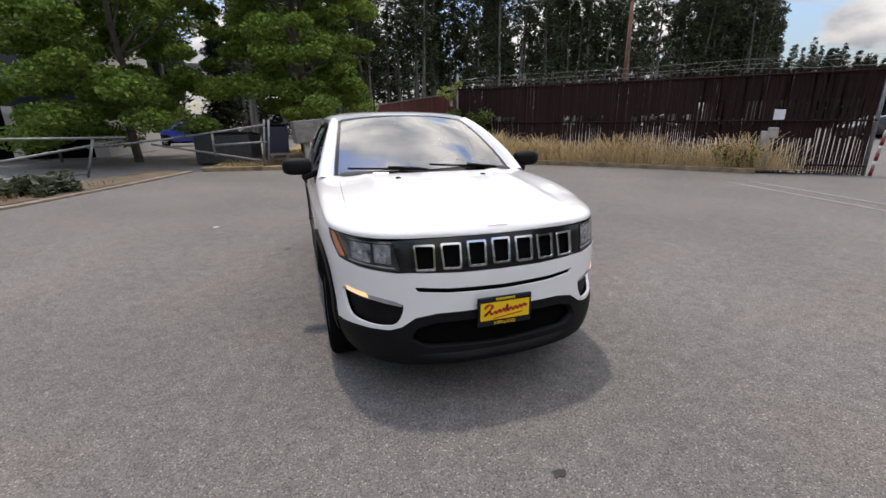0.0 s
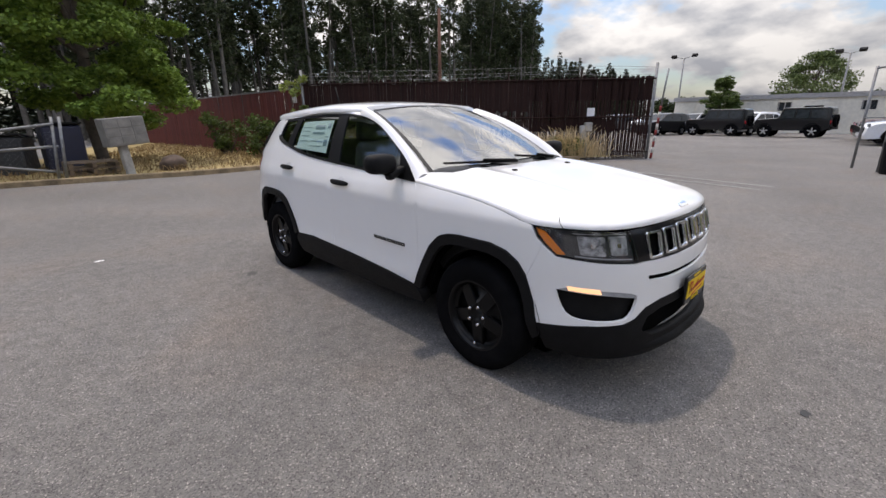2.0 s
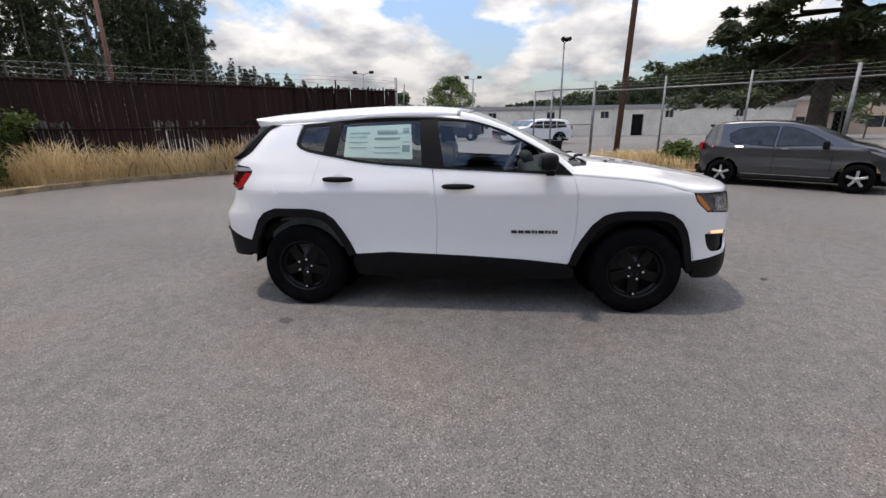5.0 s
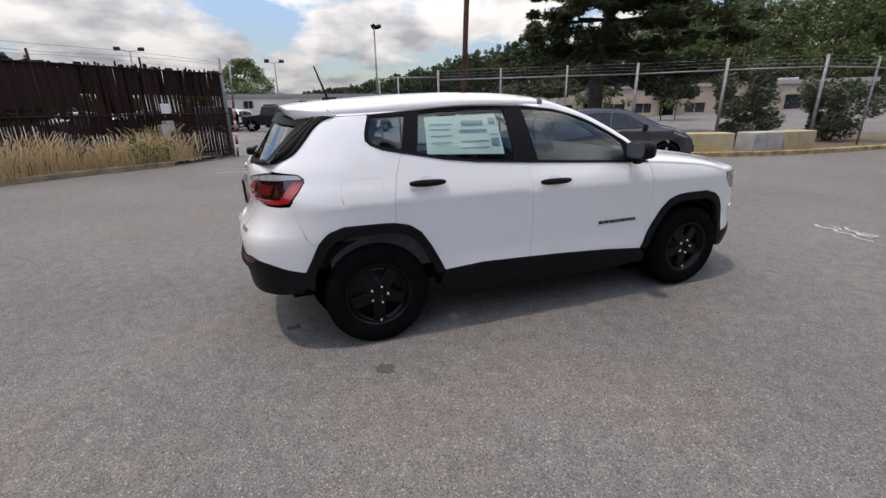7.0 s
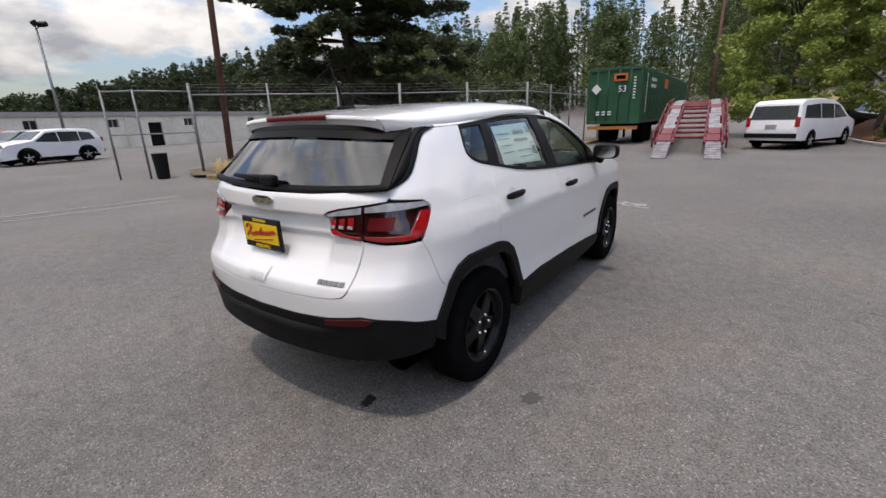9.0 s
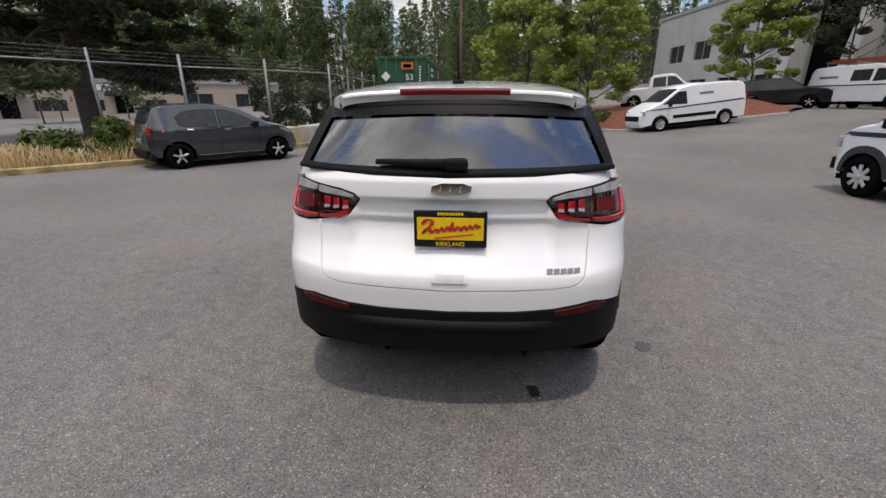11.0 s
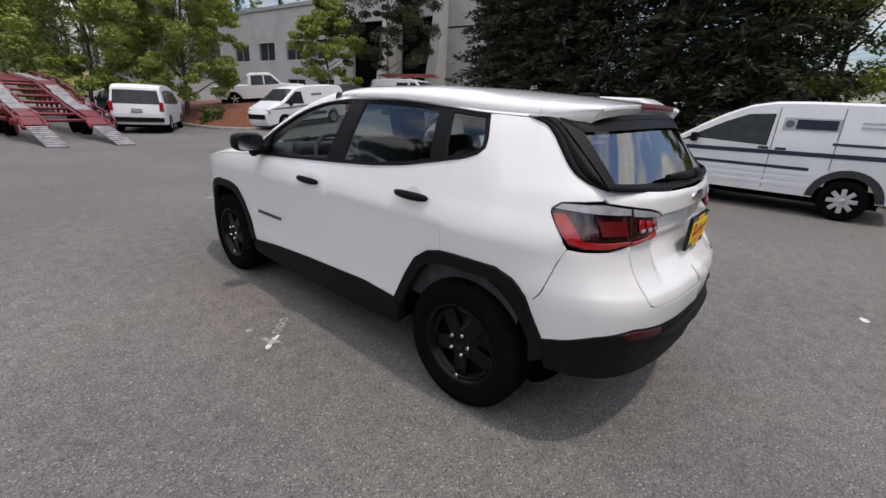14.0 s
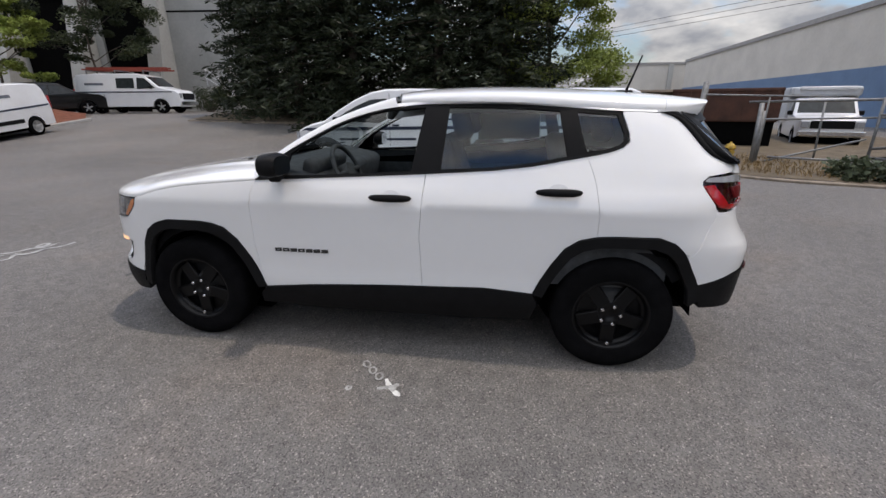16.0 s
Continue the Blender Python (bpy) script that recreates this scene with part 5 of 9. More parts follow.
patch("verge", [(-5.35, 24), (-5.3, 18), (-5.45, 13), (-6.0, 10.6), (-6.95, 8.7), (-8.1, 6.8), (-9.3, 5.3), (-10.6, 3.9), (-12.0, 3.2), (-14, 4), (-18, 16), (-7, 26)], 0.09, DIRT, "dry weedy verge along the fence")
patch("dirt_strip", [(4.4, -11.8), (5.15, -9.2), (5.85, -7.3), (6.5, -5.8), (8.3, -4.1), (10.7, -2.5), (14.2, 3), (15.2, 14), (24, 14), (24, -16), (13, -16), (9.5, -8.5), (6.6, -9.4), (5.4, -12)], 0.06, DIRT, "bare brown dirt strip with litter")
v2, faces, _ = fill(np.array([(15.0, 19.35), (12.8, 19.15), (10, 18.75), (7.3, 18.15), (6.15, 19.6), (5.75, 23), (5.7, 32), (16, 32), (18, 22.5)], float), (), 0.6)
vs = [(x, y, gz(x, y) + 0.06 + 0.75 * ramp01((y - 18.4 - 0.05 * x) / 3.5) * ramp01((x - 5.6) / 1.6) * ramp01((17.5 - x) / 3)) for x, y in v2]
tagged(part("bark_bed", (vs, faces), BARK, smooth=True), "raised planting bed of red bark mulch", "ground", kind="structure")


def blot(name, x, y, rx, ry, turn, material, label, seed, n=18, ragged=0.3):
    rnd = random.Random(seed)
    ring = []
    for k in range(n):
        a = 2 * math.pi * k / n
        r = 1 + rnd.uniform(-ragged, ragged)
        px, py = rx * r * math.cos(a), ry * r * math.sin(a)
        c, s = math.cos(turn), math.sin(turn)
        ring.append((x + px * c - py * s, y + px * s + py * c, gz(x, y) + 0.004))
    return tagged(part(name, (ring, [tuple(range(n))]), material), label, "stain", group="marks on the asphalt")


blot("oil_stain", 0.44, -1.88, 0.032, 0.055, 0.3, STAIN, "small dark oil spot on the asphalt", 1)
blot("oil_stain", 0.0, 2.80, 0.03, 0.022, 0.3, STAIN, "small dark oil spot on the asphalt", 2)
blot("oil_stain", 1.19, -1.37, 0.06, 0.05, 0.9, mat("faint_stain", (0.07, 0.068, 0.065), 0.7), "small faint dark spot on the asphalt", 3)
blot("oil_stain", 0.66, -1.30, 0.09, 0.05, 0.2, mat("faint_stain2", (0.09, 0.088, 0.085), 0.7), "small faint dark spot on the asphalt", 13)


def stroke(name, parent, pts, w, material, seed=0):
    """A sprayed line on the ground, uneven in width."""
    rnd = random.Random(seed)
    p = spline(pts, 5)
    t = np.gradient(p, axis=0)
    t /= np.linalg.norm(t, axis=1)[:, None] + 1e-9
    n = np.stack([-t[:, 1], t[:, 0]], 1)
    k = [w * rnd.uniform(0.7, 1.25) * (0.5 if i in (0, len(p) - 1) else 1) for i in range(len(p))]
    rows = [[(q[0] + s * a * b[0], q[1] + s * a * b[1], gz(*q) + 0.003 + 0.0012 * (seed % 8)) for q, a, b in zip(p, k, n)] for s in (-1, 1)]
    return part(name, loft(rows), material, parent)


PAINTFADE = mat("faded_road_paint", (0.33, 0.33, 0.32), 0.85, var=0.35, scale=30)
PAINTWORN = mat("worn_white_paint", (0.38, 0.38, 0.37), 0.85, var=0.35, scale=30)
marks = thing("survey_mark", "sprayed white survey mark on the asphalt", "paint mark", "marks on the asphalt")
oval = lambda x, y, a, b, turn: [(x + a * math.cos(t) * math.cos(turn) - b * math.sin(t) * math.sin(turn), y + a * math.cos(t) * math.sin(turn) + b * math.sin(t) * math.cos(turn)) for t in np.linspace(0, 2 * math.pi, 9)]
stroke("paint_stroke", marks, [(-1.33, -0.17), (-1.26, -0.10), (-1.19, -0.055)], 0.015, PAINTMARK, 1)
stroke("paint_stroke", marks, [(-1.23, -0.145), (-1.265, -0.085), (-1.285, -0.03)], 0.013, PAINTFADE, 2)
stroke("paint_stroke", marks, [(-1.30, -0.12), (-1.24, -0.12)], 0.016, PAINTFADE, 3)
for k, (x, y) in enumerate(((-1.175, -0.01), (-1.125, 0.045), (-1.07, 0.10))):
    stroke("paint_stroke", marks, oval(x, y, 0.034, 0.020, 0.2 + 0.2 * k), 0.006, PAINTFADE, 4 + k)
stroke("paint_stroke", marks, oval(-1.30, 0.13, 0.016, 0.012, 0), 0.009, PAINTFADE, 9)
m2 = thing("survey_mark", "faded white survey scribble on the asphalt", "paint mark", "marks on the asphalt")
stroke("paint_stroke", m2, [(0.05, 4.50), (0.18, 4.40), (0.30, 4.47), (0.36, 4.36), (0.52, 4.36), (0.62, 4.27), (0.78, 4.26)], 0.020, PAINTWORN, 11)
stroke("paint_stroke", m2, [(0.30, 4.66), (0.38, 4.56), (0.50, 4.52), (0.56, 4.42), (0.70, 4.42)], 0.020, PAINTWORN, 12)
stroke("paint_stroke", m2, [(0.16, 4.60), (0.28, 4.56), (0.36, 4.46)], 0.012, PAINTWORN, 13)
stroke("paint_stroke", m2, oval(0.62, 4.50, 0.07, 0.04, 0.3), 0.020, PAINTWORN, 14)
for k, pts in enumerate(([(6.4, 7.45), (6.9, 7.6), (7.4, 7.75)], [(-9.2, -3.9), (-8.6, -1.4), (-8.0, 1.1)], [(-9.8, -3.8), (-9.2, -1.3), (-8.6, 1.2)])):
    ln = thing("paint_line", "worn thin white paint line on the asphalt", "paint mark", "marks on the asphalt")
    stroke("paint_stroke", ln, pts, 0.03, PAINTFADE, 60 + k)
blot("litter_scrap", 2.24, -3.0, 0.05, 0.03, 0.3, PAINTMARK, "scrap of white litter on the asphalt", 60, ragged=0.2)

# ---- other vehicles ----
HATCHRIM = mat("polished_dark_rim", (0.50, 0.50, 0.51), 0.3, metal=0.7)


def turned(x, y, heading, dz=0.0):
    """The pose of a vehicle standing on the ground whose nose points along heading, a (dx, dy)."""
    h = Vector(heading).normalized()
    f, b = gz(x + 1.4 * h.x, y + 1.4 * h.y), gz(x - 1.4 * h.x, y - 1.4 * h.y)
    r, l = gz(x + 0.8 * h.y, y - 0.8 * h.x), gz(x - 0.8 * h.y, y + 0.8 * h.x)
    fwd = Vector((2.8 * h.x, 2.8 * h.y, f - b)).normalized()
    rgt = Vector((1.6 * h.y, -1.6 * h.x, r - l)).normalized()
    up = rgt.cross(fwd).normalized()
    rgt = fwd.cross(up)
    m = Matrix((rgt, fwd, up)).transposed().to_4x4()
    m.translation = (x, y, (f + b + r + l) / 4 + dz)
    return m


def far_wheel(parent, x, y, r, rim, spokes=5):
    sg = 1 if x > 0 else -1
    w = part("wheel", lathe([(-0.10, r * 0.62), (-0.105, r * 0.85), (-0.08, r * 0.98), (0.08, r * 0.98), (0.105, r * 0.85), (0.10, r * 0.64)], 24), RUBBER, parent, smooth=True)
    w.matrix_local = Matrix.Translation((x - sg * 0.09, y, r)) @ (Matrix.Identity(4) if sg > 0 else Matrix.Rotation(math.pi, 4, "Z"))
    bm = bmesh.new()
    for k in range(spokes):
        add_box(bm, (0.02, r * (0.17 if spokes < 7 else 0.20), r * 0.52), Matrix.Rotation(2 * math.pi * k / spokes, 4, "X") @ Matrix.Translation((0.09, 0, r * 0.34)), 0.006)
    part("rim_spokes", bm, rim, w)
    part("rim", lathe([(0.104, r * 0.66), (0.095, r * 0.58), (0.06, r * 0.56), (0.05, r * 0.02)], 24), DARK if rim in (ALLOY, HATCHRIM) or spokes > 6 else rim, w, smooth=True)
    part("hub_cap", lathe([(0.09, r * 0.16), (0.108, r * 0.13), (0.11, 0.002)], 14), rim, w, smooth=True)


def vehicle(name, label, category, m, sil, half, wheels, r, paint, windows=(), screens=(), lamps=(), bars=(), zb=1.0, tum=0.25, rim=ALLOY, clad=None, group="", z0=0.22, ends=(0.10, 0.08), rails=(), mirrors=None, spokes=5, arch=0.13, crease_z=0.0):
    """A parked vehicle. sil: the upper outline from the tail's foot over the roof to the nose's foot, as (y, z), nose to +y."""
    v = thing(name, label, category, group, at=m)
    y0, y1 = min(p[0] for p in sil), max(p[0] for p in sil)
    top = [np.array(p, float) for p in sil]
    poly = list(sil)
    for wy in sorted(wheels, reverse=True):
        for k in range(9):
            a = math.pi * k / 8
            poly.append((wy + (r + 0.06) * math.cos(a), max(z0, r + (r + 0.06) * math.sin(a))))

    def wide(y, z):
        f = np.clip((y - (y1 - 0.55)) / 0.55, 0, 1)
        b = np.clip(((y0 + 0.45) - y) / 0.45, 0, 1)
        side = half - tum * np.maximum(0, z - zb) - ends[0] * f**2 - ends[1] * b**2 - 0.06 * np.clip((0.5 - z) / 0.4, 0, 1) ** 2
        if crease_z:
            side = side - 0.035 * np.clip((crease_z - z) / 0.16, 0, 1) * np.clip((z - 0.40) / 0.30, 0, 1) - 0.03 * np.clip((z - crease_z) / 0.05, 0, 1)
        return side

    surf = lambda uv: np.stack([wide(uv[:, 0], uv[:, 1]), uv[:, 0], uv[:, 1]], 1)
    P = np.array(poly, float)
    v2, faces, _ = fill(P, (), 0.08 if crease_z else 0.16)
    right = surf(v2)
    vs = list(right) + [(-a, b, c) for a, b, c in right]
    n = len(right)
    fs = [tuple(f[::-1]) for f in faces] + [tuple(f + n) for f in faces]
    fs = [f[::-1] for f in fs]
    # roof, nose and tail between the two sides, with a rounded shoulder
    fine = resample(np.array(sil), 0.12)
    stop = [i for i, p in enumerate(fine) if np.allclose(p, sil[-1])][0]
    fine = fine[: stop + 1]
    tang = np.gradient(fine, axis=0)
    tang /= np.linalg.norm(tang, axis=1)[:, None] + 1e-9
    nor = np.stack([-tang[:, 1], tang[:, 0]], 1)
    if np.mean((fine - [0.5 * (y0 + y1), 0.6]) @ np.array([0, 1.0]) * nor[:, 1]) < 0:
        nor = -nor
    cols = (-1, -0.97, -0.88, -0.6, 0, 0.6, 0.88, 0.97, 1)
    lift = (0, 0.022, 0.038, 0.05, 0.055, 0.05, 0.038, 0.022, 0)

    def ribbon(pts, no, extra=0.0, c0=-1.0, c1=1.0):
        w = wide(pts[:, 0], pts[:, 1])
        rows = []
        for c, li in zip(cols, lift):
            cc = max(c0, min(c1, c))
            rows.append([(cc * a, p[0] + q[0] * (li + extra), p[1] + q[1] * (li + extra)) for a, p, q in zip(w, pts, no)])
        return loft(rows)

    rv, rf = ribbon(fine, nor)
    k = len(vs)
    vs += rv
    fs += [tuple(i + k for i in f)[::-1] for f in rf]
    part("body", (vs, fs), paint, v, smooth=True, crease=32)
    part("floor_pan", box((half * 1.7, (y1 - y0) * 0.9, 0.12), pose(0, (y0 + y1) / 2, z0 + 0.06)), DARK, v)
    for wname, poly2 in windows:
        for mi in (False, True):
            if wname == "g":
                edge = shrink(poly2, -0.028)
                pane = panel_v("window", poly2, surf, FARGLASS, v, mi, 0.013)
                panel_v("window_frame", edge, surf, GLOSS, pane, mi, 0.007)
            else:
                panel_v("window_trim", poly2, surf, PLASTIC, v, mi)
    for a, b in screens:
        pts = resample(np.array([a, b, a]), 0.12)
        q = np.array([np.array(a) + (np.array(b) - np.array(a)) * t for t in np.linspace(0.04, 0.96, 8)])
        t = (np.array(b) - np.array(a)) / np.linalg.norm(np.array(b) - np.array(a))
        no = np.array([-t[1], t[0]])
        if no @ (np.array(a) - [0.5 * (y0 + y1), 0.7]) < 0:
            no = -no
        g = ribbon(q, np.repeat(no[None], 8, 0), 0.006, -0.90, 0.90)
        part("screen", g, FARGLASS, v)
    for kind, yy, zz, xx, w, h in lamps:
        mm = {"r": REDLENS, "w": CLEARLENS, "a": AMBER, "p": PLASTIC, "c": CHROME, "y": YELLOW}[kind]
        for sg in ((1, -1) if xx else (0,)):
            part("lamp" if kind in "rwa" else "trim", box((w, 0.07, h), pose(sg * xx, yy + math.copysign(0.045, yy), zz), 0.014, 2), mm, v)
    for mm, poly2 in bars:
        for mi in (False, True):
            panel_v("stripe", poly2, surf, mm, v, mi, 0.008)
    for wy in wheels:
        for sg in (1, -1):
            far_wheel(v, sg * half, wy, r, rim, spokes)
            if clad:
                ring = [(wy + (r + arch) * math.cos(a), r + (r + arch) * math.sin(a)) for a in np.linspace(0.05, math.pi - 0.05, 13)] + [(wy + (r + 0.05) * math.cos(a), r + (r + 0.05) * math.sin(a)) for a in np.linspace(math.pi - 0.05, 0.05, 13)]
                panel_v("arch_trim", ring, surf, clad, v, sg < 0, 0.02)
    if mirrors:
        for sg in (1, -1):
            part("door_mirror", box((0.18, 0.10, 0.16), pose(sg * (half + 0.08), mirrors[0], mirrors[1]), 0.03, 2), PLASTIC, v)
    return v


def panel_v(name, poly, surf, material, parent, mirror, lift=0.006):
    v2, faces, rings = fill(np.array(poly, float), (), 0.25)
    p = surf(v2) + [lift, 0, 0]
    fs = [tuple(f) for f in faces]
    vs = list(p)
    r = surf(rings[0]) + [lift, 0, 0]
    k, n = len(vs), len(r)
    vs += list(r) + list(r - [lift + 0.01, 0, 0])
    fs += [(k + i, k + n + i, k + n + (i + 1) % n, k + (i + 1) % n) for i in range(n)]
    if mirror:
        vs = [(-a, b, c) for a, b, c in vs]
        fs = [f[::-1] for f in fs]
    return part(name, (vs, fs), material, parent)


NAVY = mat("navy_stripe", (0.012, 0.02, 0.045), 0.5)
LOGO = mat("grey_print", (0.12, 0.13, 0.16), 0.6)
VAN_SIL = [(-1.90, 0.34), (-1.93, 0.9), (-1.90, 1.58), (-1.85, 1.70), (-1.70, 1.76), (-0.60, 1.78), (-0.10, 1.77), (0.22, 1.71), (0.55, 1.57), (0.90, 1.37), (1.28, 1.12), (1.58, 1.05), (1.88, 0.93), (2.01, 0.76), (2.04, 0.45), (1.98, 0.30)]
COVER = mat("wheel_cover_silver", (0.52, 0.52, 0.53), 0.4, metal=0.4)
ARCHGREY = mat("grey_arch", (0.030, 0.031, 0.034), 0.7)
SIGNGREY = mat("pale_grey_sign", (0.42, 0.43, 0.45), 0.6)


def service_van(m, label):
    v = vehicle("service_van", label, "van", m, VAN_SIL, 0.88, (-1.30, 1.30), 0.325, WHITE2,
                windows=[("g", [(1.04, 1.17), (0.55, 1.44), (0.22, 1.58), (-0.14, 1.60), (-0.12, 1.11)]), ("p", [(1.22, 1.09), (1.02, 1.19), (0.98, 1.12)])],
                screens=[((1.26, 1.14), (0.58, 1.55)), ((-1.925, 1.15), (-1.905, 1.52))],
                lamps=[("r", -1.90, 1.06, 0.79, 0.12, 0.34), ("w", 1.90, 0.82, 0.64, 0.26, 0.18), ("p", 2.04, 0.45, 0, 1.3, 0.20), ("p", -1.93, 0.42, 0, 1.5, 0.16)],
                bars=[(NAVY, [(1.85, 0.935), (-1.86, 0.975), (-1.86, 1.045), (1.70, 1.005)]), (NAVY, [(0.95, 0.735), (-0.78, 0.735), (-0.78, 0.785), (0.95, 0.785)]), (NAVY, [(-0.98, 1.16), (-1.82, 1.16), (-1.82, 1.20), (-0.98, 1.20)]),
                      (SIGNGREY, [(-0.28, 1.36), (-1.02, 1.36), (-1.02, 1.56), (-0.28, 1.56)]),
                      (SIGNGREY, [(-1.25, 1.50), (-1.68, 1.50), (-1.68, 1.53), (-1.25, 1.53)]), (SIGNGREY, [(-1.25, 1.43), (-1.76, 1.43), (-1.76, 1.46), (-1.25, 1.46)]),
                      (NAVY, [(-0.02, 1.035), (-0.17, 1.035), (-0.17, 1.075), (-0.02, 1.075)]), (NAVY, [(-0.26, 1.035), (-0.41, 1.035), (-0.41, 1.075), (-0.26, 1.075)]),
                      (ARCHGREY, [(-0.195, 0.38), (-0.205, 0.38), (-0.205, 1.72), (-0.195, 1.72)]), (ARCHGREY, [(-1.02, 0.78), (-1.03, 0.78), (-1.03, 1.72), (-1.02, 1.72)])]
                + [(WHITE2, [(0.86, z), (-0.86, z), (-0.86, z + 0.05), (0.86, z + 0.05)]) for z in (0.46, 0.56, 0.655)],
                zb=1.1, tum=0.13, rim=COVER, clad=ARCHGREY, group="parked service vans", mirrors=(0.98, 1.16), ends=(0.24, 0.05), spokes=8, arch=0.16)
    side = lambda y, z: 0.88 - 0.13 * max(0, z - 1.1) + 0.018
    for sg in (1, -1):
        part("sign_bar", box((0.010, 0.52, 0.15), pose(sg * side(-0.7, 1.46), -0.72, 1.46)), NAVY, v)
        part("sign_disc", tube((sg * (side(0, 1.46) - 0.01), -0.37, 1.46), (sg * (side(0, 1.46) + 0.004), -0.37, 1.46), 0.06, n=20), LOGO, v)
    return v


A_DIR = Vector((-0.09, 0.996)).normalized()
c = Vector((7.18, 2.30))
service_van(turned(c.x, c.y, A_DIR), "white service van with a navy stripe, parked in the row")
B_DIR = Vector((0.02, 1.0)).normalized()
c = Vector((6.95, -2.75)) + B_DIR * 1.30 + Vector((B_DIR.y, -B_DIR.x)) * 0.86
service_van(turned(c.x, c.y, B_DIR), "white service van with navy stripe and grey wheel arches")

NEWVAN_SIL = [(-2.38, 0.32), (-2.41, 0.9), (-2.34, 1.62), (-2.2, 1.78), (-1.6, 1.83), (0.1, 1.84), (0.7, 1.74), (1.55, 1.20), (1.75, 1.12), (2.22, 0.95), (2.38, 0.72), (2.40, 0.42), (2.32, 0.24)]
c_f, c_r = Vector((8.25, 16.94)), Vector((11.25, 17.45))
d = (c_f - c_r).normalized()
cc = (c_f + c_r) / 2 - d * 0.08 + Vector((d.y, -d.x)) * 0.88
vehicle("delivery_van", "white compact delivery van with a black stripe by the bark bed", "van", turned(cc.x, cc.y, d), NEWVAN_SIL, 0.91, (-1.45, 1.58), 0.33, WHITE2,
        windows=[("g", [(1.45, 1.17), (0.75, 1.62), (0.42, 1.62), (0.38, 1.10)])], screens=[((1.55, 1.20), (0.70, 1.74))],
        lamps=[("w", 2.24, 0.84, 0.66, 0.30, 0.16), ("p", 2.38, 0.62, 0, 1.2, 0.22), ("r", -2.38, 1.15, 0.82, 0.10, 0.45)],
        bars=[(NAVY, [(2.2, 0.93), (-2.3, 1.03), (-2.3, 1.09), (2.2, 0.97)]), (PLASTIC, [(1.0, 0.52), (-1.0, 0.52), (-1.0, 0.66), (1.0, 0.66)]), (LOGO, [(-0.2, 1.42), (-0.85, 1.42), (-0.85, 1.52), (-0.2, 1.52)])],
        zb=1.05, tum=0.14, rim=mat("wheel_cover_grey", (0.4, 0.4, 0.4), 0.4, metal=0.5), mirrors=(1.2, 1.12), ends=(0.22, 0.05), group="parked service vans")

K = 0.92
HATCH_SIL = [(K * y, K * z) for y, z in ((-1.74, 0.30), (-1.82, 0.46), (-1.84, 0.70), (-1.81, 0.92), (-1.75, 1.08), (-1.62, 1.35), (-1.66, 1.42), (-1.46, 1.465), (-1.0, 1.50), (-0.45, 1.505), (0.0, 1.47), (0.35, 1.385), (0.78, 1.16), (1.08, 1.02), (1.42, 0.945), (1.72, 0.82), (1.90, 0.66), (1.96, 0.48), (1.92, 0.32), (1.84, 0.22))]
h_r, h_f = Vector((-6.62, 5.56)), Vector((-5.14, 7.42))
d = (h_f - h_r).normalized()
cc = (h_f + h_r) / 2 + Vector((-d.y, d.x)) * 0.80
LINE = mat("door_gap_shadow", (0.006, 0.006, 0.007), 0.8)
on_k = lambda pts: [(K * y, K * z) for y, z in pts]
hb = vehicle("hatchback", "dark grey five-door hatchback parked at the yellow kerb", "car", turned(cc.x, cc.y, d), HATCH_SIL, 0.79, (-1.27 * K, 1.27 * K), 0.285, GREY_PAINT,
             windows=[("g", on_k(q)) for q in ([(0.74, 1.02), (0.55, 1.15), (0.25, 1.31), (0.0, 1.385), (-0.19, 1.40), (-0.21, 0.975)], [(-0.29, 0.975), (-0.27, 1.40), (-0.72, 1.395), (-1.02, 1.35), (-1.20, 1.24), (-1.17, 1.07), (-1.05, 1.02)])],
             screens=[on_k(((1.06, 1.03), (0.38, 1.37))), on_k(((-1.76, 1.09), (-1.64, 1.34)))],
             lamps=[("r", -1.63, 0.86, 0.55, 0.22, 0.18), ("w", 1.56, 0.73, 0.52, 0.26, 0.11), ("p", -1.70, 0.36, 0, 1.0, 0.14), ("w", -1.69, 0.64, 0, 0.32, 0.11), ("p", 1.77, 0.40, 0, 1.0, 0.18), ("p", -1.50, 1.325, 0, 1.0, 0.05)],
             bars=[(mm, on_k(q)) for mm, q in ((LINE, [(-0.245, 0.30), (-0.257, 0.30), (-0.257, 0.96), (-0.245, 0.96)]), (LINE, [(0.80, 0.42), (0.788, 0.42), (0.80, 0.99), (0.812, 0.99)]), (LINE, [(-0.94, 0.62), (-0.952, 0.62), (-1.20, 1.02), (-1.188, 1.02)]), (LINE, [(0.90, 0.22), (-0.90, 0.22), (-0.90, 0.29), (0.90, 0.29)]),
                   (ALLOY, [(0.84, 0.305), (-0.84, 0.305), (-0.84, 0.318), (0.84, 0.318)]), (CHROME, [(0.02, 0.905), (-0.13, 0.905), (-0.13, 0.93), (0.02, 0.93)]), (CHROME, [(-0.88, 0.935), (-1.03, 0.935), (-1.03, 0.96), (-0.88, 0.96)]),
                   (REDLENS, [(-1.50, 0.93), (-1.74, 0.84), (-1.77, 1.00), (-1.70, 1.04), (-1.54, 0.99)]), (CLEARLENS, [(1.72, 0.74), (1.42, 0.86), (1.38, 0.905), (1.56, 0.87), (1.74, 0.79)]))], zb=0.87, tum=0.42, mirrors=(0.61, 0.94), z0=0.17, spokes=5, ends=(0.24, 0.26), rim=HATCHRIM, crease_z=0.86)
part("aerial", tube((0, -1.1, 1.41), (0, -1.25, 1.58), 0.006, n=5), PLASTIC, hb)
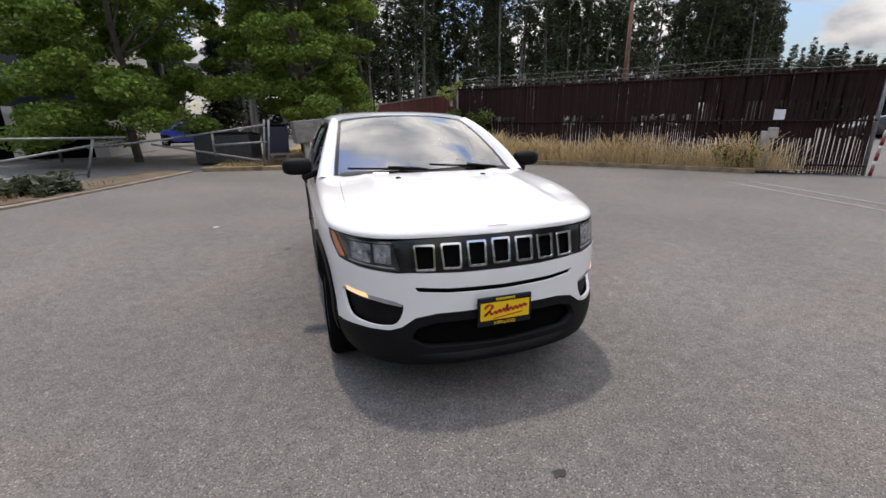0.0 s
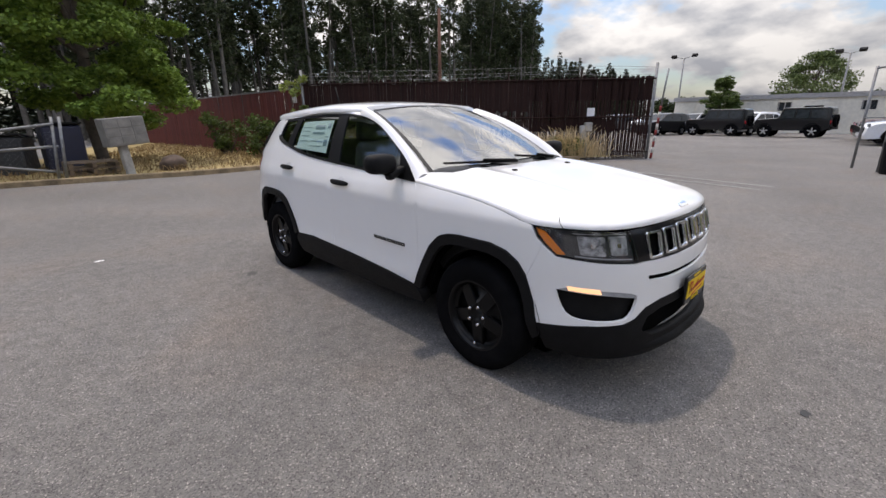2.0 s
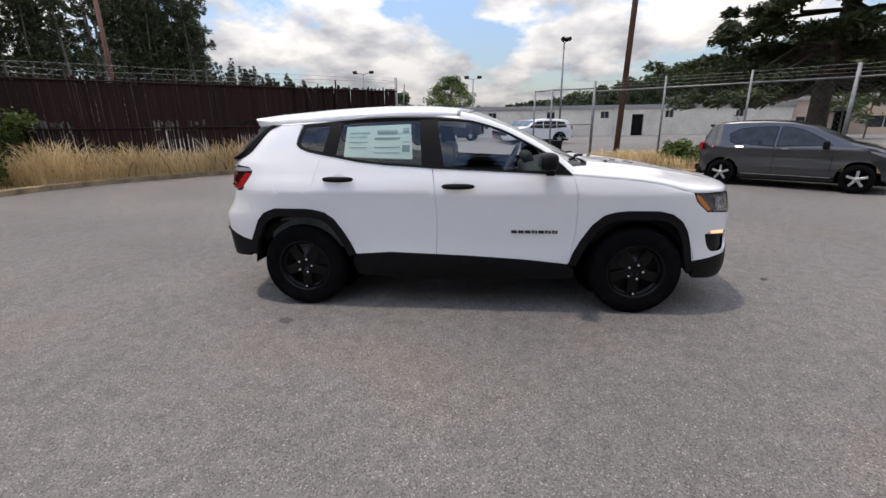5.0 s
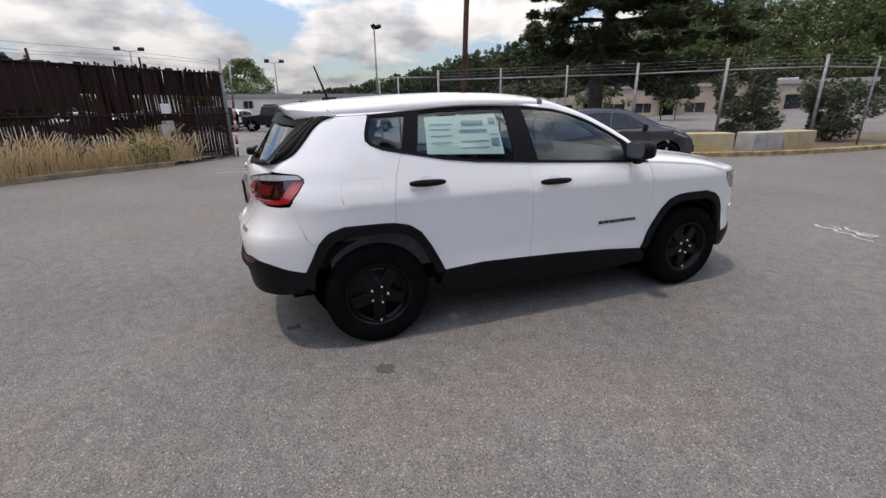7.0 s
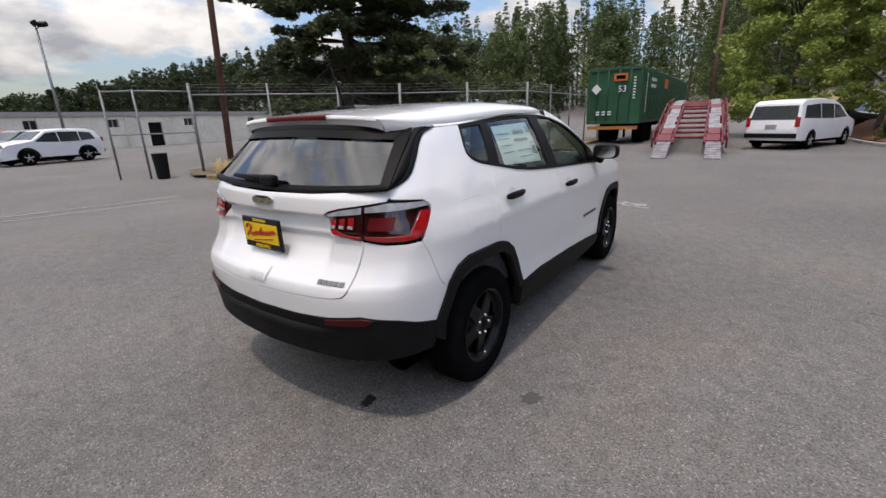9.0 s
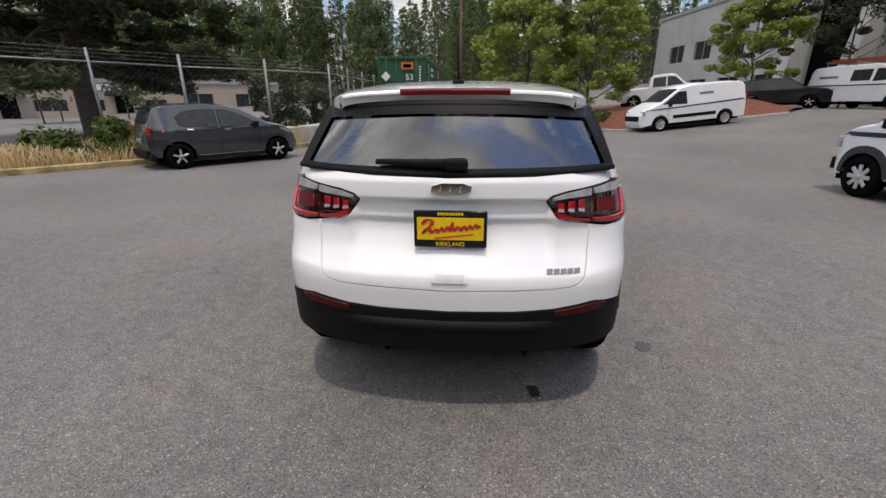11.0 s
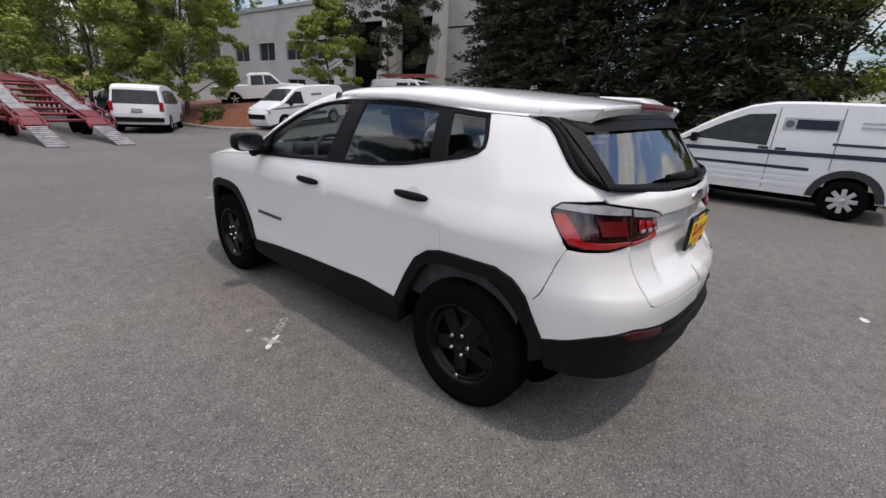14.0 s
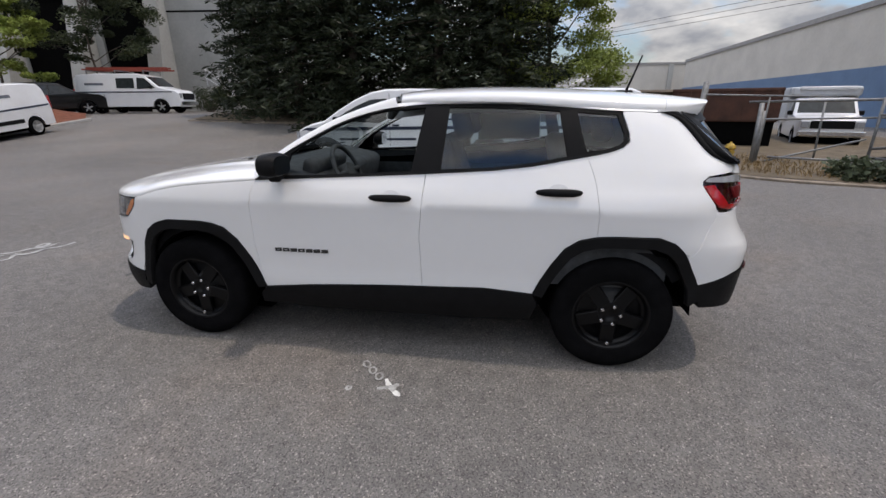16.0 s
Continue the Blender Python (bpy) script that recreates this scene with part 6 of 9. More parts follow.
part("rear_diffuser", box((1.2, 0.14, 0.16), pose(0, -1.66, 0.28, -12), 0.03, 2), PLASTIC, hb)

MINI_SIL = [(-2.45, 0.35), (-2.50, 0.65), (-2.44, 1.0), (-2.28, 1.62), (-2.05, 1.73), (-0.5, 1.77), (0.4, 1.70), (0.9, 1.52), (1.55, 1.10), (2.2, 0.92), (2.48, 0.70), (2.50, 0.4), (2.42, 0.26)]
vehicle("minivan", "old white minivan with its tail to the yard", "van", turned(3.55, 19.6, (0.42, 0.91)), MINI_SIL, 0.92, (-1.5, 1.55), 0.33, WHITE2,
        windows=[("g", [(1.30, 1.12), (0.72, 1.52), (0.30, 1.58), (0.26, 1.08)]), ("g", [(0.16, 1.08), (0.2, 1.58), (-0.85, 1.60), (-0.85, 1.10)]), ("g", [(-0.95, 1.10), (-0.95, 1.60), (-2.05, 1.54), (-2.2, 1.14)])],
        screens=[((1.55, 1.10), (0.90, 1.52)), ((-2.43, 1.05), (-2.29, 1.58))],
        lamps=[("r", -2.44, 1.0, 0.80, 0.14, 0.34), ("w", 2.38, 0.74, 0.66, 0.3, 0.16), ("p", -2.50, 0.52, 0, 1.7, 0.16), ("w", -2.49, 0.85, 0, 0.36, 0.14)], zb=1.0, tum=0.20)

BIGVAN_SIL = [(-2.75, 0.45), (-2.80, 0.8), (-2.76, 1.85), (-2.6, 2.02), (-1.5, 2.08), (0.5, 2.08), (1.0, 1.98), (1.70, 1.38), (1.85, 1.32), (2.55, 1.20), (2.72, 1.0), (2.75, 0.55), (2.66, 0.38)]
ev = vehicle("ladder_van", "white full-size van with orange ladders on its roof rack", "van", turned(20.0, 20.9, (0.22, -0.975)), BIGVAN_SIL, 1.0, (-1.62, 1.72), 0.38, WHITE2,
             windows=[("g", [(1.50, 1.38), (1.0, 1.86), (0.62, 1.88), (0.58, 1.32)]), ("g", [(0.42, 1.36), (0.42, 1.86), (-0.5, 1.86), (-0.5, 1.36)])], screens=[((1.70, 1.38), (1.05, 1.95)), ((-2.79, 1.3), (-2.77, 1.82))],
             lamps=[("w", 2.70, 0.95, 0.76, 0.24, 0.26), ("p", 2.76, 0.92, 0, 1.2, 0.34), ("c", 2.80, 0.55, 0, 1.8, 0.20), ("r", -2.79, 1.1, 0.9, 0.12, 0.4)],
             bars=[(NAVY, [(2.4, 1.12), (-2.7, 1.12), (-2.7, 1.18), (2.4, 1.18)]), (LOGO, [(-1.2, 1.50), (-2.2, 1.50), (-2.2, 1.62), (-1.2, 1.62)])], zb=1.2, tum=0.14, mirrors=(1.35, 1.4), group="parked service vans")
LADDER = mat("orange_ladder", (0.27, 0.05, 0.032), 0.6)
for k, (x0, z0) in enumerate(((-0.55, 2.34), (0.15, 2.34), (-0.2, 2.44))):
    bm = bmesh.new()
    for sx in (0, 0.42):
        add_box(bm, (0.03, 4.4, 0.08), pose(x0 + sx, -0.2, z0))
    for j in range(13):
        add_tube(bm, (x0, -2.2 + j * 0.33, z0), (x0 + 0.42, -2.2 + j * 0.33, z0), 0.015, n=5)
    part("ladder", bm, LADDER, ev)
for yy in (-2.0, -0.5, 1.0):
    bm = bmesh.new()
    add_box(bm, (1.7, 0.05, 0.05), pose(0, yy, 2.27))
    for sx in (-0.85, 0.85):
        add_box(bm, (0.05, 0.05, 0.22), pose(sx, yy, 2.18))
    part("rack_bow", bm, STEEL, ev)

SUV_SIL = [(y, 0.3 + (z - 0.3) * 0.90) for y, z in ((-2.2, 0.4), (-2.25, 0.75), (-2.18, 1.15), (-1.95, 1.62), (-1.6, 1.74), (-0.4, 1.78), (0.3, 1.70), (0.95, 1.22), (1.3, 1.15), (1.95, 1.05), (2.2, 0.85), (2.25, 0.5), (2.15, 0.3))]


def far_suv(x, y, heading, paint, label, name="parked_suv", category="car", group="cars in the far lot"):
    return vehicle(name, label, category, turned(x, y, heading), SUV_SIL, 0.92, (-1.35, 1.25), 0.35, paint,
                   windows=[("g", [(0.82, 1.11), (0.28, 1.47), (-0.15, 1.51), (-0.15, 1.06)]), ("g", [(-0.22, 1.06), (-0.22, 1.51), (-1.1, 1.5), (-1.1, 1.07)]), ("g", [(-1.18, 1.08), (-1.18, 1.49), (-1.7, 1.43), (-1.85, 1.13)])],
                   screens=[((0.95, 1.13), (0.32, 1.54)), ((-2.16, 1.11), (-1.97, 1.47))],
                   lamps=[("r", -2.2, 1.08, 0.78, 0.18, 0.22), ("w", 2.1, 0.92, 0.70, 0.3, 0.16), ("p", 2.24, 0.72, 0, 1.2, 0.24), ("p", -2.25, 0.5, 0, 1.5, 0.16)], zb=1.05, tum=0.28, clad=PLASTIC, group=group)


BOXY_SIL = [(-2.0, 0.55), (-2.05, 0.7), (-2.02, 1.15), (-1.98, 1.78), (-1.85, 1.84), (0.3, 1.84), (0.45, 1.80), (0.62, 1.25), (0.75, 1.20), (1.85, 1.12), (1.98, 1.05), (2.0, 0.6), (1.95, 0.5)]


def far_off_roader(x, y, heading, label):
    j = vehicle("off_roader", label, "car", turned(x, y, heading), BOXY_SIL, 0.80, (-1.25, 1.35), 0.40, BLACK_PAINT,
                windows=[("g", [(0.50, 1.24), (0.34, 1.72), (-0.2, 1.74), (-0.2, 1.22)]), ("g", [(-0.3, 1.22), (-0.3, 1.74), (-0.95, 1.74), (-0.95, 1.22)]), ("g", [(-1.05, 1.22), (-1.05, 1.74), (-1.85, 1.72), (-1.85, 1.22)])],
                screens=[((0.62, 1.25), (0.45, 1.78)), ((-2.02, 1.2), (-1.985, 1.74))], lamps=[("w", 2.0, 0.95, 0.5, 0.2, 0.2), ("r", -2.03, 0.95, 0.7, 0.12, 0.22), ("p", 2.1, 0.62, 0, 1.5, 0.18), ("p", -2.1, 0.62, 0, 1.5, 0.18)], zb=1.1, tum=0.10, clad=PLASTIC, group="cars in the far lot", z0=0.45, ends=(0.15, 0.02))
    w = part("spare_wheel", lathe([(-0.1, 0.2), (-0.1, 0.38), (0.1, 0.38), (0.1, 0.2)], 24), RUBBER, j)
    w.matrix_local = Matrix.Translation((0, -2.15, 1.05)) @ Matrix.Rotation(math.pi / 2, 4, "Z")
    return j


far_off_roader(-35.5, -7.1, (-0.12, -0.99), "black boxy off-roader in the far lot")
far_off_roader(-34.6, -2.45, (-0.12, -0.99), "black boxy off-roader parked broadside in the far lot")
far_suv(-27.4, 3.5, (0.25, -0.97), WHITE2, "white SUV with dark glass in the fenced lot")
for x, y, p, t in ((-30.2, 3.2, GREY_PAINT, "dark blue-grey SUV in the row behind the gate"), (-33.0, 2.9, RED_PAINT, "red SUV in the row behind the gate"), (-36.0, 3.4, WHITE2, "white SUV in the row behind the gate"), (-38.8, 3.2, SILVER, "silver SUV in the row behind the gate")):
    far_suv(x, y, (0.25, -0.97), p, t)
for x, y, p, t in ((-38.0, -5.5, WHITE2, "white SUV in a row of the far lot"), (-40.0, -10.0, SILVER, "silver SUV in a row of the far lot"), (-40.0, -13.5, WHITE2, "white SUV in a row of the far lot"), (-39.5, -17.0, GREY_PAINT, "dark grey SUV in a row of the far lot"), (-34.5, -10.8, BLACK_PAINT, "black SUV in a row of the far lot")):
    far_suv(x, y, (0.9, -0.35), p, t)
far_suv(17.4, 23.7, (0.85, -0.53), BLACK_PAINT, "black SUV parked beside the concrete building", group="cars at the concrete building")
far_suv(8.3, -31.5, (0.95, 0.2), BLUE_PAINT, "blue car in the lot behind the trees", group="cars behind the south gate")
vehicle("white_van", "white van parked behind the south gate", "van", turned(8.0, -42, (0.9, 0.2)), NEWVAN_SIL, 0.92, (-1.42, 1.45), 0.33, WHITE2, windows=[("g", [(1.38, 1.16), (0.98, 1.60), (0.40, 1.62), (0.36, 1.10)])], screens=[((1.55, 1.18), (0.95, 1.74))], zb=1.1, tum=0.1, group="cars behind the south gate")

PICK_SIL = [(-2.75, 0.5), (-2.80, 0.7), (-2.80, 1.15), (-0.85, 1.17), (-0.80, 1.72), (-0.6, 1.85), (0.35, 1.86), (0.6, 1.78), (1.15, 1.22), (1.4, 1.17), (2.5, 1.10), (2.72, 0.95), (2.76, 0.6), (2.66, 0.42)]


def pickup(x, y, heading, dz, label, group):
    return vehicle("pickup_truck", label, "truck", turned(x, y, heading, dz), PICK_SIL, 0.98, (-1.75, 1.75), 0.40, WHITE2,
                   windows=[("g", [(1.02, 1.24), (0.55, 1.70), (0.15, 1.74), (0.15, 1.20)]), ("g", [(0.05, 1.20), (0.05, 1.74), (-0.62, 1.72), (-0.68, 1.20)])], screens=[((1.15, 1.22), (0.62, 1.76)), ((-0.82, 1.2), (-0.80, 1.70))],
                   lamps=[("r", -2.79, 0.95, 0.9, 0.12, 0.3), ("w", 2.68, 0.95, 0.78, 0.26, 0.2), ("c", 2.78, 0.6, 0, 1.7, 0.2), ("p", 2.74, 0.9, 0, 1.0, 0.26)], zb=1.15, tum=0.22, clad=None, group=group)


pickup(12.0, 26.4, (0.93, -0.36), 0.65, "white crew-cab pickup truck above the bark bed", "cars at the concrete building")
far_suv(6.2, 30.5, (0.8, -0.6), GREY_PAINT, "grey SUV parked under the maple", group="cars at the concrete building")

# old camper truck behind the east fence
TRUCK_SIL = [(-2.6, 0.55), (-2.65, 0.75), (-2.62, 1.10), (-0.5, 1.12), (-0.45, 1.60), (-0.3, 1.74), (0.35, 1.75), (0.50, 1.68), (0.95, 1.20), (1.15, 1.14), (2.25, 1.08), (2.38, 1.0), (2.40, 0.62), (2.32, 0.48)]
bt = vehicle("camper_truck", "old white pickup truck carrying a tall white camper body", "truck", turned(16.6, -12.5, (-0.93, 0.36), -0.15), TRUCK_SIL, 0.96, (-1.6, 1.6), 0.38, WHITE2,
             windows=[("g", [(0.82, 1.20), (0.42, 1.62), (0.10, 1.64), (0.10, 1.18)])], screens=[((0.95, 1.20), (0.52, 1.66))], lamps=[("w", 2.40, 0.88, 0.74, 0.24, 0.20), ("p", 2.41, 0.88, 0, 1.2, 0.26), ("c", 2.46, 0.58, 0, 1.85, 0.16)], zb=1.2, tum=0.14, mirrors=(0.75, 1.25))
CAMPER = mat("white_camper_sheet", (0.55, 0.57, 0.60), 0.5, var=0.10, scale=1.5)
part("camper_body", box((2.15, 3.0, 1.30), pose(0, -1.75, 1.55), 0.06, 2), CAMPER, bt)
part("cab_overhang", box((2.1, 0.7, 0.34), pose(0, -0.1, 2.02), 0.08, 2), CAMPER, bt)
part("roof_awning", box((1.7, 0.10, 0.12), pose(0, 0.32, 2.14), 0.02), WHITE2, bt)

# ---- buildings ----
WALLGREY = mat("grey_concrete_wall", (0.40, 0.40, 0.385), 0.85, var=0.12, scale=0.6, bump=0.1, bscale=20)
WALLWHITE = mat("white_painted_wall", (0.58, 0.55, 0.50), 0.8, var=0.08, scale=0.5)
WALLBEIGE = mat("beige_block_wall", (0.36, 0.29, 0.23), 0.85, var=0.10, scale=0.8)
BLUEBAND = mat("blue_wall_paint", (0.12, 0.20, 0.33), 0.7, var=0.1, scale=0.8)
ROOFEDGE = mat("roof_edge_metal", (0.30, 0.29, 0.28), 0.6, var=0.15)
DARKGLASS = mat("dark_window_glass", (0.03, 0.035, 0.04), 0.08, var=0.2)
BROWN = mat("rusty_brown_steel", (0.075, 0.030, 0.019), 0.7, var=0.35, scale=2.5, bump=0.2, bscale=30)
BLUEROOF = mat("blue_metal_roof", (0.10, 0.17, 0.27), 0.45, metal=0.3, var=0.15)


def building(name, label, a, b, depth, z0, z1, wall, holes=(), edge=ROOFEDGE, band=None, groove=()):
    """A block whose front runs from a to b and whose body lies to the right of that way; holes: (s0, s1, z0, z1, kind) along the front."""
    a, b = Vector(a), Vector(b)
    d = (b - a).normalized()
    n = Vector((d.y, -d.x))
    L = (b - a).length
    t = thing(name, label, "building")
    M = Matrix(((d.x, n.x, 0, a.x), (d.y, n.y, 0, a.y), (0, 0, 1, 0), (0, 0, 0, 1)))
    rects = [np.array([(s0, q0), (s1, q0), (s1, q1), (s0, q1)]) for s0, s1, q0, q1, _ in holes]
    v2, faces, rings = fill(np.array([(0, z0), (L, z0), (L, z1), (0, z1)]), rects, 4.0)
    vs = [M @ Vector((s, 0, z)) for s, z in v2]
    fs = [tuple(f)[::-1] for f in faces]
    for r in rings[1:]:
        k, m = len(vs), len(r)
        vs += [M @ Vector((s, 0, z)) for s, z in r] + [M @ Vector((s, 0.3, z)) for s, z in r]
        fs += [(k + i, k + (i + 1) % m, k + m + (i + 1) % m, k + m + i) for i in range(m)]
    k = len(vs)
    vs += [M @ Vector(p) for p in ((0, 0, z0), (L, 0, z0), (L, depth, z0), (0, depth, z0), (0, 0, z1), (L, 0, z1), (L, depth, z1), (0, depth, z1))]
    fs += [(k + 1, k + 2, k + 6, k + 5), (k + 2, k + 3, k + 7, k + 6), (k + 3, k, k + 4, k + 7), (k + 4, k + 5, k + 6, k + 7)]
    part("wall", (vs, fs), wall, t)
    bm = bmesh.new()
    add_box(bm, (L + 0.3, 0.25, 0.35), M @ Matrix.Translation((L / 2, -0.02, z1 + 0.0)))
    add_box(bm, (0.25, depth, 0.35), M @ Matrix.Translation((0, depth / 2, z1)))
    add_box(bm, (0.25, depth, 0.35), M @ Matrix.Translation((L, depth / 2, z1)))
    part("roof_edge", bm, edge, t)
    for s0, s1, q0, q1, kind in holes:
        # kind d, doorways and recesses: near-black sheet, the shade inside put into colour
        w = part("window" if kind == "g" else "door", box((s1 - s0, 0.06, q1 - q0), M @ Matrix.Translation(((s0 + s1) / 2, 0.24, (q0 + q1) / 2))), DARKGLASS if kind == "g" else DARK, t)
        if kind == "g":
            for ss in (s0 + 0.05, (s0 + s1) / 2, s1 - 0.05):
                part("mullion", box((0.07, 0.10, q1 - q0), M @ Matrix.Translation((ss, 0.18, (q0 + q1) / 2))), ROOFEDGE, w)
    if band:
        part("painted_band", box((L - 11, 0.02, band[1] - band[0]), M @ Matrix.Translation((L / 2 + 5.5, -0.012, (band[0] + band[1]) / 2))), BLUEBAND, t)
    for s in groove:
        part("wall_pilaster", box((0.16, 0.10, z1 - z0), M @ Matrix.Translation((s, -0.05, (z0 + z1) / 2))), wall, t)
    return t, M, L


WALLOLD = mat("old_pale_concrete", (0.66, 0.62, 0.53), 0.85, var=0.18, scale=0.5, bump=0.1, bscale=20)
# long grey warehouse to the west
t, M, L = building("warehouse", "long low grey concrete warehouse with small dark windows", (-45.5, 46), (-42, -12.5), 20, -0.2, 2.85, WALLOLD,
                   [(s, s + 0.9, 1.75, 2.4, "g") for s in (6, 13, 20, 27, 33.5, 39, 45, 50, 55)] + [(30, 31.2, 0, 2.1, "d"), (48, 49.2, 0, 2.1, "d")], groove=[3 + 6 * k for k in range(10)])
# beige unit to the north-west
t, M, L = building("beige_building", "low beige workshop with dark awnings and a white sign", (-22.0, 49.0), (-45.5, 30.0), 14, -0.2, 3.35, WALLBEIGE,
                   [(3.5, 6.4, 0.5, 2.2, "g"), (8.6, 11.5, 0.5, 2.2, "g"), (13, 15.0, 0.6, 1.6, "g"), (16, 17.4, 0, 2.1, "d"), (18.2, 20, 0.6, 1.6, "g"), (21, 23.5, 0.6, 1.6, "g"), (24.5, 25.8, 0, 2.1, "d"), (27, 29, 0.6, 1.6, "g")])
part("sign", box((3.4, 0.08, 0.55), M @ Matrix.Translation((16.9, -0.06, 2.75))), WHITE2, t, "white sign board with grey bars")
part("sign_bar", box((2.2, 0.03, 0.18), M @ Matrix.Translation((17.1, -0.12, 2.75))), LOGO, t)
for s in (16.7, 25.1):
    part("awning", ([M @ Vector(p) for p in ((s - 1.2, 0, 2.5), (s + 1.2, 0, 2.5), (s + 1.4, -0.9, 2.05), (s - 1.4, -0.9, 2.05), (s - 1.4, -0.9, 1.95), (s + 1.4, -0.9, 1.95))], [(0, 1, 2, 3), (3, 2, 5, 4)]), PLASTIC, t)
part("roof_unit", box((1.8, 1.6, 0.6), M @ Matrix.Translation((6, 5, 3.6)), 0.05), SILVER, t)
# grey concrete offices to the north-east
t, M, L = building("concrete_offices", "tall grey concrete office block with dark recesses", (27.5, 16.0), (22.5, 58), 20, 0, 10.8, WALLGREY,
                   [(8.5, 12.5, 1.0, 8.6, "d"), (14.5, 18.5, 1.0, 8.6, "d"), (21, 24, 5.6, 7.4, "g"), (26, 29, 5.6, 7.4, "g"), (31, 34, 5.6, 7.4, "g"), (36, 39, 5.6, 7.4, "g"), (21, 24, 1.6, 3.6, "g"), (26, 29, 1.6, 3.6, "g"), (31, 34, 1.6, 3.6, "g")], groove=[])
for s in (8.0, 13.5, 19.0):
    part("buttress", ([M @ Vector(p) for p in ((s - 0.5, -2.2, 0.2), (s + 0.5, -2.2, 0.2), (s + 0.5, 0, 0.2), (s - 0.5, 0, 0.2), (s - 0.5, -0.4, 10.6), (s + 0.5, -0.4, 10.6), (s + 0.5, 0, 10.6), (s - 0.5, 0, 10.6))], [(0, 1, 5, 4), (1, 2, 6, 5), (3, 0, 4, 7), (4, 5, 6, 7)]), WALLGREY, t)
part("wall_groove", box((8.0, 0.03, 0.10), M @ Matrix.Translation((4.0, -0.015, 7.6))), DARK, t)
bm = bmesh.new()
for k in range(9):
    add_box(bm, (0.28, 1.2, 0.16), M @ Matrix.Translation((2.0 + k * 0.28, -1.4, 1.2 + k * 0.17)))
st = part("stair", bm, CONCRETE, t)
bm = bmesh.new()
for o in (0.45, 0.75, 1.0):
    add_tube(bm, M @ Vector((1.8, -2.0, 1.2 + o)), M @ Vector((4.4, -2.0, 2.8 + o)), 0.03, n=6)
for k in range(4):
    add_tube(bm, M @ Vector((1.9 + k * 0.8, -2.0, 1.2 + k * 0.5)), M @ Vector((1.9 + k * 0.8, -2.0, 2.3 + k * 0.5)), 0.03, n=6)
part("stair_rail", bm, WHITE2, st)
lv = thing("loading_fence", "pale horizontal board fence beside the concrete offices", "fence")
for k in range(7):
    part("slat", box((9.0, 0.06, 0.16), pose(15.5, 30.5, gz(15.5, 30) + 0.3 + k * 0.2, 0, 0, -28)), WALLGREY, lv)
# white warehouse to the south-east
# the three d openings are added to darken the wall beneath the awning
t, M, L = building("white_warehouse", "long white warehouse with a blue-grey painted lower wall", (9.4, -20.8), (70, -25.0), 7, -0.2, 7.2, WALLWHITE, [(1.5, 4.0, 3.6, 5.0, "g"), (0.6, 3.4, 0, 2.5, "d"), (3.8, 6.6, 0, 2.5, "d"), (7.0, 9.8, 0, 2.5, "d")], band=(-0.2, 3.5), groove=[12])
part("wall_lamp", box((0.35, 0.35, 0.25), M @ Matrix.Translation((14.5, -0.2, 5.6)), 0.05), PLASTIC, t)
for s in (9, 17, 29):
    part("roof_vent", lathe([(7.2, 0.12), (7.55, 0.12), (7.6, 0.28), (7.75, 0.24), (7.8, 0.01)], 12, "z"), SILVER, t).matrix_local = M @ Matrix.Translation((s, 2.0, 0))
bm = bmesh.new()
for k in range(24):
    x0 = 19.7 - k * 0.42
    add_box(bm, (0.06, 2.6, 0.07), pose(x0, -19.6, 2.83, 20, 0, 0))
aw = part("awning_roof", box((10.2, 2.6, 0.06), pose(15.0, -19.6, 2.78, 20, 0, 0)), BLUEROOF, t, "blue ribbed metal awning")
part("awning_seam", bm, BLUEROOF, aw)
for k in range(4):
    part("awning_post", tube((10.4 + k * 3.0, -18.5, 0), (10.4 + k * 3.0, -18.5, 2.35), 0.06), STEEL, t)
# gabled wing closing the far end of the white warehouse
part("gable_wall", ([(74, -27, -0.2), (74, -11, -0.2), (74, -11, 4.8), (74, -14.5, 7.15), (74, -27, 7.15), (92, -27, -0.2), (92, -11, -0.2), (92, -11, 4.8), (92, -14.5, 7.15), (92, -27, 7.15)],
     [(0, 4, 3, 2, 1), (1, 2, 7, 6), (2, 3, 8, 7), (3, 4, 9, 8), (4, 0, 5, 9), (5, 6, 7, 8, 9)]), WALLWHITE, t)
part("gable_edge", box((0.2, 12.6, 0.35), pose(73.95, -20.75, 7.2)), ROOFEDGE, t)
part("wall_pilaster", box((0.3, 0.7, 7.2), pose(73.9, -24.2, 3.5)), WALLGREY, t)
# open lean-to behind the skip
sh = thing("lean_to_shed", "low dark open lean-to with a pale flat roof edge", "shed")
part("shed_roof", box((3.4, 5.6, 0.10), pose(19.0, -6.3, 1.90, 0, 2, 0), 0.01), WALLBEIGE, sh)
part("back_wall", box((0.1, 5.4, 1.9), pose(20.5, -6.3, 0.93)), DARK, sh)
for yy in (-9.0, -3.6):
    part("side_wall", box((2.9, 0.08, 1.86), pose(19.1, yy, 0.92)), DARK, sh)
for yy in (-8.9, -6.3, -3.8):
    part("shed_post", box((0.10, 0.10, 1.86), pose(17.55, yy, 0.92)), PLASTIC, sh)
part("shed_brace", tube((17.55, -3.9, 1.8), (17.55, -5.6, 0.5), 0.05, n=6), STEEL, sh)
# overpass behind the south trees
ov = thing("overpass", "grey concrete road overpass with railing behind the trees", "bridge")
part("deck", box((70, 8, 1.2), pose(18, -66, 7.0)), CONCRETE, ov)
part("railing", box((70, 0.15, 1.0), pose(18, -62, 8.4)), STEEL, ov)
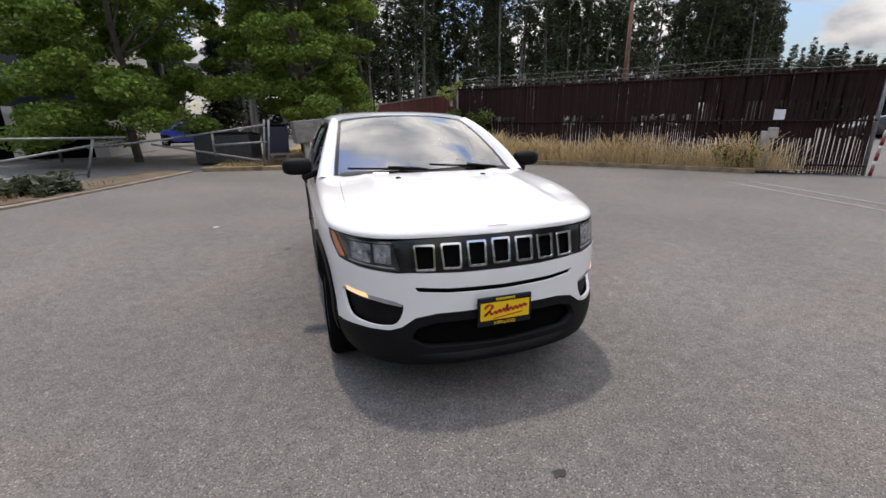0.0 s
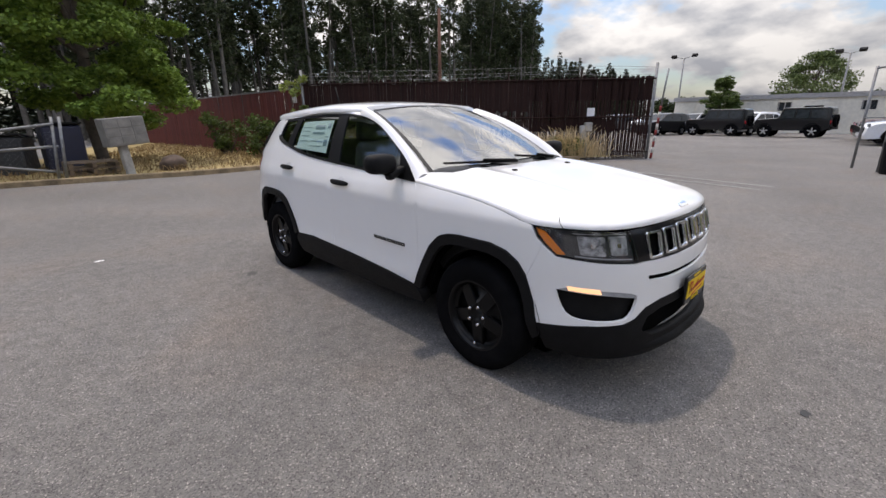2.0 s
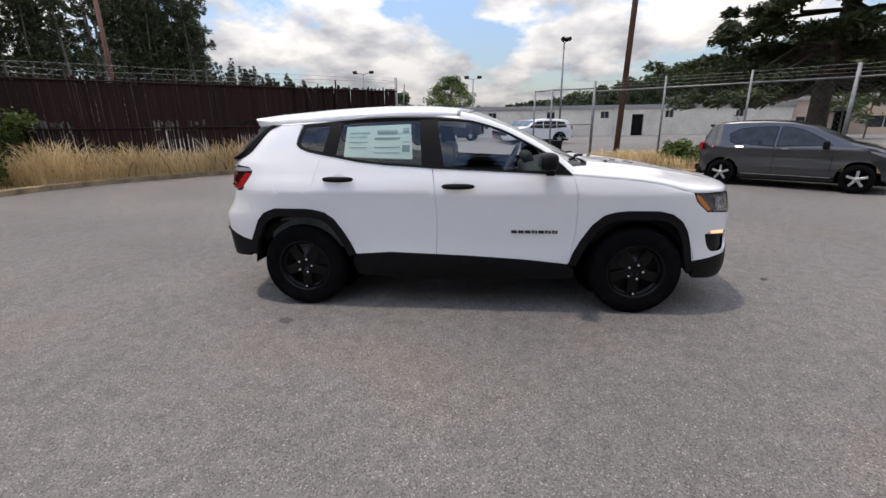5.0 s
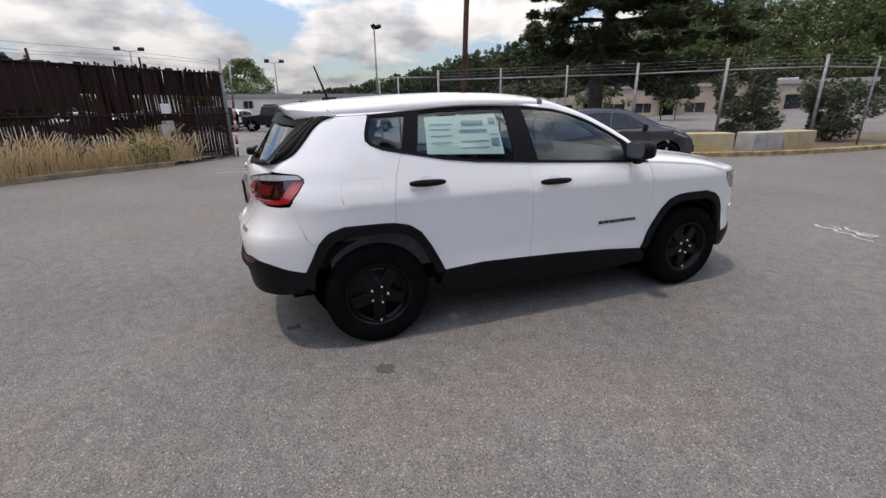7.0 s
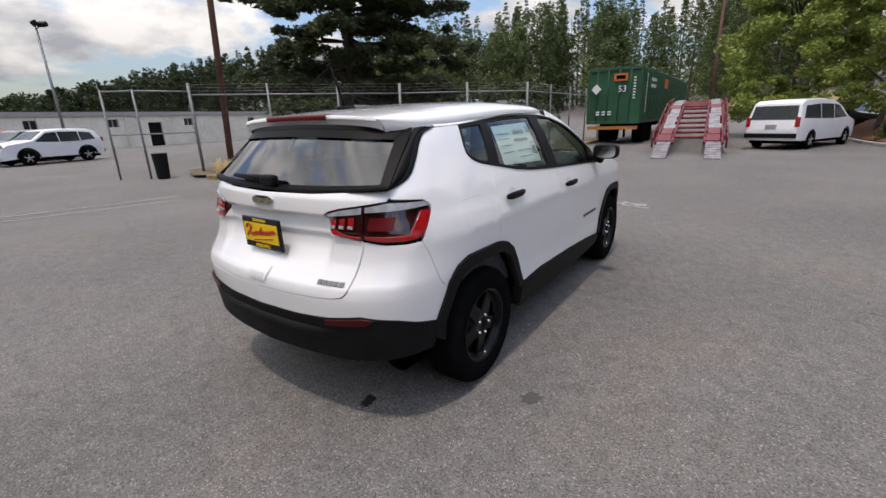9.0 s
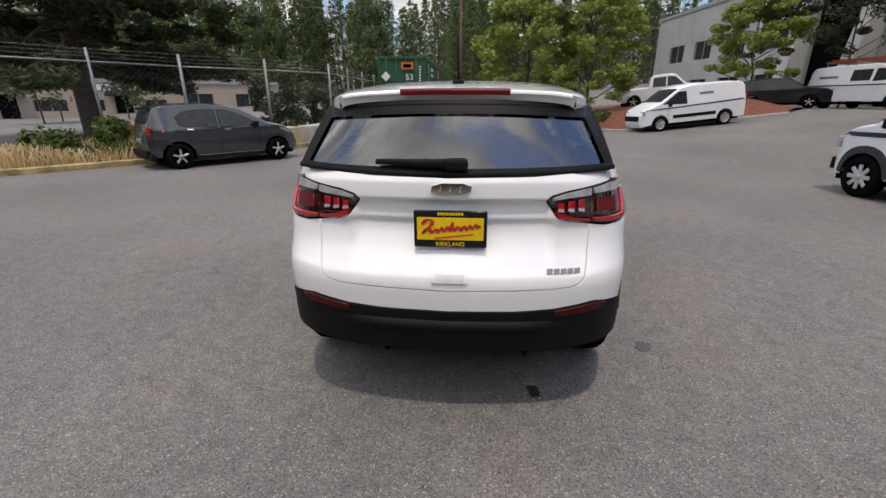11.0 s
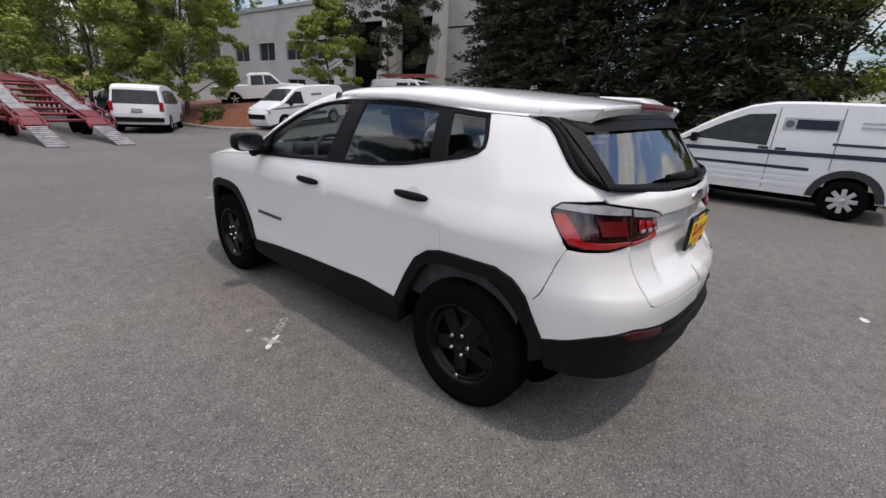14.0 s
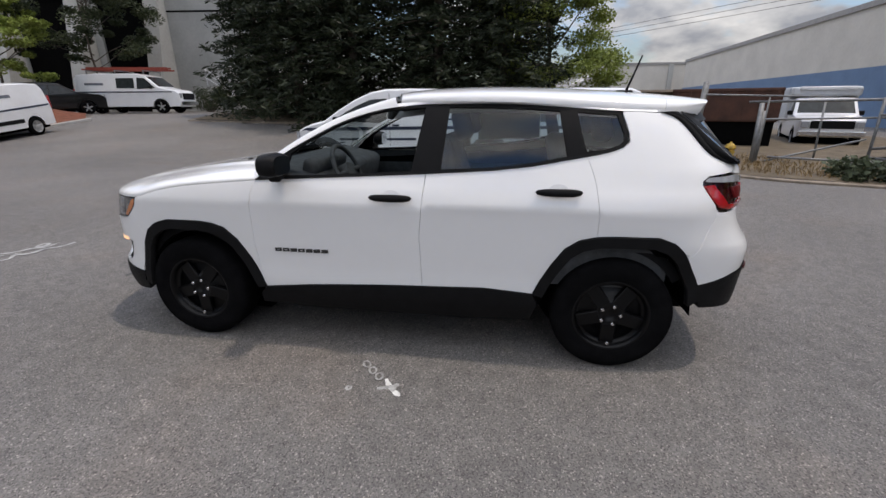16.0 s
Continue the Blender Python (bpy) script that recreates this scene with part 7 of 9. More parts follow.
for k in range(4):
    part("pier", tube((-6 + k * 15, -66, 0), (-6 + k * 15, -66, 6.5), 0.8, n=16), CONCRETE, ov)

# ---- fences ----
CHAIN = bpy.data.materials.new("chain_link_mesh")
CHAIN.use_nodes = True
cn, cl = CHAIN.node_tree.nodes, CHAIN.node_tree.links
cb = cn["Principled BSDF"]
cb.inputs["Base Color"].default_value, cb.inputs["Metallic"].default_value, cb.inputs["Roughness"].default_value = (0.28, 0.29, 0.30, 1), 0.5, 0.5
SLATBROWN = mat("brown_privacy_slat", (0.014, 0.006, 0.0052), 0.8, var=0.35, scale=3, rand=0.6, color2=(0.032, 0.0135, 0.011), spec=0.2)
REDBOARD = mat("dark_red_fence_board", (0.085, 0.014, 0.012), 0.75, var=0.25, scale=2, rand=0.5, color2=(0.15, 0.028, 0.022))


def wires(t, a, b, zs, drift=0.0, seed=0):
    rnd = random.Random(seed)
    for z in zs:
        pts = [Vector(a).lerp(Vector(b), k / 8) + Vector((rnd.uniform(-drift, drift), rnd.uniform(-drift, drift), z + rnd.uniform(-drift, drift))) for k in range(9)]
        bm = bmesh.new()
        for p, q in zip(pts, pts[1:]):
            add_tube(bm, p, q, 0.0045, n=4, cap=False)
        tagged(part("barbed_wire", bm, STEEL, t), kind="stuff")


def link_sheet(t, a, b, z0, z1, pitch=0.15):
    """Woven wire between two posts: two sets of slanting strands, as fine strips."""
    a, b = Vector(a), Vector(b)
    d = b - a
    L, h = d.length, z1 - z0
    u = d.normalized()
    vs, fs = [], []
    w = 0.0012
    n = int((L + h) / pitch)
    for sgn in (1, -1):
        for k in range(n):
            s0 = k * pitch - h
            lo, hi = max(0, -s0), min(h, L - s0)
            if hi <= lo:
                continue
            p = [(s0 + lo, lo), (s0 + hi, hi)]
            if sgn < 0:
                p = [(L - s, z) for s, z in p]
            i = len(vs)
            for s, z in p:
                for o in (-w, w):
                    q = a + u * (s + o)
                    vs.append((q.x, q.y, z0 + z))
            fs.append((i, i + 1, i + 3, i + 2))
    tagged(part("link_mesh", (vs, fs), CHAIN, t), "", kind="stuff")


def chain_fence(name, label, pts, h, barbed=True, mid=True, r=0.035, mesh=True):
    t = thing(name, label, "fence")
    for k, (p, q) in enumerate(zip(pts, pts[1:])):
        a, b = Vector((*p, gz(*p))), Vector((*q, gz(*q)))
        n = max(1, round((b - a).length / 2.8))
        for i in range(n + (k == len(pts) - 2)):
            c = a.lerp(b, i / n)
            part("post", tube(c, c + Vector((0, 0, h + (0.35 if barbed else 0.05))), r * (1.4 if i == 0 else 1)), STEEL, t)
        part("top_rail", tube(a + Vector((0, 0, h)), b + Vector((0, 0, h)), 0.025), STEEL, t)
        if mid:
            part("mid_rail", tube(a + Vector((0, 0, h * 0.52)), b + Vector((0, 0, h * 0.52)), 0.02), STEEL, t)
        if mesh:
            link_sheet(t, a, b, gz(*p) + 0.05, gz(*p) + h)
        if barbed:
            wires(t, a, b, (h + 0.12, h + 0.22, h + 0.32), 0.02, k)
    return t


chain_fence("chain_link_fence", "tall chain-link fence with barbed wire on top", [(-12.9, 4.0), (-9.2, 9.95), (-7.35, 11.8), (-5.8, 13.95), (-5.75, 24)], 2.5, mid=False)
gate = chain_fence("yard_gate", "steel chain-link yard gate standing open on wheels", [(-14.1, 2.0), (-13.3, 2.55), (-12.9, 4.0)], 2.6, barbed=False, r=0.024)
part("waste_bin", lathe([(0.0, 0.16), (0.05, 0.18), (0.74, 0.21), (0.78, 0.22), (0.80, 0.0)], 16, "z"), PLASTIC, None).matrix_world = pose(-12.9, 2.75, 0.0)
tagged(bpy.data.objects["waste_bin"], "black round waste bin by the yard gate", "bin")

# slatted brown fence along the dry grass
P0, P1 = Vector((-5.3, -12.8)), Vector((-13.6, -3.45))
bf = thing("slat_fence", "tall chain-link fence filled with dark brown slats, some broken low down", "fence")
d = (P1 - P0).normalized()
L = (P1 - P0).length
rnd = random.Random(4)
ang = math.degrees(math.atan2(d.y, d.x))


def slat_mesh(h, w=0.0575):
    bm = bmesh.new()
    add_box(bm, (w, 0.012, h), Matrix.Translation((0, 0, h / 2)))
    me = bpy.data.meshes.new("slat")
    bm.to_mesh(me)
    bm.free()
    me.materials.append(SLATBROWN)
    return me


SL = {h: slat_mesh(h) for h in (2.62, 2.70, 2.78, 1.35, 1.50, 0.40, 0.52, 0.70, 0.78, 1.08)}
SLIM = {h: slat_mesh(h, 0.046) for h in SL}
pitch = 0.059
for k in range(int(L / pitch)):
    s = k * pitch + 0.03
    p = P0 + d * s
    broken = noise.noise((s * 0.45, 3.1, 0)) > -0.12 and s > 1.5
    tilt = rnd.gauss(0, 0.12)
    gappy = s > 0.66 * L
    if gappy:
        o = new("slat", SLIM[rnd.choice((2.62, 2.70, 2.78))])
        o.parent = bf
        o.matrix_world = pose(p.x, p.y, rnd.uniform(-0.10, 0.10), 0, rnd.gauss(0, 0.7), ang)
        patches = [(rnd.choice((0.70, 0.78)), 2.0)] 
        if s < 0.90 * L:
            patches.append((rnd.choice((0.40, 0.52)), rnd.uniform(0.94, 1.0)))
        if s < 0.80 * L and noise.noise((s * 1.3, 5.5, 0)) > -0.1:
            patches.append((0.52, rnd.uniform(1.46, 1.54)))
        for h, zz in patches:
            o = new("slat", SL[h])
            o.parent = bf
            o.matrix_world = pose(p.x - d.y * 0.02, p.y + d.x * 0.02, zz, 0, rnd.gauss(0, 0.6), ang)
    elif broken:
        hh = rnd.choice((1.08, 1.08, 1.35))
        o = new("slat", SL[hh])
        o.parent = bf
        o.matrix_world = pose(p.x, p.y, 2.72 - hh + rnd.uniform(-0.04, 0.05), 0, tilt, ang)
        o = new("slat", SLIM[rnd.choice((1.35, 1.50, 1.50))])
        o.parent = bf
        o.matrix_world = pose(p.x, p.y, rnd.uniform(-0.02, 0.05), 0, rnd.gauss(0, 0.5), ang)
    else:
        o = new("slat", SL[rnd.choice((2.62, 2.70, 2.78))])
        o.parent = bf
        o.matrix_world = pose(p.x, p.y, 0.04, 0, tilt, ang)
for k in range(6):
    p = P0 + d * (L * k / 5)
    part("post", tube((p.x, p.y, 0), (p.x, p.y, 3.2 if k in (0, 5) else 3.0), 0.05 if k in (0, 5) else 0.028), STEEL if k in (0, 5) else SLATBROWN, bf)
for z in (2.70, 1.45, 0.25):
    part("rail", tube((P0.x - d.y * -0.04, P0.y + d.x * -0.04, z), (P1.x - d.y * -0.04, P1.y + d.x * -0.04, z), 0.022), SLATBROWN, bf)
wires(bf, (P0.x, P0.y, 0), (P1.x, P1.y, 0), (2.85, 2.97, 3.10), 0.05, 7)
bm = bmesh.new()
for k in range(120):
    a0, a1 = k * 0.6, (k + 1) * 0.6
    q = lambda a, i: Vector((P0.x, P0.y, 2.95)) + Vector((d.x, d.y, 0)) * (0.2 + L * 0.96 * i / 120) + Vector((-d.y * math.cos(a), d.x * math.cos(a), math.sin(a))) * 0.14
    add_tube(bm, q(a0, k), q(a1, k + 1), 0.003, n=3, cap=False)
part("wire_coil", bm, STEEL, bf)
part("notice", box((0.26, 0.02, 0.28), pose(P0.x + d.x * (L - 2.1) - d.y * -0.06, P0.y + d.y * (L - 2.1) + d.x * -0.06, 1.62, 0, 0, ang), 0.004), WHITE2, bf, "small white notice")
gp = thing("boom_post", "red and white banded gate post beside the slat fence", "post")
REDBAND = mat("red_band", (0.20, 0.022, 0.020), 0.7, var=0.4, scale=12)
WHITEBAND = mat("worn_white_band", (0.48, 0.46, 0.43), 0.7, var=0.3, scale=12)
boom = lambda z: (-13.70 - 0.05 * z, -3.34 + 0.06 * z, z)
for k in range(9):
    part("band", tube(boom(k * 0.2), boom(k * 0.2 + 0.2), 0.042, n=10), WHITEBAND if k % 2 else REDBAND, gp)
part("post_top", tube(boom(1.8), boom(3.0), 0.03, n=10), STEEL, gp)

# red board fence running away south
Q1 = Vector((-3.6, -38))
rf = thing("red_fence", "dark red slatted fence running away behind the grass", "fence")
d2 = (Q1 - P0).normalized()
L2 = (Q1 - P0).length
bm = bmesh.new()
add_box(bm, (0.145, 0.02, 2.5), Matrix.Translation((0, 0, 1.25)), 0.006)
RB = bpy.data.meshes.new("board")
bm.to_mesh(RB)
bm.free()
RB.materials.append(REDBOARD)
ang2 = math.degrees(math.atan2(d2.y, d2.x))
for k in range(int(L2 / 0.15)):
    o = new("board", RB)
    o.parent = rf
    p = P0 + d2 * (k * 0.15 + 0.1)
    o.matrix_world = pose(p.x, p.y, 0.08, rnd.gauss(0, 0.3), rnd.gauss(0, 0.3), ang2)
part("cap_rail", box((L2, 0.05, 0.06), pose((P0.x + Q1.x) / 2, (P0.y + Q1.y) / 2, 2.60, 0, 0, ang2)), STEEL, rf)
for zz, s in ((2.25, 0.5), (1.15, 3.5)):
    p = P0 + d2 * s
    part("tag", box((0.22, 0.03, 0.30), pose(p.x + 0.05, p.y, zz, 0, 0, ang2)), WHITE2, rf)

# bollard, mailbox, rock
bo = thing("card_reader", "pale concrete post with a small card reader box", "post")
part("post", box((0.22, 0.22, 1.15), pose(-11.9, -5.05, 0.60, 3, -2, 40), 0.03, 2), CONCRETE, bo)
part("reader_box", box((0.28, 0.24, 0.30), pose(-12.0, -4.95, 1.12, 0, 0, 40), 0.03, 2), CONCRETE, bo)
mb = thing("mailbox_cluster", "grey cluster mailbox on a concrete post with small doors", "mailbox")
MBM = pose(0.42, -11.75, 0, 0, 5, 12)
part("pedestal", box((0.2, 0.2, 1.0), MBM @ Matrix.Translation((0.12, 0, 0.5)), 0.02), CONCRETE, mb)
MAILGREY = mat("weathered_grey_enamel", (0.20, 0.19, 0.175), 0.6, var=0.25, scale=5)
part("cabinet", box((0.98, 0.46, 0.72), MBM @ Matrix.Translation((0, 0, 1.24)), 0.02, 2), MAILGREY, mb)
for i in range(3):
    for j in range(3):
        part("mail_door", box((0.29, 0.012, 0.19), MBM @ Matrix.Translation((-0.31 + i * 0.31, 0.236, 1.02 + j * 0.215)), 0.004), MAILGREY, mb)
bm = bmesh.new()
bmesh.ops.create_icosphere(bm, subdivisions=3, radius=0.3)
for v in bm.verts:
    v.co = Vector((v.co.x * 1.2, v.co.y * 0.9, v.co.z * 0.85)) * (1 + 0.22 * noise.noise(v.co * 4))
o = part("boulder", bm, mat("brown_rock", (0.10, 0.07, 0.055), 0.9, var=0.4, scale=6, bump=0.5, bscale=30), smooth=True)
o.matrix_world = pose(-0.55, -12.0, 0.28)
tagged(o, "brown boulder on the dry grass", "rock")

# bent gate frames and clutter by the south drive
def pipes(name, label, segs, r=0.03, category="gate", mesh=()):
    t = thing(name, label, category)
    for a, b in segs:
        part("pipe", tube(a, b, r), STEEL, t)
    for a, b, z0, z1 in mesh:
        link_sheet(t, a, b, z0, z1, 0.13)
    return t


pipes("swing_gate", "bent galvanised pipe gate leaning at the south drive", [((1.9, -11.9, 0.1), (1.75, -12.0, 1.62)), ((2.05, -11.95, 0.1), (1.9, -12.05, 1.62)), ((1.9, -12.0, 1.45), (4.8, -12.9, 1.05)), ((4.8, -12.9, 1.05), (7.6, -13.7, 0.75)), ((1.95, -12.0, 0.25), (5.6, -13.2, 0.85)), ((3.6, -12.5, 1.2), (3.6, -12.5, 0.45)), ((1.9, -12.0, 0.9), (3.6, -12.5, 0.8))], 0.035, mesh=[((1.9, -12.0, 0), (3.6, -12.5, 0), 0.25, 1.3)])
pipes("swing_gate", "bent galvanised pipe gate with a drooping brace", [((6.9, -11.4, 0), (6.6, -11.5, 1.15)), ((9.6, -9.7, 1.18), (5.9, -11.9, 1.12)), ((9.6, -9.7, 0.35), (6.0, -11.9, 1.05)), ((9.6, -9.7, 0.12), (6.9, -11.4, 0.12)), ((9.6, -9.7, 0), (9.6, -9.7, 1.6)), ((9.6, -9.7, 1.55), (12.5, -8.0, 1.5))], 0.035)
pipes("east_gate", "leaning steel gate posts and rails by the dirt strip", [((10.34, -5.70, 0), (10.2, -5.76, 2.02)), ((10.44, -5.78, 0), (10.32, -5.84, 1.95)), ((8.78, -6.60, 0), (8.90, -6.62, 1.48)), ((8.90, -6.72, 0), (8.98, -6.72, 1.30))], 0.058)
pipes("east_gate", "fallen steel pipe gate rails beyond the dirt strip", [((10.25, -5.8, 1.70), (13.2, -10.9, 1.64)), ((8.92, -6.66, 1.10), (10.2, -10.6, 1.10)), ((8.8, -6.7, 0.06), (9.7, -9.6, 0.58)), ((8.9, -7.0, 0.20), (8.7, -9.6, 0.10)), ((9.5, -8.4, 0), (9.6, -8.4, 1.5)), ((11.6, -8.1, 0), (11.6, -8.1, 1.7))], 0.026)
hy = thing("fire_hydrant", "yellow fire hydrant standing on the dry grass strip", "hydrant", at=pose(9.6, -6.42, gz(9.6, -6.42)))
HYD = mat("worn_yellow_paint", (0.46, 0.30, 0.05), 0.6, var=0.35, scale=14, bump=0.2, bscale=60)
part("barrel", lathe([(-0.05, 0.15), (0.03, 0.15), (0.04, 0.10), (0.30, 0.095), (0.31, 0.125), (0.345, 0.125)], 18, "z"), HYD, hy, smooth=True)
part("bonnet", lathe([(0.345, 0.13), (0.37, 0.128), (0.42, 0.105), (0.455, 0.06), (0.46, 0.028), (0.50, 0.026), (0.502, 0.001)], 18, "z"), HYD, hy, smooth=True)
for q in ((0.17, 0, 0), (-0.17, 0, 0), (0, 0.16, 0)):
    part("nozzle_cap", tube((q[0] * 0.5, q[1] * 0.5, 0.25), (q[0], q[1], 0.25), 0.052, n=10), HYD, hy)
bc = thing("rusty_container", "rusty brown open skip behind the east gate", "container")
SM = pose(15.02, -8.3, 0, 0, 0, 67)
for yy in (-1.1, 1.1):
    part("side", box((3.2, 0.08, 1.0), SM @ Matrix.Translation((0, yy, 1.38))), BROWN, bc)
    part("rail_cap", box((3.3, 0.16, 0.10), SM @ Matrix.Translation((0, yy, 1.90)), 0.01), BROWN, bc)
    for k in range(8):
        part("stake", box((0.09, 0.07, 0.98), SM @ Matrix.Translation((-1.5 + k * 0.43, yy * 1.05, 1.38))), BROWN, bc)
for xx in (-1.6, 1.6):
    part("end", box((0.08, 2.2, 1.0), SM @ Matrix.Translation((xx, 0, 1.38))), BROWN, bc)
    for k in range(3):
        part("stake", box((0.08, 0.10, 1.06), SM @ Matrix.Translation((xx * 1.02, -0.95 + k * 0.3, 1.40))), BROWN, bc)
part("bed", box((3.2, 2.2, 0.10), SM @ Matrix.Translation((0, 0, 0.90))), BROWN, bc)
# solid near-black block added for the darkness beneath the bed
part("under_bed_shade", box((3.1, 2.1, 0.80), SM @ Matrix.Translation((0, 0, 0.46))), DARK, bc)
pl = thing("pallet_stack", "stack of worn wooden pallets by the mailbox", "pallets")
PALLET = mat("worn_pallet_wood", (0.16, 0.12, 0.085), 0.9, var=0.35, scale=6)
for k in range(3):
    for j in range(5):
        part("board", box((1.15, 0.10, 0.022), pose(1.3, -13.1 + j * 0.24, 0.14 + k * 0.15, 0, 0, 4)), PALLET, pl)
    for j in range(3):
        part("bearer", box((0.09, 1.1, 0.10), pose(0.8 + j * 0.5, -12.6, 0.07 + k * 0.15, 0, 0, 4)), PALLET, pl)
db = thing("skip_bin", "dark steel waste skip behind the gate", "bin")
part("shell", box((2.0, 1.3, 1.05), pose(3.4, -14.6, 0.58, 0, 0, -14), 0.04), mat("dark_skip_paint", (0.02, 0.022, 0.025), 0.6, var=0.3), db)
part("lid", box((2.05, 1.35, 0.06), pose(3.4, -14.6, 1.14, 4, 0, -14), 0.02), PLASTIC, db)
db2 = thing("skip_bin", "black plastic waste bin beside the pallets", "bin")
part("shell", box((0.9, 0.9, 1.35), pose(1.7, -14.2, 0.72, 0, 0, 6), 0.05), mat("navy_bin", (0.01, 0.012, 0.03), 0.5), db2)
part("lid", box((0.95, 0.95, 0.06), pose(1.7, -14.2, 1.42, 5, 0, 6), 0.02), PLASTIC, db2)

# concrete blocks by the north-west fence
BLOCKP = mat("stained_yellow_block", (0.36, 0.27, 0.10), 0.9, var=0.5, scale=3, bump=0.3, bscale=40, color2=(0.42, 0.36, 0.27))
for a, b, mm, lb in (((-6.55, 9.1), (-5.75, 10.75), BLOCKP, "stained yellow concrete block at the kerb"), ((-5.55, 11.15), (-5.45, 12.25), CONCRETE, "grey concrete block at the kerb"), ((-5.45, 12.3), (-5.4, 13.6), BLOCKP, "stained yellow concrete block at the kerb")):
    a, b = Vector(a), Vector(b)
    o = part("concrete_block", box(((b - a).length, 0.62, 0.62), Matrix(), 0.03, 2), mm)
    o.matrix_world = pose((a.x + b.x) / 2 - 0.3, (a.y + b.y) / 2, 0.36, 0, 0, math.degrees(math.atan2(b.y - a.y, b.x - a.x)))
    tagged(o, lb, "block", "concrete blocks at the kerb")

# poles
def light_pole(x, y, h, heads, label):
    t = thing("light_pole", label, "lamp post", "lot light poles")
    part("pole", tube((x, y, 0), (x, y, h), 0.09, 0.06, 10), STEEL, t)
    for dx, dy in heads:
        part("arm", tube((x, y, h - 0.05), (x + dx, y + dy, h + 0.12), 0.03), STEEL, t)
        part("lamp_head", box((0.5, 0.32, 0.24), pose(x + dx * 1.2, y + dy * 1.2, h + 0.18, 30, 0, math.degrees(math.atan2(dy, dx))), 0.03), PLASTIC, t)


light_pole(-33.4, 6.0, 7.4, ((0.25, 0.2), (0.3, -0.1)), "tall steel floodlight pole in the lot")
light_pole(-47.4, -14.1, 7.0, ((0, 0.8), (0, -0.8)), "twin-head floodlight pole beyond the lot")
light_pole(-48.2, -1.6, 6.25, ((0, 0.6), (0, -0.6)), "twin-head floodlight pole beyond the warehouse")
POLEW = mat("brown_pole_wood", (0.11, 0.05, 0.032), 0.85, var=0.3, scale=3)
o = part("utility_pole", tube((-12.75, 4.9, 0), (-12.35, 5.15, 11.5), 0.105, 0.085, 12), POLEW, smooth=True)
tagged(o, "leaning red-brown wooden utility pole", "pole")
o = part("utility_pole", tube((-2.2, 52, 0.5), (-2.2, 52, 13), 0.16, 0.11, 10), POLEW, smooth=True)
tagged(o, "tall wooden utility pole by the far road", "pole")
o = part("utility_pole", tube((-21, -22, 0), (-21, -22, 9.0), 0.15, 0.11, 10), POLEW, smooth=True)
tagged(o, "wooden utility pole behind the slat fence", "pole")
for k in range(3):
    o = part("overhead_line", tube((20, -40, 9.5 + k * 0.5), (95, 4, 10.5 + k * 0.6), 0.02, n=4), PLASTIC)
    tagged(o, "thin black overhead power line", "cable", "overhead lines")

# green container on a trailer
GREEN = mat("green_container_paint", (0.010, 0.070, 0.030), 0.55, var=0.30, scale=1.2)
gc = thing("shipping_container", "green shipping container on a road trailer", "container")
GX0, GX1, GY0, GY1, GZ0, GZ1 = -5.15, -2.65, 19.9, 35.9, 1.02, 3.62
part("shell", box((GX1 - GX0, GY1 - GY0, GZ1 - GZ0), pose((GX0 + GX1) / 2, (GY0 + GY1) / 2, (GZ0 + GZ1) / 2), 0.02), GREEN, gc)
for xx in (GX0 + 0.06, GX1 - 0.06):
    part("corner_post", box((0.14, 0.14, GZ1 - GZ0 + 0.02), pose(xx, GY0 + 0.03, (GZ0 + GZ1) / 2), 0.01), GREEN, gc)
for zz in (GZ0 + 0.06, GZ1 - 0.06):
    part("end_rail", box((GX1 - GX0, 0.12, 0.14), pose((GX0 + GX1) / 2, GY0 + 0.0, zz), 0.01), GREEN, gc)
for k in range(40):
    part("side_rib", box((0.05, 0.16, GZ1 - GZ0 - 0.25), pose(GX1 + 0.012, GY0 + 0.5 + k * 0.39, (GZ0 + GZ1) / 2)), GREEN, gc)
for k in range(4):
    part("lock_rod", tube((GX0 + 0.45 + k * 0.52, GY0 - 0.05, GZ0 + 0.1), (GX0 + 0.45 + k * 0.52, GY0 - 0.05, GZ1 - 0.1), 0.022), GREEN, gc)
part("orange_panel", box((0.62, 0.02, 0.34), pose(GX0 + 1.55, GY0 - 0.09, GZ1 - 0.45)), mat("orange_label", (0.55, 0.14, 0.02), 0.5), gc)
part("orange_bar", box((0.42, 0.02, 0.16), pose(GX0 + 1.55, GY0 - 0.105, GZ1 - 0.45)), DARK, gc)
part("white_diamond", box((0.34, 0.02, 0.34), pose(GX0 + 0.42, GY0 - 0.09, GZ1 - 0.95, 0, 45, 0)), WHITE2, gc)
lettering("53", 0.42, 0.004, WHITE2, pose(GX0 + 1.65, GY0 - 0.10, GZ1 - 1.0, 90), gc, "size_lettering")
bm = bmesh.new()
for k in range(8):
    add_box(bm, (0.10, 0.01, 0.06), pose(GX0 + 2.2, GY0 - 0.08, GZ1 - 0.5 - k * 0.13))
tagged(part("code_bars", bm, WHITE2, gc), kind="stuff")
part("orange_panel", box((0.02, 1.1, 0.5), pose(GX1 + 0.05, GY0 + 6.5, GZ1 - 0.55)), mat("orange_label2", (0.55, 0.14, 0.02), 0.5), gc)
bm = bmesh.new()
for k in range(11):
    add_box(bm, (0.012, 0.10, 0.13), pose(GX1 + 0.045, GY0 + 1.0, GZ1 - 0.35 - k * 0.17))
for k in range(14):
    add_box(bm, (0.012, 0.13, 0.16), pose(GX1 + 0.045, GY0 + 2.1 + (k % 7) * 0.2, GZ1 - 0.5 - (k // 7) * 0.3))
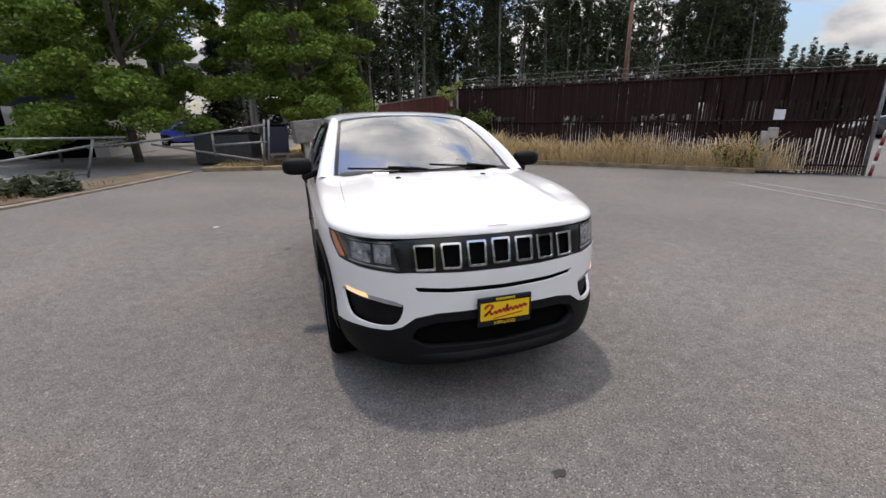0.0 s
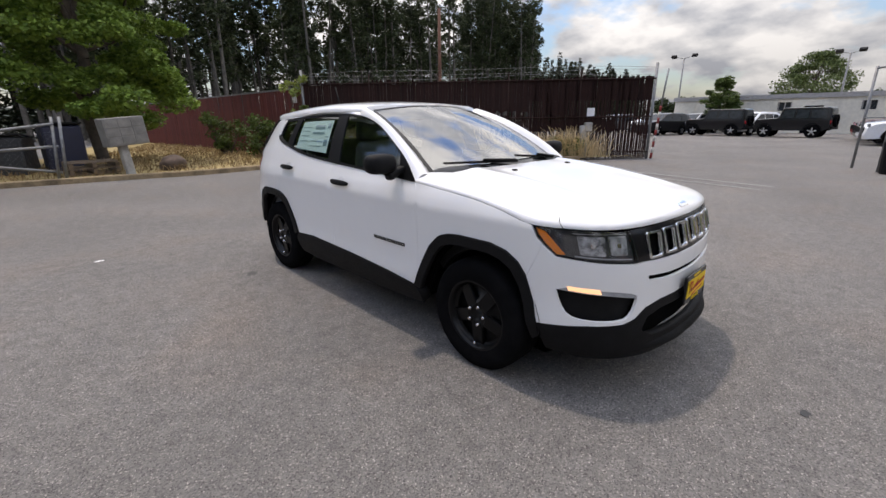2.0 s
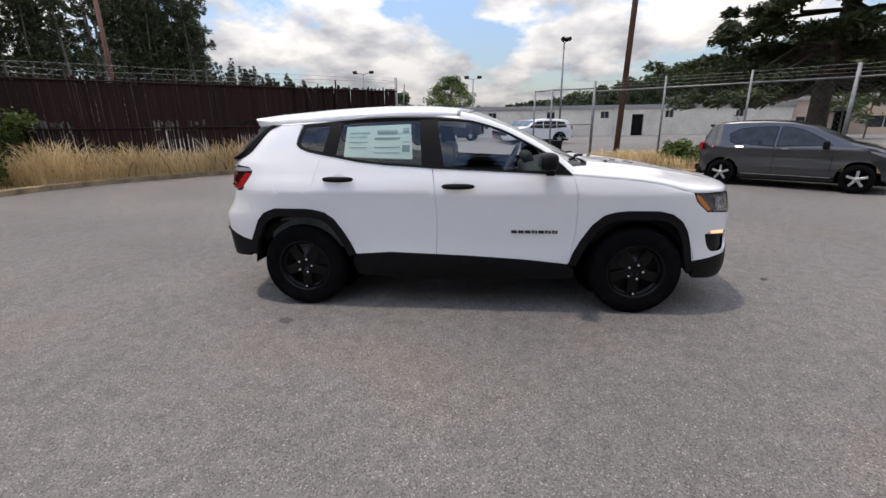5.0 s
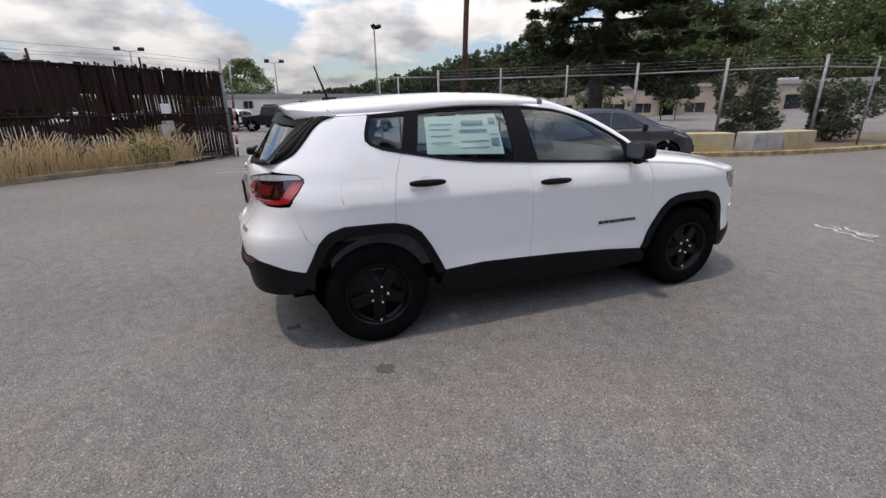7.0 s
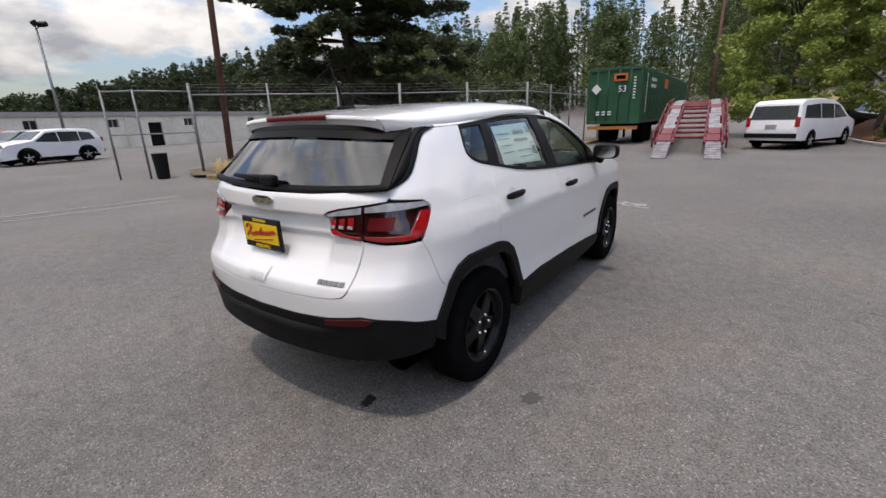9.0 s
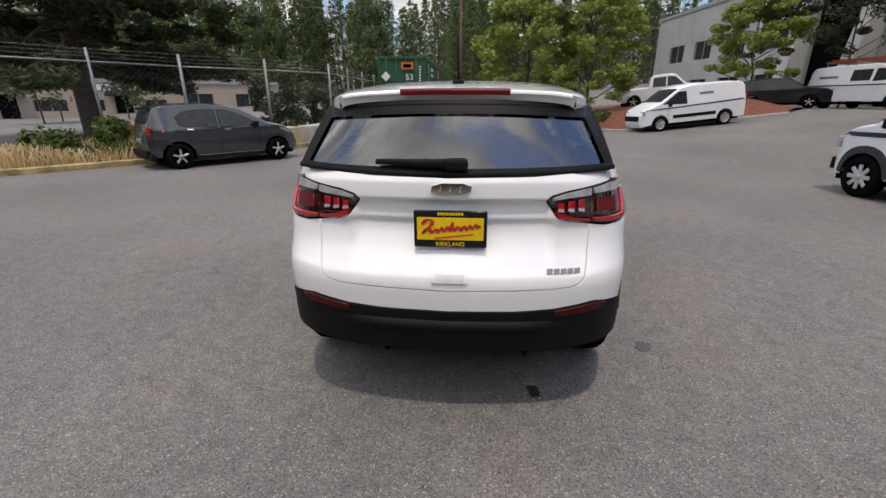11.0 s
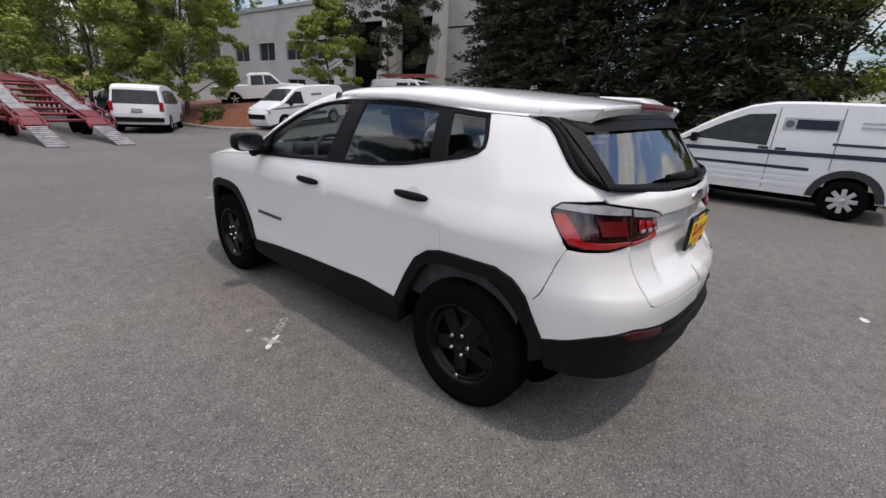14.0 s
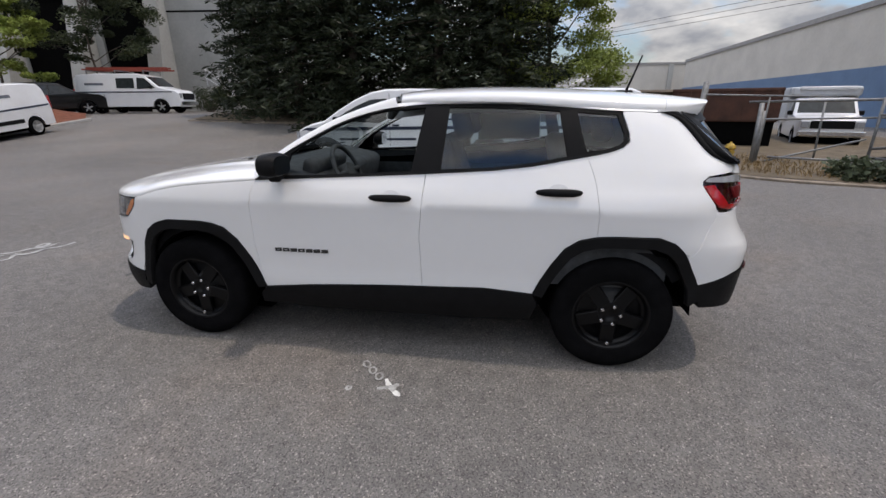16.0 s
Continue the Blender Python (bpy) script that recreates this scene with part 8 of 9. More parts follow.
for k in range(6):
    add_box(bm, (0.16, 0.012, 0.07), pose(GX0 + 0.55 + (k % 3) * 0.28, GY0 - 0.08, GZ0 + 0.45 + (k // 3) * 0.12))
tagged(part("code_bars", bm, WHITE2, gc), kind="stuff")
part("frame_rail", box((1.0, 15.6, 0.28), pose((GX0 + GX1) / 2, (GY0 + GY1) / 2, 0.86)), DARK, gc)
part("rear_bumper", box((2.4, 0.12, 0.16), pose((GX0 + GX1) / 2, GY0 + 0.05, 0.82)), mat("orange_bumper", (0.45, 0.16, 0.03), 0.6), gc)
for sx in (-1, 1):
    part("bumper_post", box((0.1, 0.1, 0.5), pose((GX0 + GX1) / 2 + sx * 0.6, GY0 + 0.1, 0.60)), DARK, gc)
    for yy in (22.2, 23.5):
        for xo in (0.72, 1.02):
            w = part("trailer_wheel", lathe([(-0.13, 0.28), (-0.13, 0.48), (-0.08, 0.51), (0.08, 0.51), (0.13, 0.48), (0.13, 0.28), (0.02, 0.2), (0.02, 0.01)], 24), RUBBER, gc, smooth=True)
            w.matrix_local = Matrix.Translation(((GX0 + GX1) / 2 + sx * xo, yy, 0.51)) @ (Matrix.Identity(4) if sx > 0 else Matrix.Rotation(math.pi, 4, "Z"))

# car hauler with its ramps down
HAULRED = mat("dark_red_steel", (0.16, 0.014, 0.022), 0.5, var=0.25, scale=4)
RAMP = mat("worn_grey_ramp", (0.26, 0.25, 0.26), 0.6, metal=0.2, var=0.45, scale=5)
hl = thing("car_hauler", "red car transporter trailer with grey ramps lowered to the ground", "trailer")
HM = Matrix.Translation((0.25, 12.9, 0)) @ Matrix.Rotation(radians(4.5), 4, "Z")
prof = [(0.0, 0.02), (1.9, 0.42), (2.2, 0.62), (4.5, 1.05), (7.5, 1.75), (11.5, 2.05)]
on_deck = lambda s: float(np.interp(s, [p[0] for p in prof], [p[1] for p in prof]))
for sx in (-0.78, 0.78):
    part("ramp", box((0.46, 1.95, 0.05), HM @ Matrix.Translation((sx, 0.95, 0.22)) @ Matrix.Rotation(math.atan2(0.40, 1.9), 4, "X"), 0.01), RAMP, hl, "grey loading ramp resting on the ground")
    for k in range(9):
        part("ramp_rib", box((0.44, 0.03, 0.02), HM @ Matrix.Translation((sx, 0.15 + k * 0.2, 0.085 + k * 0.042)) @ Matrix.Rotation(math.atan2(0.40, 1.9), 4, "X")), RAMP, hl)
    s0 = 1.95
    k = 0
    while s0 < 11.4:
        ln = (0.55, 0.95, 0.75, 1.2)[k % 4]
        s1 = min(11.5, s0 + ln)
        z0, z1 = on_deck(s0), on_deck(s1)
        part("track_plate", box((0.44 - 0.06 * (k % 2), math.hypot(s1 - s0, z1 - z0) - 0.06, 0.045), HM @ Matrix.Translation((sx + 0.02 * (k % 3 - 1), (s0 + s1) / 2, (z0 + z1) / 2)) @ Matrix.Rotation(math.atan2(z1 - z0, s1 - s0), 4, "X"), 0.008), (HAULRED if k in (0, 1, 6) else RAMP), hl)
        s0 = s1
        k += 1
    for sy in (-0.27, 0.27):
        for (s0, z0), (s1, z1) in zip(prof[1:], prof[2:]):
            part("side_beam", tube(HM @ Vector((sx + sy, s0, z0 - 0.05)), HM @ Vector((sx + sy, s1, z1 - 0.05)), 0.05, n=6), HAULRED, hl)
for sx in (-1.18, 1.18):
    for s0 in np.arange(2.0, 11.2, 0.95):
        zz = on_deck(s0)
        part("guard_post", tube(HM @ Vector((sx, s0, zz - 0.25)), HM @ Vector((sx, s0, zz + 0.18)), 0.035, n=6), HAULRED, hl)
        part("chain_box", box((0.10, 0.22, 0.12), HM @ Matrix.Translation((sx, s0 + 0.45, zz + 0.02)), 0.01), RAMP if int(s0) % 2 else HAULRED, hl)
    for (s0, z0), (s1, z1) in zip(prof[1:], prof[2:]):
        part("guard_rail", tube(HM @ Vector((sx, s0, z0 + 0.12)), HM @ Vector((sx, s1, z1 + 0.12)), 0.03, n=6), HAULRED, hl)
for s in np.arange(2.4, 11.5, 0.8):
    zz = float(np.interp(s, [p[0] for p in prof], [p[1] for p in prof]))
    part("cross_beam", tube(HM @ Vector((-1.1, s, zz - 0.08)), HM @ Vector((1.1, s, zz - 0.08)), 0.05, n=6), HAULRED, hl)
    if s > 4:
        for sx in (-1.1, 1.1):
            part("upright", tube(HM @ Vector((sx, s, 0.55)), HM @ Vector((sx, s, zz)), 0.045, n=6), HAULRED, hl)
            if s < 10.5:
                part("brace", tube(HM @ Vector((sx, s, 0.55)), HM @ Vector((sx, s + 0.8, zz)), 0.03, n=6), HAULRED, hl)
for sx in (-1.1, 1.1):
    part("lower_beam", tube(HM @ Vector((sx, 2.2, 0.55)), HM @ Vector((sx, 11.5, 0.55)), 0.07, n=6), HAULRED, hl)
    for yy in (4.4, 5.5):
        w = part("trailer_wheel", lathe([(-0.12, 0.22), (-0.12, 0.40), (0.12, 0.40), (0.12, 0.22), (0.02, 0.15), (0.02, 0.01)], 20), RUBBER, hl, smooth=True)
        w.matrix_local = HM @ Matrix.Translation((sx * 0.88, yy, 0.41)) @ (Matrix.Identity(4) if sx > 0 else Matrix.Rotation(math.pi, 4, "Z"))

# ---- plants ----
def leafmat(name, c, c2):
    m = mat(name, c, 0.55, var=0.3, scale=1.2, rand=0.9, color2=c2, island=True, spec=0.3)
    n, l = m.node_tree.nodes, m.node_tree.links
    tr, mx = n.new("ShaderNodeBsdfTranslucent"), n.new("ShaderNodeMixShader")
    b = n["Principled BSDF"]
    l.new(b.inputs["Base Color"].links[0].from_socket, tr.inputs["Color"])
    mx.inputs[0].default_value = 0.20
    l.new(b.outputs[0], mx.inputs[1]); l.new(tr.outputs[0], mx.inputs[2])
    l.new(mx.outputs[0], n["Material Output"].inputs["Surface"])
    return m


LEAF_MAPLE = leafmat("maple_leaf", (0.055, 0.110, 0.018), (0.27, 0.39, 0.070))
LEAF_OLIVE = leafmat("yellow_green_leaf", (0.070, 0.098, 0.018), (0.25, 0.30, 0.065))
LEAF_FRESH = leafmat("fresh_maple_leaf", (0.135, 0.180, 0.036), (0.34, 0.41, 0.10))
LEAF_LIGHT = leafmat("light_maple_leaf", (0.120, 0.165, 0.032), (0.29, 0.34, 0.085))
LEAF_DARK = leafmat("woodland_leaf", (0.012, 0.020, 0.008), (0.058, 0.076, 0.030))
NEEDLE = leafmat("fir_needle", (0.011, 0.018, 0.010), (0.042, 0.054, 0.026))
NEEDLE2 = leafmat("pine_needle", (0.022, 0.034, 0.015), (0.085, 0.105, 0.042))
FARLEAF = leafmat("far_forest_leaf", (0.032, 0.058, 0.020), (0.145, 0.188, 0.062))
HILLLEAF = leafmat("far_hill_leaf", (0.014, 0.026, 0.010), (0.060, 0.082, 0.028))
SHRUB = leafmat("shrub_leaf", (0.030, 0.055, 0.012), (0.12, 0.17, 0.04))
BRUSH = leafmat("dusty_shrub_leaf", (0.035, 0.048, 0.026), (0.12, 0.145, 0.085))
STRAW = leafmat("dry_grass_blade", (0.52, 0.35, 0.15), (0.88, 0.72, 0.45))
BROWNBLADE = leafmat("brown_litter_blade", (0.12, 0.075, 0.035), (0.34, 0.24, 0.12))
GREENBLADE = leafmat("green_weed_blade", (0.04, 0.065, 0.015), (0.13, 0.17, 0.05))
TRUNK = mat("grey_brown_bark", (0.085, 0.068, 0.055), 0.9, var=0.35, scale=5, bump=0.6, bscale=25)
PALE = mat("pale_alder_bark", (0.115, 0.108, 0.098), 0.9, var=0.4, scale=3, bump=0.3, bscale=25)


def leaves(centres, radii, count, size, rng, flat=0.55, droop=0.0, thin=0.55, tri=False):
    """Small leaf quads scattered in clumps; returns vertices and faces as arrays."""
    n = len(centres)
    c = np.asarray(centres, float)
    k = rng.integers(0, n, count)
    v = rng.normal(size=(count, 3))
    v /= np.linalg.norm(v, axis=1)[:, None]
    r = np.asarray(radii)[k] * rng.random(count) ** 0.45
    p = c[k] + v * r[:, None] * [1, 1, flat]
    p[:, 2] -= droop * r * rng.random(count)
    a = rng.normal(size=(count, 3)) * [1, 1, 0.5]
    a /= np.linalg.norm(a, axis=1)[:, None]
    b = np.cross(a, rng.normal(size=(count, 3)))
    b /= np.linalg.norm(b, axis=1)[:, None] + 1e-9
    s = (size * (0.6 + 0.8 * rng.random(count)))[:, None]
    w = s * thin
    if tri:
        q = np.stack([p - a * s, p + b * w * 1.6, p + a * s * 0.8], 1)
        return q.reshape(-1, 3), np.arange(count * 3).reshape(-1, 3)
    q = np.stack([p - a * s, p + b * w - a * s * 0.1, p + a * s, p - b * w + a * s * 0.1], 1)
    return q.reshape(-1, 3), np.arange(count * 4).reshape(-1, 4)


def mesh_np(name, v, f, material, parent=None, label="", smooth=False):
    me = bpy.data.meshes.new(name)
    v, f = np.asarray(v, np.float32), np.asarray(f, np.int32)
    me.vertices.add(len(v))
    me.vertices.foreach_set("co", v.ravel())
    me.loops.add(f.size)
    me.loops.foreach_set("vertex_index", f.ravel())
    me.polygons.add(len(f))
    me.polygons.foreach_set("loop_start", np.arange(0, f.size, f.shape[1], dtype=np.int32))
    me.update(calc_edges=True)
    me.materials.append(material)
    ob = new(name, me)
    ob.parent = parent
    if label:
        tagged(ob, label)
    return ob


def limb(bm, a, b, r0, r1, rng, parts=4, bend=0.12):
    p = np.array(a, float)
    b = np.array(b, float)
    last = p
    for i in range(1, parts + 1):
        t = i / parts
        q = np.array(a) * (1 - t) + b * t + (rng.normal(size=3) * bend * np.linalg.norm(b - np.array(a)) * 0.5 if i < parts else 0)
        add_tube(bm, last, q, r0 + (r1 - r0) * (i - 1) / parts, r0 + (r1 - r0) * t, 7, cap=False)
        last = q


def broadleaf(x, y, h, r, leaf, count, seed, label, base=0.22, size=0.16, trunk=0.16, z=None, name="tree", clumps=46, group="", lump=(0.19, 0.37)):
    rng = np.random.default_rng(seed)
    z0 = gz(x, y) if z is None else z
    t = thing(name, label, "tree", group, at=pose(x, y, z0))
    bm = bmesh.new()
    limb(bm, (0, 0, -0.1), (rng.normal() * 0.2, rng.normal() * 0.2, h * 0.72), trunk, trunk * 0.35, rng, 5, 0.03)
    cs, rs = [], []
    for i in range(clumps):
        u = rng.random() ** 0.8
        zz = h * (base + (1 - base) * u)
        wide = r * math.sin(math.pi * min(1, 0.18 + 0.80 * (1 - abs(2 * u - 0.72) / 1.5)) / 2) * (1.05 - 0.55 * max(0, u - 0.55) / 0.45)
        a = rng.random() * 2 * math.pi
        d = wide * (0.25 + 0.72 * math.sqrt(rng.random()))
        cs.append((d * math.cos(a), d * math.sin(a), zz))
        rs.append(r * rng.uniform(*lump))
    for i in range(min(16, clumps)):
        c = cs[i]
        limb(bm, (0, 0, max(h * 0.16, c[2] * 0.62)), c, trunk * 0.42, trunk * 0.08, rng, 3, 0.10)
    part("trunk", bm, TRUNK, t)
    v, f = leaves(cs, rs, count, size, rng)
    mesh_np("crown", v, f, leaf, t)
    return t


def conifer(x, y, h, r, leaf, seed, label, base=0.02, whorls=26, per=9, size=0.22, group="", trunk=0.22, dense=26, z=None):
    """A fir: drooping sprays on whorled branches round a straight trunk."""
    rng = np.random.default_rng(seed)
    t = thing("conifer", label, "tree", group, at=pose(x, y, gz(x, y) if z is None else z))
    bm = bmesh.new()
    add_tube(bm, (0, 0, -0.1), (0, 0, h * 0.97), trunk, 0.02, 9)
    cs, rs = [], []
    for i in range(whorls):
        u = (i + rng.random() * 0.6) / whorls
        zz = h * (base + (1 - base) * u)
        ln = r * (1 - u) ** 0.75 * rng.uniform(0.75, 1.1) + 0.15
        for j in range(per):
            a = 2 * math.pi * (j + rng.random()) / per + i
            l2 = ln * rng.uniform(0.6, 1.1)
            e = np.array([l2 * math.cos(a), l2 * math.sin(a), zz - 0.18 * l2 + rng.normal() * 0.08])
            if j % 2 == 0:
                add_tube(bm, (0, 0, zz), e, 0.035 * (1 - u) + 0.008, 0.006, 4, cap=False)
            for q in np.linspace(0.3, 1.0, 5):
                cs.append((e[0] * q, e[1] * q, zz + (e[2] - zz) * q * q))
                rs.append(0.16 + 0.24 * l2 / r * (1.1 - abs(q - 0.6)))
    part("trunk", bm, TRUNK, t)
    v, f = leaves(cs, rs, len(cs) * dense // 5, size, rng, 0.45, 0.7, 0.22)
    mesh_np("crown", v, f, leaf, t)
    return t


broadleaf(0.5, -17.0, 12.5, 3.0, LEAF_MAPLE, 140000, 11, "large green maple beside the red fence", base=0.10, size=0.076, trunk=0.22, group="maples at the south drive", clumps=190, lump=(0.13, 0.28))
broadleaf(7.2, -17.2, 12.0, 4.2, LEAF_MAPLE, 190000, 12, "large green maple before the white warehouse", base=0.07, size=0.078, trunk=0.17, group="maples at the south drive", clumps=200, lump=(0.12, 0.26))
broadleaf(6.4, 24.2, 9.6, 3.1, LEAF_FRESH, 50000, 13, "light green maple in the bark bed", base=0.14, size=0.08, trunk=0.13, group="maples in the bark bed", clumps=190, lump=(0.10, 0.23))
broadleaf(3.2, 28.0, 9.4, 3.4, LEAF_FRESH, 46000, 14, "light green maple beside the hauler", base=0.10, size=0.09, trunk=0.12, group="maples in the bark bed", clumps=190, lump=(0.10, 0.23))
broadleaf(16.5, 25.5, 7.2, 2.5, LEAF_FRESH, 38000, 15, "slim light green tree before the offices", base=0.26, size=0.07, trunk=0.07, group="slim trees at the offices", clumps=150, lump=(0.10, 0.24))
broadleaf(20.8, 24.0, 11.0, 3.7, LEAF_DARK, 46000, 16, "dark green tree before the offices", base=0.28, size=0.07, trunk=0.07, group="slim trees at the offices", clumps=150, lump=(0.10, 0.24))
broadleaf(16.6, -1.9, 11.5, 2.7, LEAF_LIGHT, 105000, 17, "bright green tree at the end of the fir row", base=0.03, size=0.056, trunk=0.11, clumps=220)
conifer(4.4, -22.0, 6.6, 1.3, NEEDLE, 29, "dark young fir between the maples", size=0.13, whorls=30, per=9, dense=40)
for k, (x, y, h, r) in enumerate(((17.4, 11.6, 12, 2.6), (15.8, 8.8, 14, 3.1), (15.2, 6.0, 13, 3.1), (15.0, 2.4, 14, 3.2), (14.6, -0.1, 12, 3.0), (18.2, 8.0, 15, 3.4), (18.0, 3.6, 15, 3.3))):
    conifer(x, y, h, r, NEEDLE, 30 + k, "dark dense fir tree along the yard edge", size=0.15, group="fir row", whorls=36, per=12, dense=66)


# the big pine to the north-west, with bare lower trunk
def pine(x, y, h, seed):
    rng = np.random.default_rng(seed)
    t = thing("pine", "large dark pine with layered drooping branches and bare trunk", "tree", at=pose(x, y, gz(x, y)))
    bm = bmesh.new()
    limb(bm, (0, 0, -0.1), (0.4, 0.3, h), 0.40, 0.10, rng, 6, 0.02)
    cs, rs = [], []
    for i in range(125):
        u = rng.random() ** 1.5
        zz = h * (0.20 + 0.80 * u)
        a = rng.random() * 2 * math.pi
        ln = (6.9 - 3.4 * u) * rng.uniform(0.35, 1.0)
        e = np.array([ln * math.cos(a), ln * math.sin(a), zz + 0.5 - 0.22 * ln + rng.normal() * 0.3])
        limb(bm, (0, 0, zz), e, 0.085, 0.02, rng, 3, 0.10)
        for q in np.linspace(0.62, 1.05, 3):
            b = e * [q, q, 1] + [0, 0, (zz - e[2]) * (1 - q) * 0.8]
            for _ in range(3):
                cs.append(b + rng.normal(size=3) * [0.45, 0.45, 0.10])
                rs.append(rng.uniform(0.32, 0.64))
    part("trunk", bm, TRUNK, t)
    v, f = leaves(cs, rs, 210000, 0.14, rng, 0.55, 0.1, 0.28)
    mesh_np("crown", v, f, NEEDLE2, t)


pine(-16.3, 14.0, 15, 51)


def woods(name, label, spots, kind, leaf, bark, seed, size=0.3, per=420, low=0.30):
    """A far stand of trees in two meshes: trunks and foliage."""
    rng = np.random.default_rng(seed)
    t = thing(name, label, "woods", kind="stuff")
    bm = bmesh.new()
    V, F, n = [], [], 0
    for x, y, h, r in spots:
        z0 = gz(x, y)
        lean = rng.normal(size=2) * 0.03 * h
        add_tube(bm, (x, y, z0 - 0.2), (x + lean[0], y + lean[1], z0 + h * 0.92), 0.012 * h, 0.02, 5, cap=False)
        cs, rs = [], []
        if kind == "fir":
            for i in range(44):
                u = (i + rng.random()) / 44
                zz = h * (0.06 + 0.94 * u)
                for j in range(6):
                    a = rng.random() * 2 * math.pi
                    ln = r * (1 - u) ** 0.8 * rng.uniform(0.4, 1.0) + 0.1
                    cs.append((x + ln * math.cos(a), y + ln * math.sin(a), z0 + zz - 0.25 * ln))
                    rs.append(0.14 + 0.20 * ln)
        else:
            for i in range(46):
                u = rng.random() ** 0.75
                zz = h * (low + (1 - low) * u)
                a = rng.random() * 2 * math.pi
                ln = r * (0.35 + 0.65 * rng.random()) * (1.0 - 0.6 * u)
                cs.append((x + lean[0] * u + ln * math.cos(a), y + lean[1] * u + ln * math.sin(a), z0 + zz))
                rs.append(r * rng.uniform(0.16, 0.36))
        v, f = leaves(cs, rs, per, size, rng, 0.8, 0.3, 0.3 if kind == "fir" else 0.5, True)
        V.append(v)
        F.append(f + n)
        n += len(v)
    part("trunks", bm, bark, t)
    mesh_np("foliage", np.concatenate(V), np.concatenate(F), leaf, t)
    return t


rw = random.Random(77)
spots = []
for k in range(250):
    u = rw.random()
    x = 24 - 101 * u
    dpt = rw.random()
    y = -41 - 16 * dpt + 3 * u
    spots.append((x, y, rw.uniform(15, 21) * (1 - 0.15 * (x > 8)), rw.uniform(1.6, 2.6)))
spots = [p for p in spots if not 0.105 < (p[0] - 0.98) / (4.1 - p[1]) < 0.20]
spots = [p for p in spots if p[0] > -20 or (2.9 - p[1]) / (2.6 - p[0]) > 0.70]
woods("south_woods", "dense dark stand of tall alders behind the slat fence", spots, "alder", LEAF_DARK, PALE, 5, 0.19, 1800)
spots = [(24 - 94 * rw.random(), -60 - 10 * rw.random(), rw.uniform(12, 17), rw.uniform(2.5, 3.5)) for _ in range(90)]
rf2 = random.Random(78)
spots_far = []
for _ in range(150):
    x, k = rf2.uniform(-100, -76), rf2.uniform(0.42, 0.80)
    spots_far.append((x, 2.9 - k * (2.6 - x), (8.5 + 26 * max(0.0, min(0.70, k) - 0.42)) * rf2.uniform(0.72, 1.05), rf2.uniform(1.5, 2.3)))
woods("south_firs", "far dark firs beyond the lot fence", spots_far, "fir", NEEDLE, TRUNK, 15, 0.30, 800)
spots = [p for p in spots if not 0.105 < (p[0] - 0.98) / (4.1 - p[1]) < 0.20]
woods("south_woods_back", "dark firs deep inside the southern woods", spots, "fir", NEEDLE, TRUNK, 6, 0.5, 500)
spots = [(rw.uniform(-75, 55), rw.uniform(60, 84), rw.uniform(11, 18), rw.uniform(1.9, 3.2)) for _ in range(190)]
spots = [s for s in spots if not (18 < s[0] and s[1] < 72)]
woods("north_firs", "green firs on the slope beyond the road", spots, "fir", FARLEAF, TRUNK, 8, 0.24, 1500)
spots = [(rw.uniform(-80, 10), rw.uniform(52, 70), rw.uniform(8.5, 14), rw.uniform(2.2, 3.4)) for _ in range(95)]
woods("north_trees", "mixed green trees beyond the far road", [s for s in spots if not (-12 < s[0] < 14 and s[1] < 64)], "alder", FARLEAF, TRUNK, 9, 0.22, 1800, 0.08)
spots = []
for _ in range(420):
    x, y = rw.uniform(-160, -118), rw.uniform(-45, 100)
    spots.append((x, y, (5.6 + 0.19 * max(0.0, y - 5)) * rw.uniform(0.72, 1.06), rw.uniform(1.8, 3.4)))
woods("west_trees", "low tree line beyond the warehouse", spots, "alder", HILLLEAF, TRUNK, 10, 0.42, 620, 0.05)
spots = [(rw.uniform(-36, -20), rw.uniform(22, 34), rw.uniform(4, 6.5), rw.uniform(1.6, 2.4)) for _ in range(9)]
woods("roadside_trees", "bushy green trees along the side road", [s for s in spots if s[0] < -28], "alder", FARLEAF, TRUNK, 21, 0.2, 1200)
rf3 = random.Random(79)
woods("north_tall_firs", "tall dark firs closing the far end of the road", [(rf3.uniform(-14, 40), rf3.uniform(86, 112), rf3.uniform(15, 23), rf3.uniform(2.4, 3.6)) for _ in range(75)], "fir", FARLEAF, TRUNK, 16, 0.34, 1300)
patch("dry_bank", [(-15, 57), (11, 57), (14, 76), (-17, 76)], 0.12, DRYLAWN, "dry golden bank beyond the far road", step=2.0, rough=0.15)
broadleaf(-40.4, -8.4, 4.35, 1.3, SHRUB, 16000, 61, "small round tree before the warehouse", base=0.22, size=0.075, trunk=0.07, clumps=80)
broadleaf(-66.5, -5.8, 8.3, 3.4, FARLEAF, 16000, 62, "round tree behind the warehouse roof", base=0.3, size=0.12, clumps=80)
conifer(34, 40, 13, 2.6, FARLEAF, 63, "fir behind the offices", group="far firs", dense=14, size=0.3)
conifer(62, -44, 12, 3.0, NEEDLE, 64, "dark fir behind the white warehouse", group="far firs", dense=14, size=0.3)

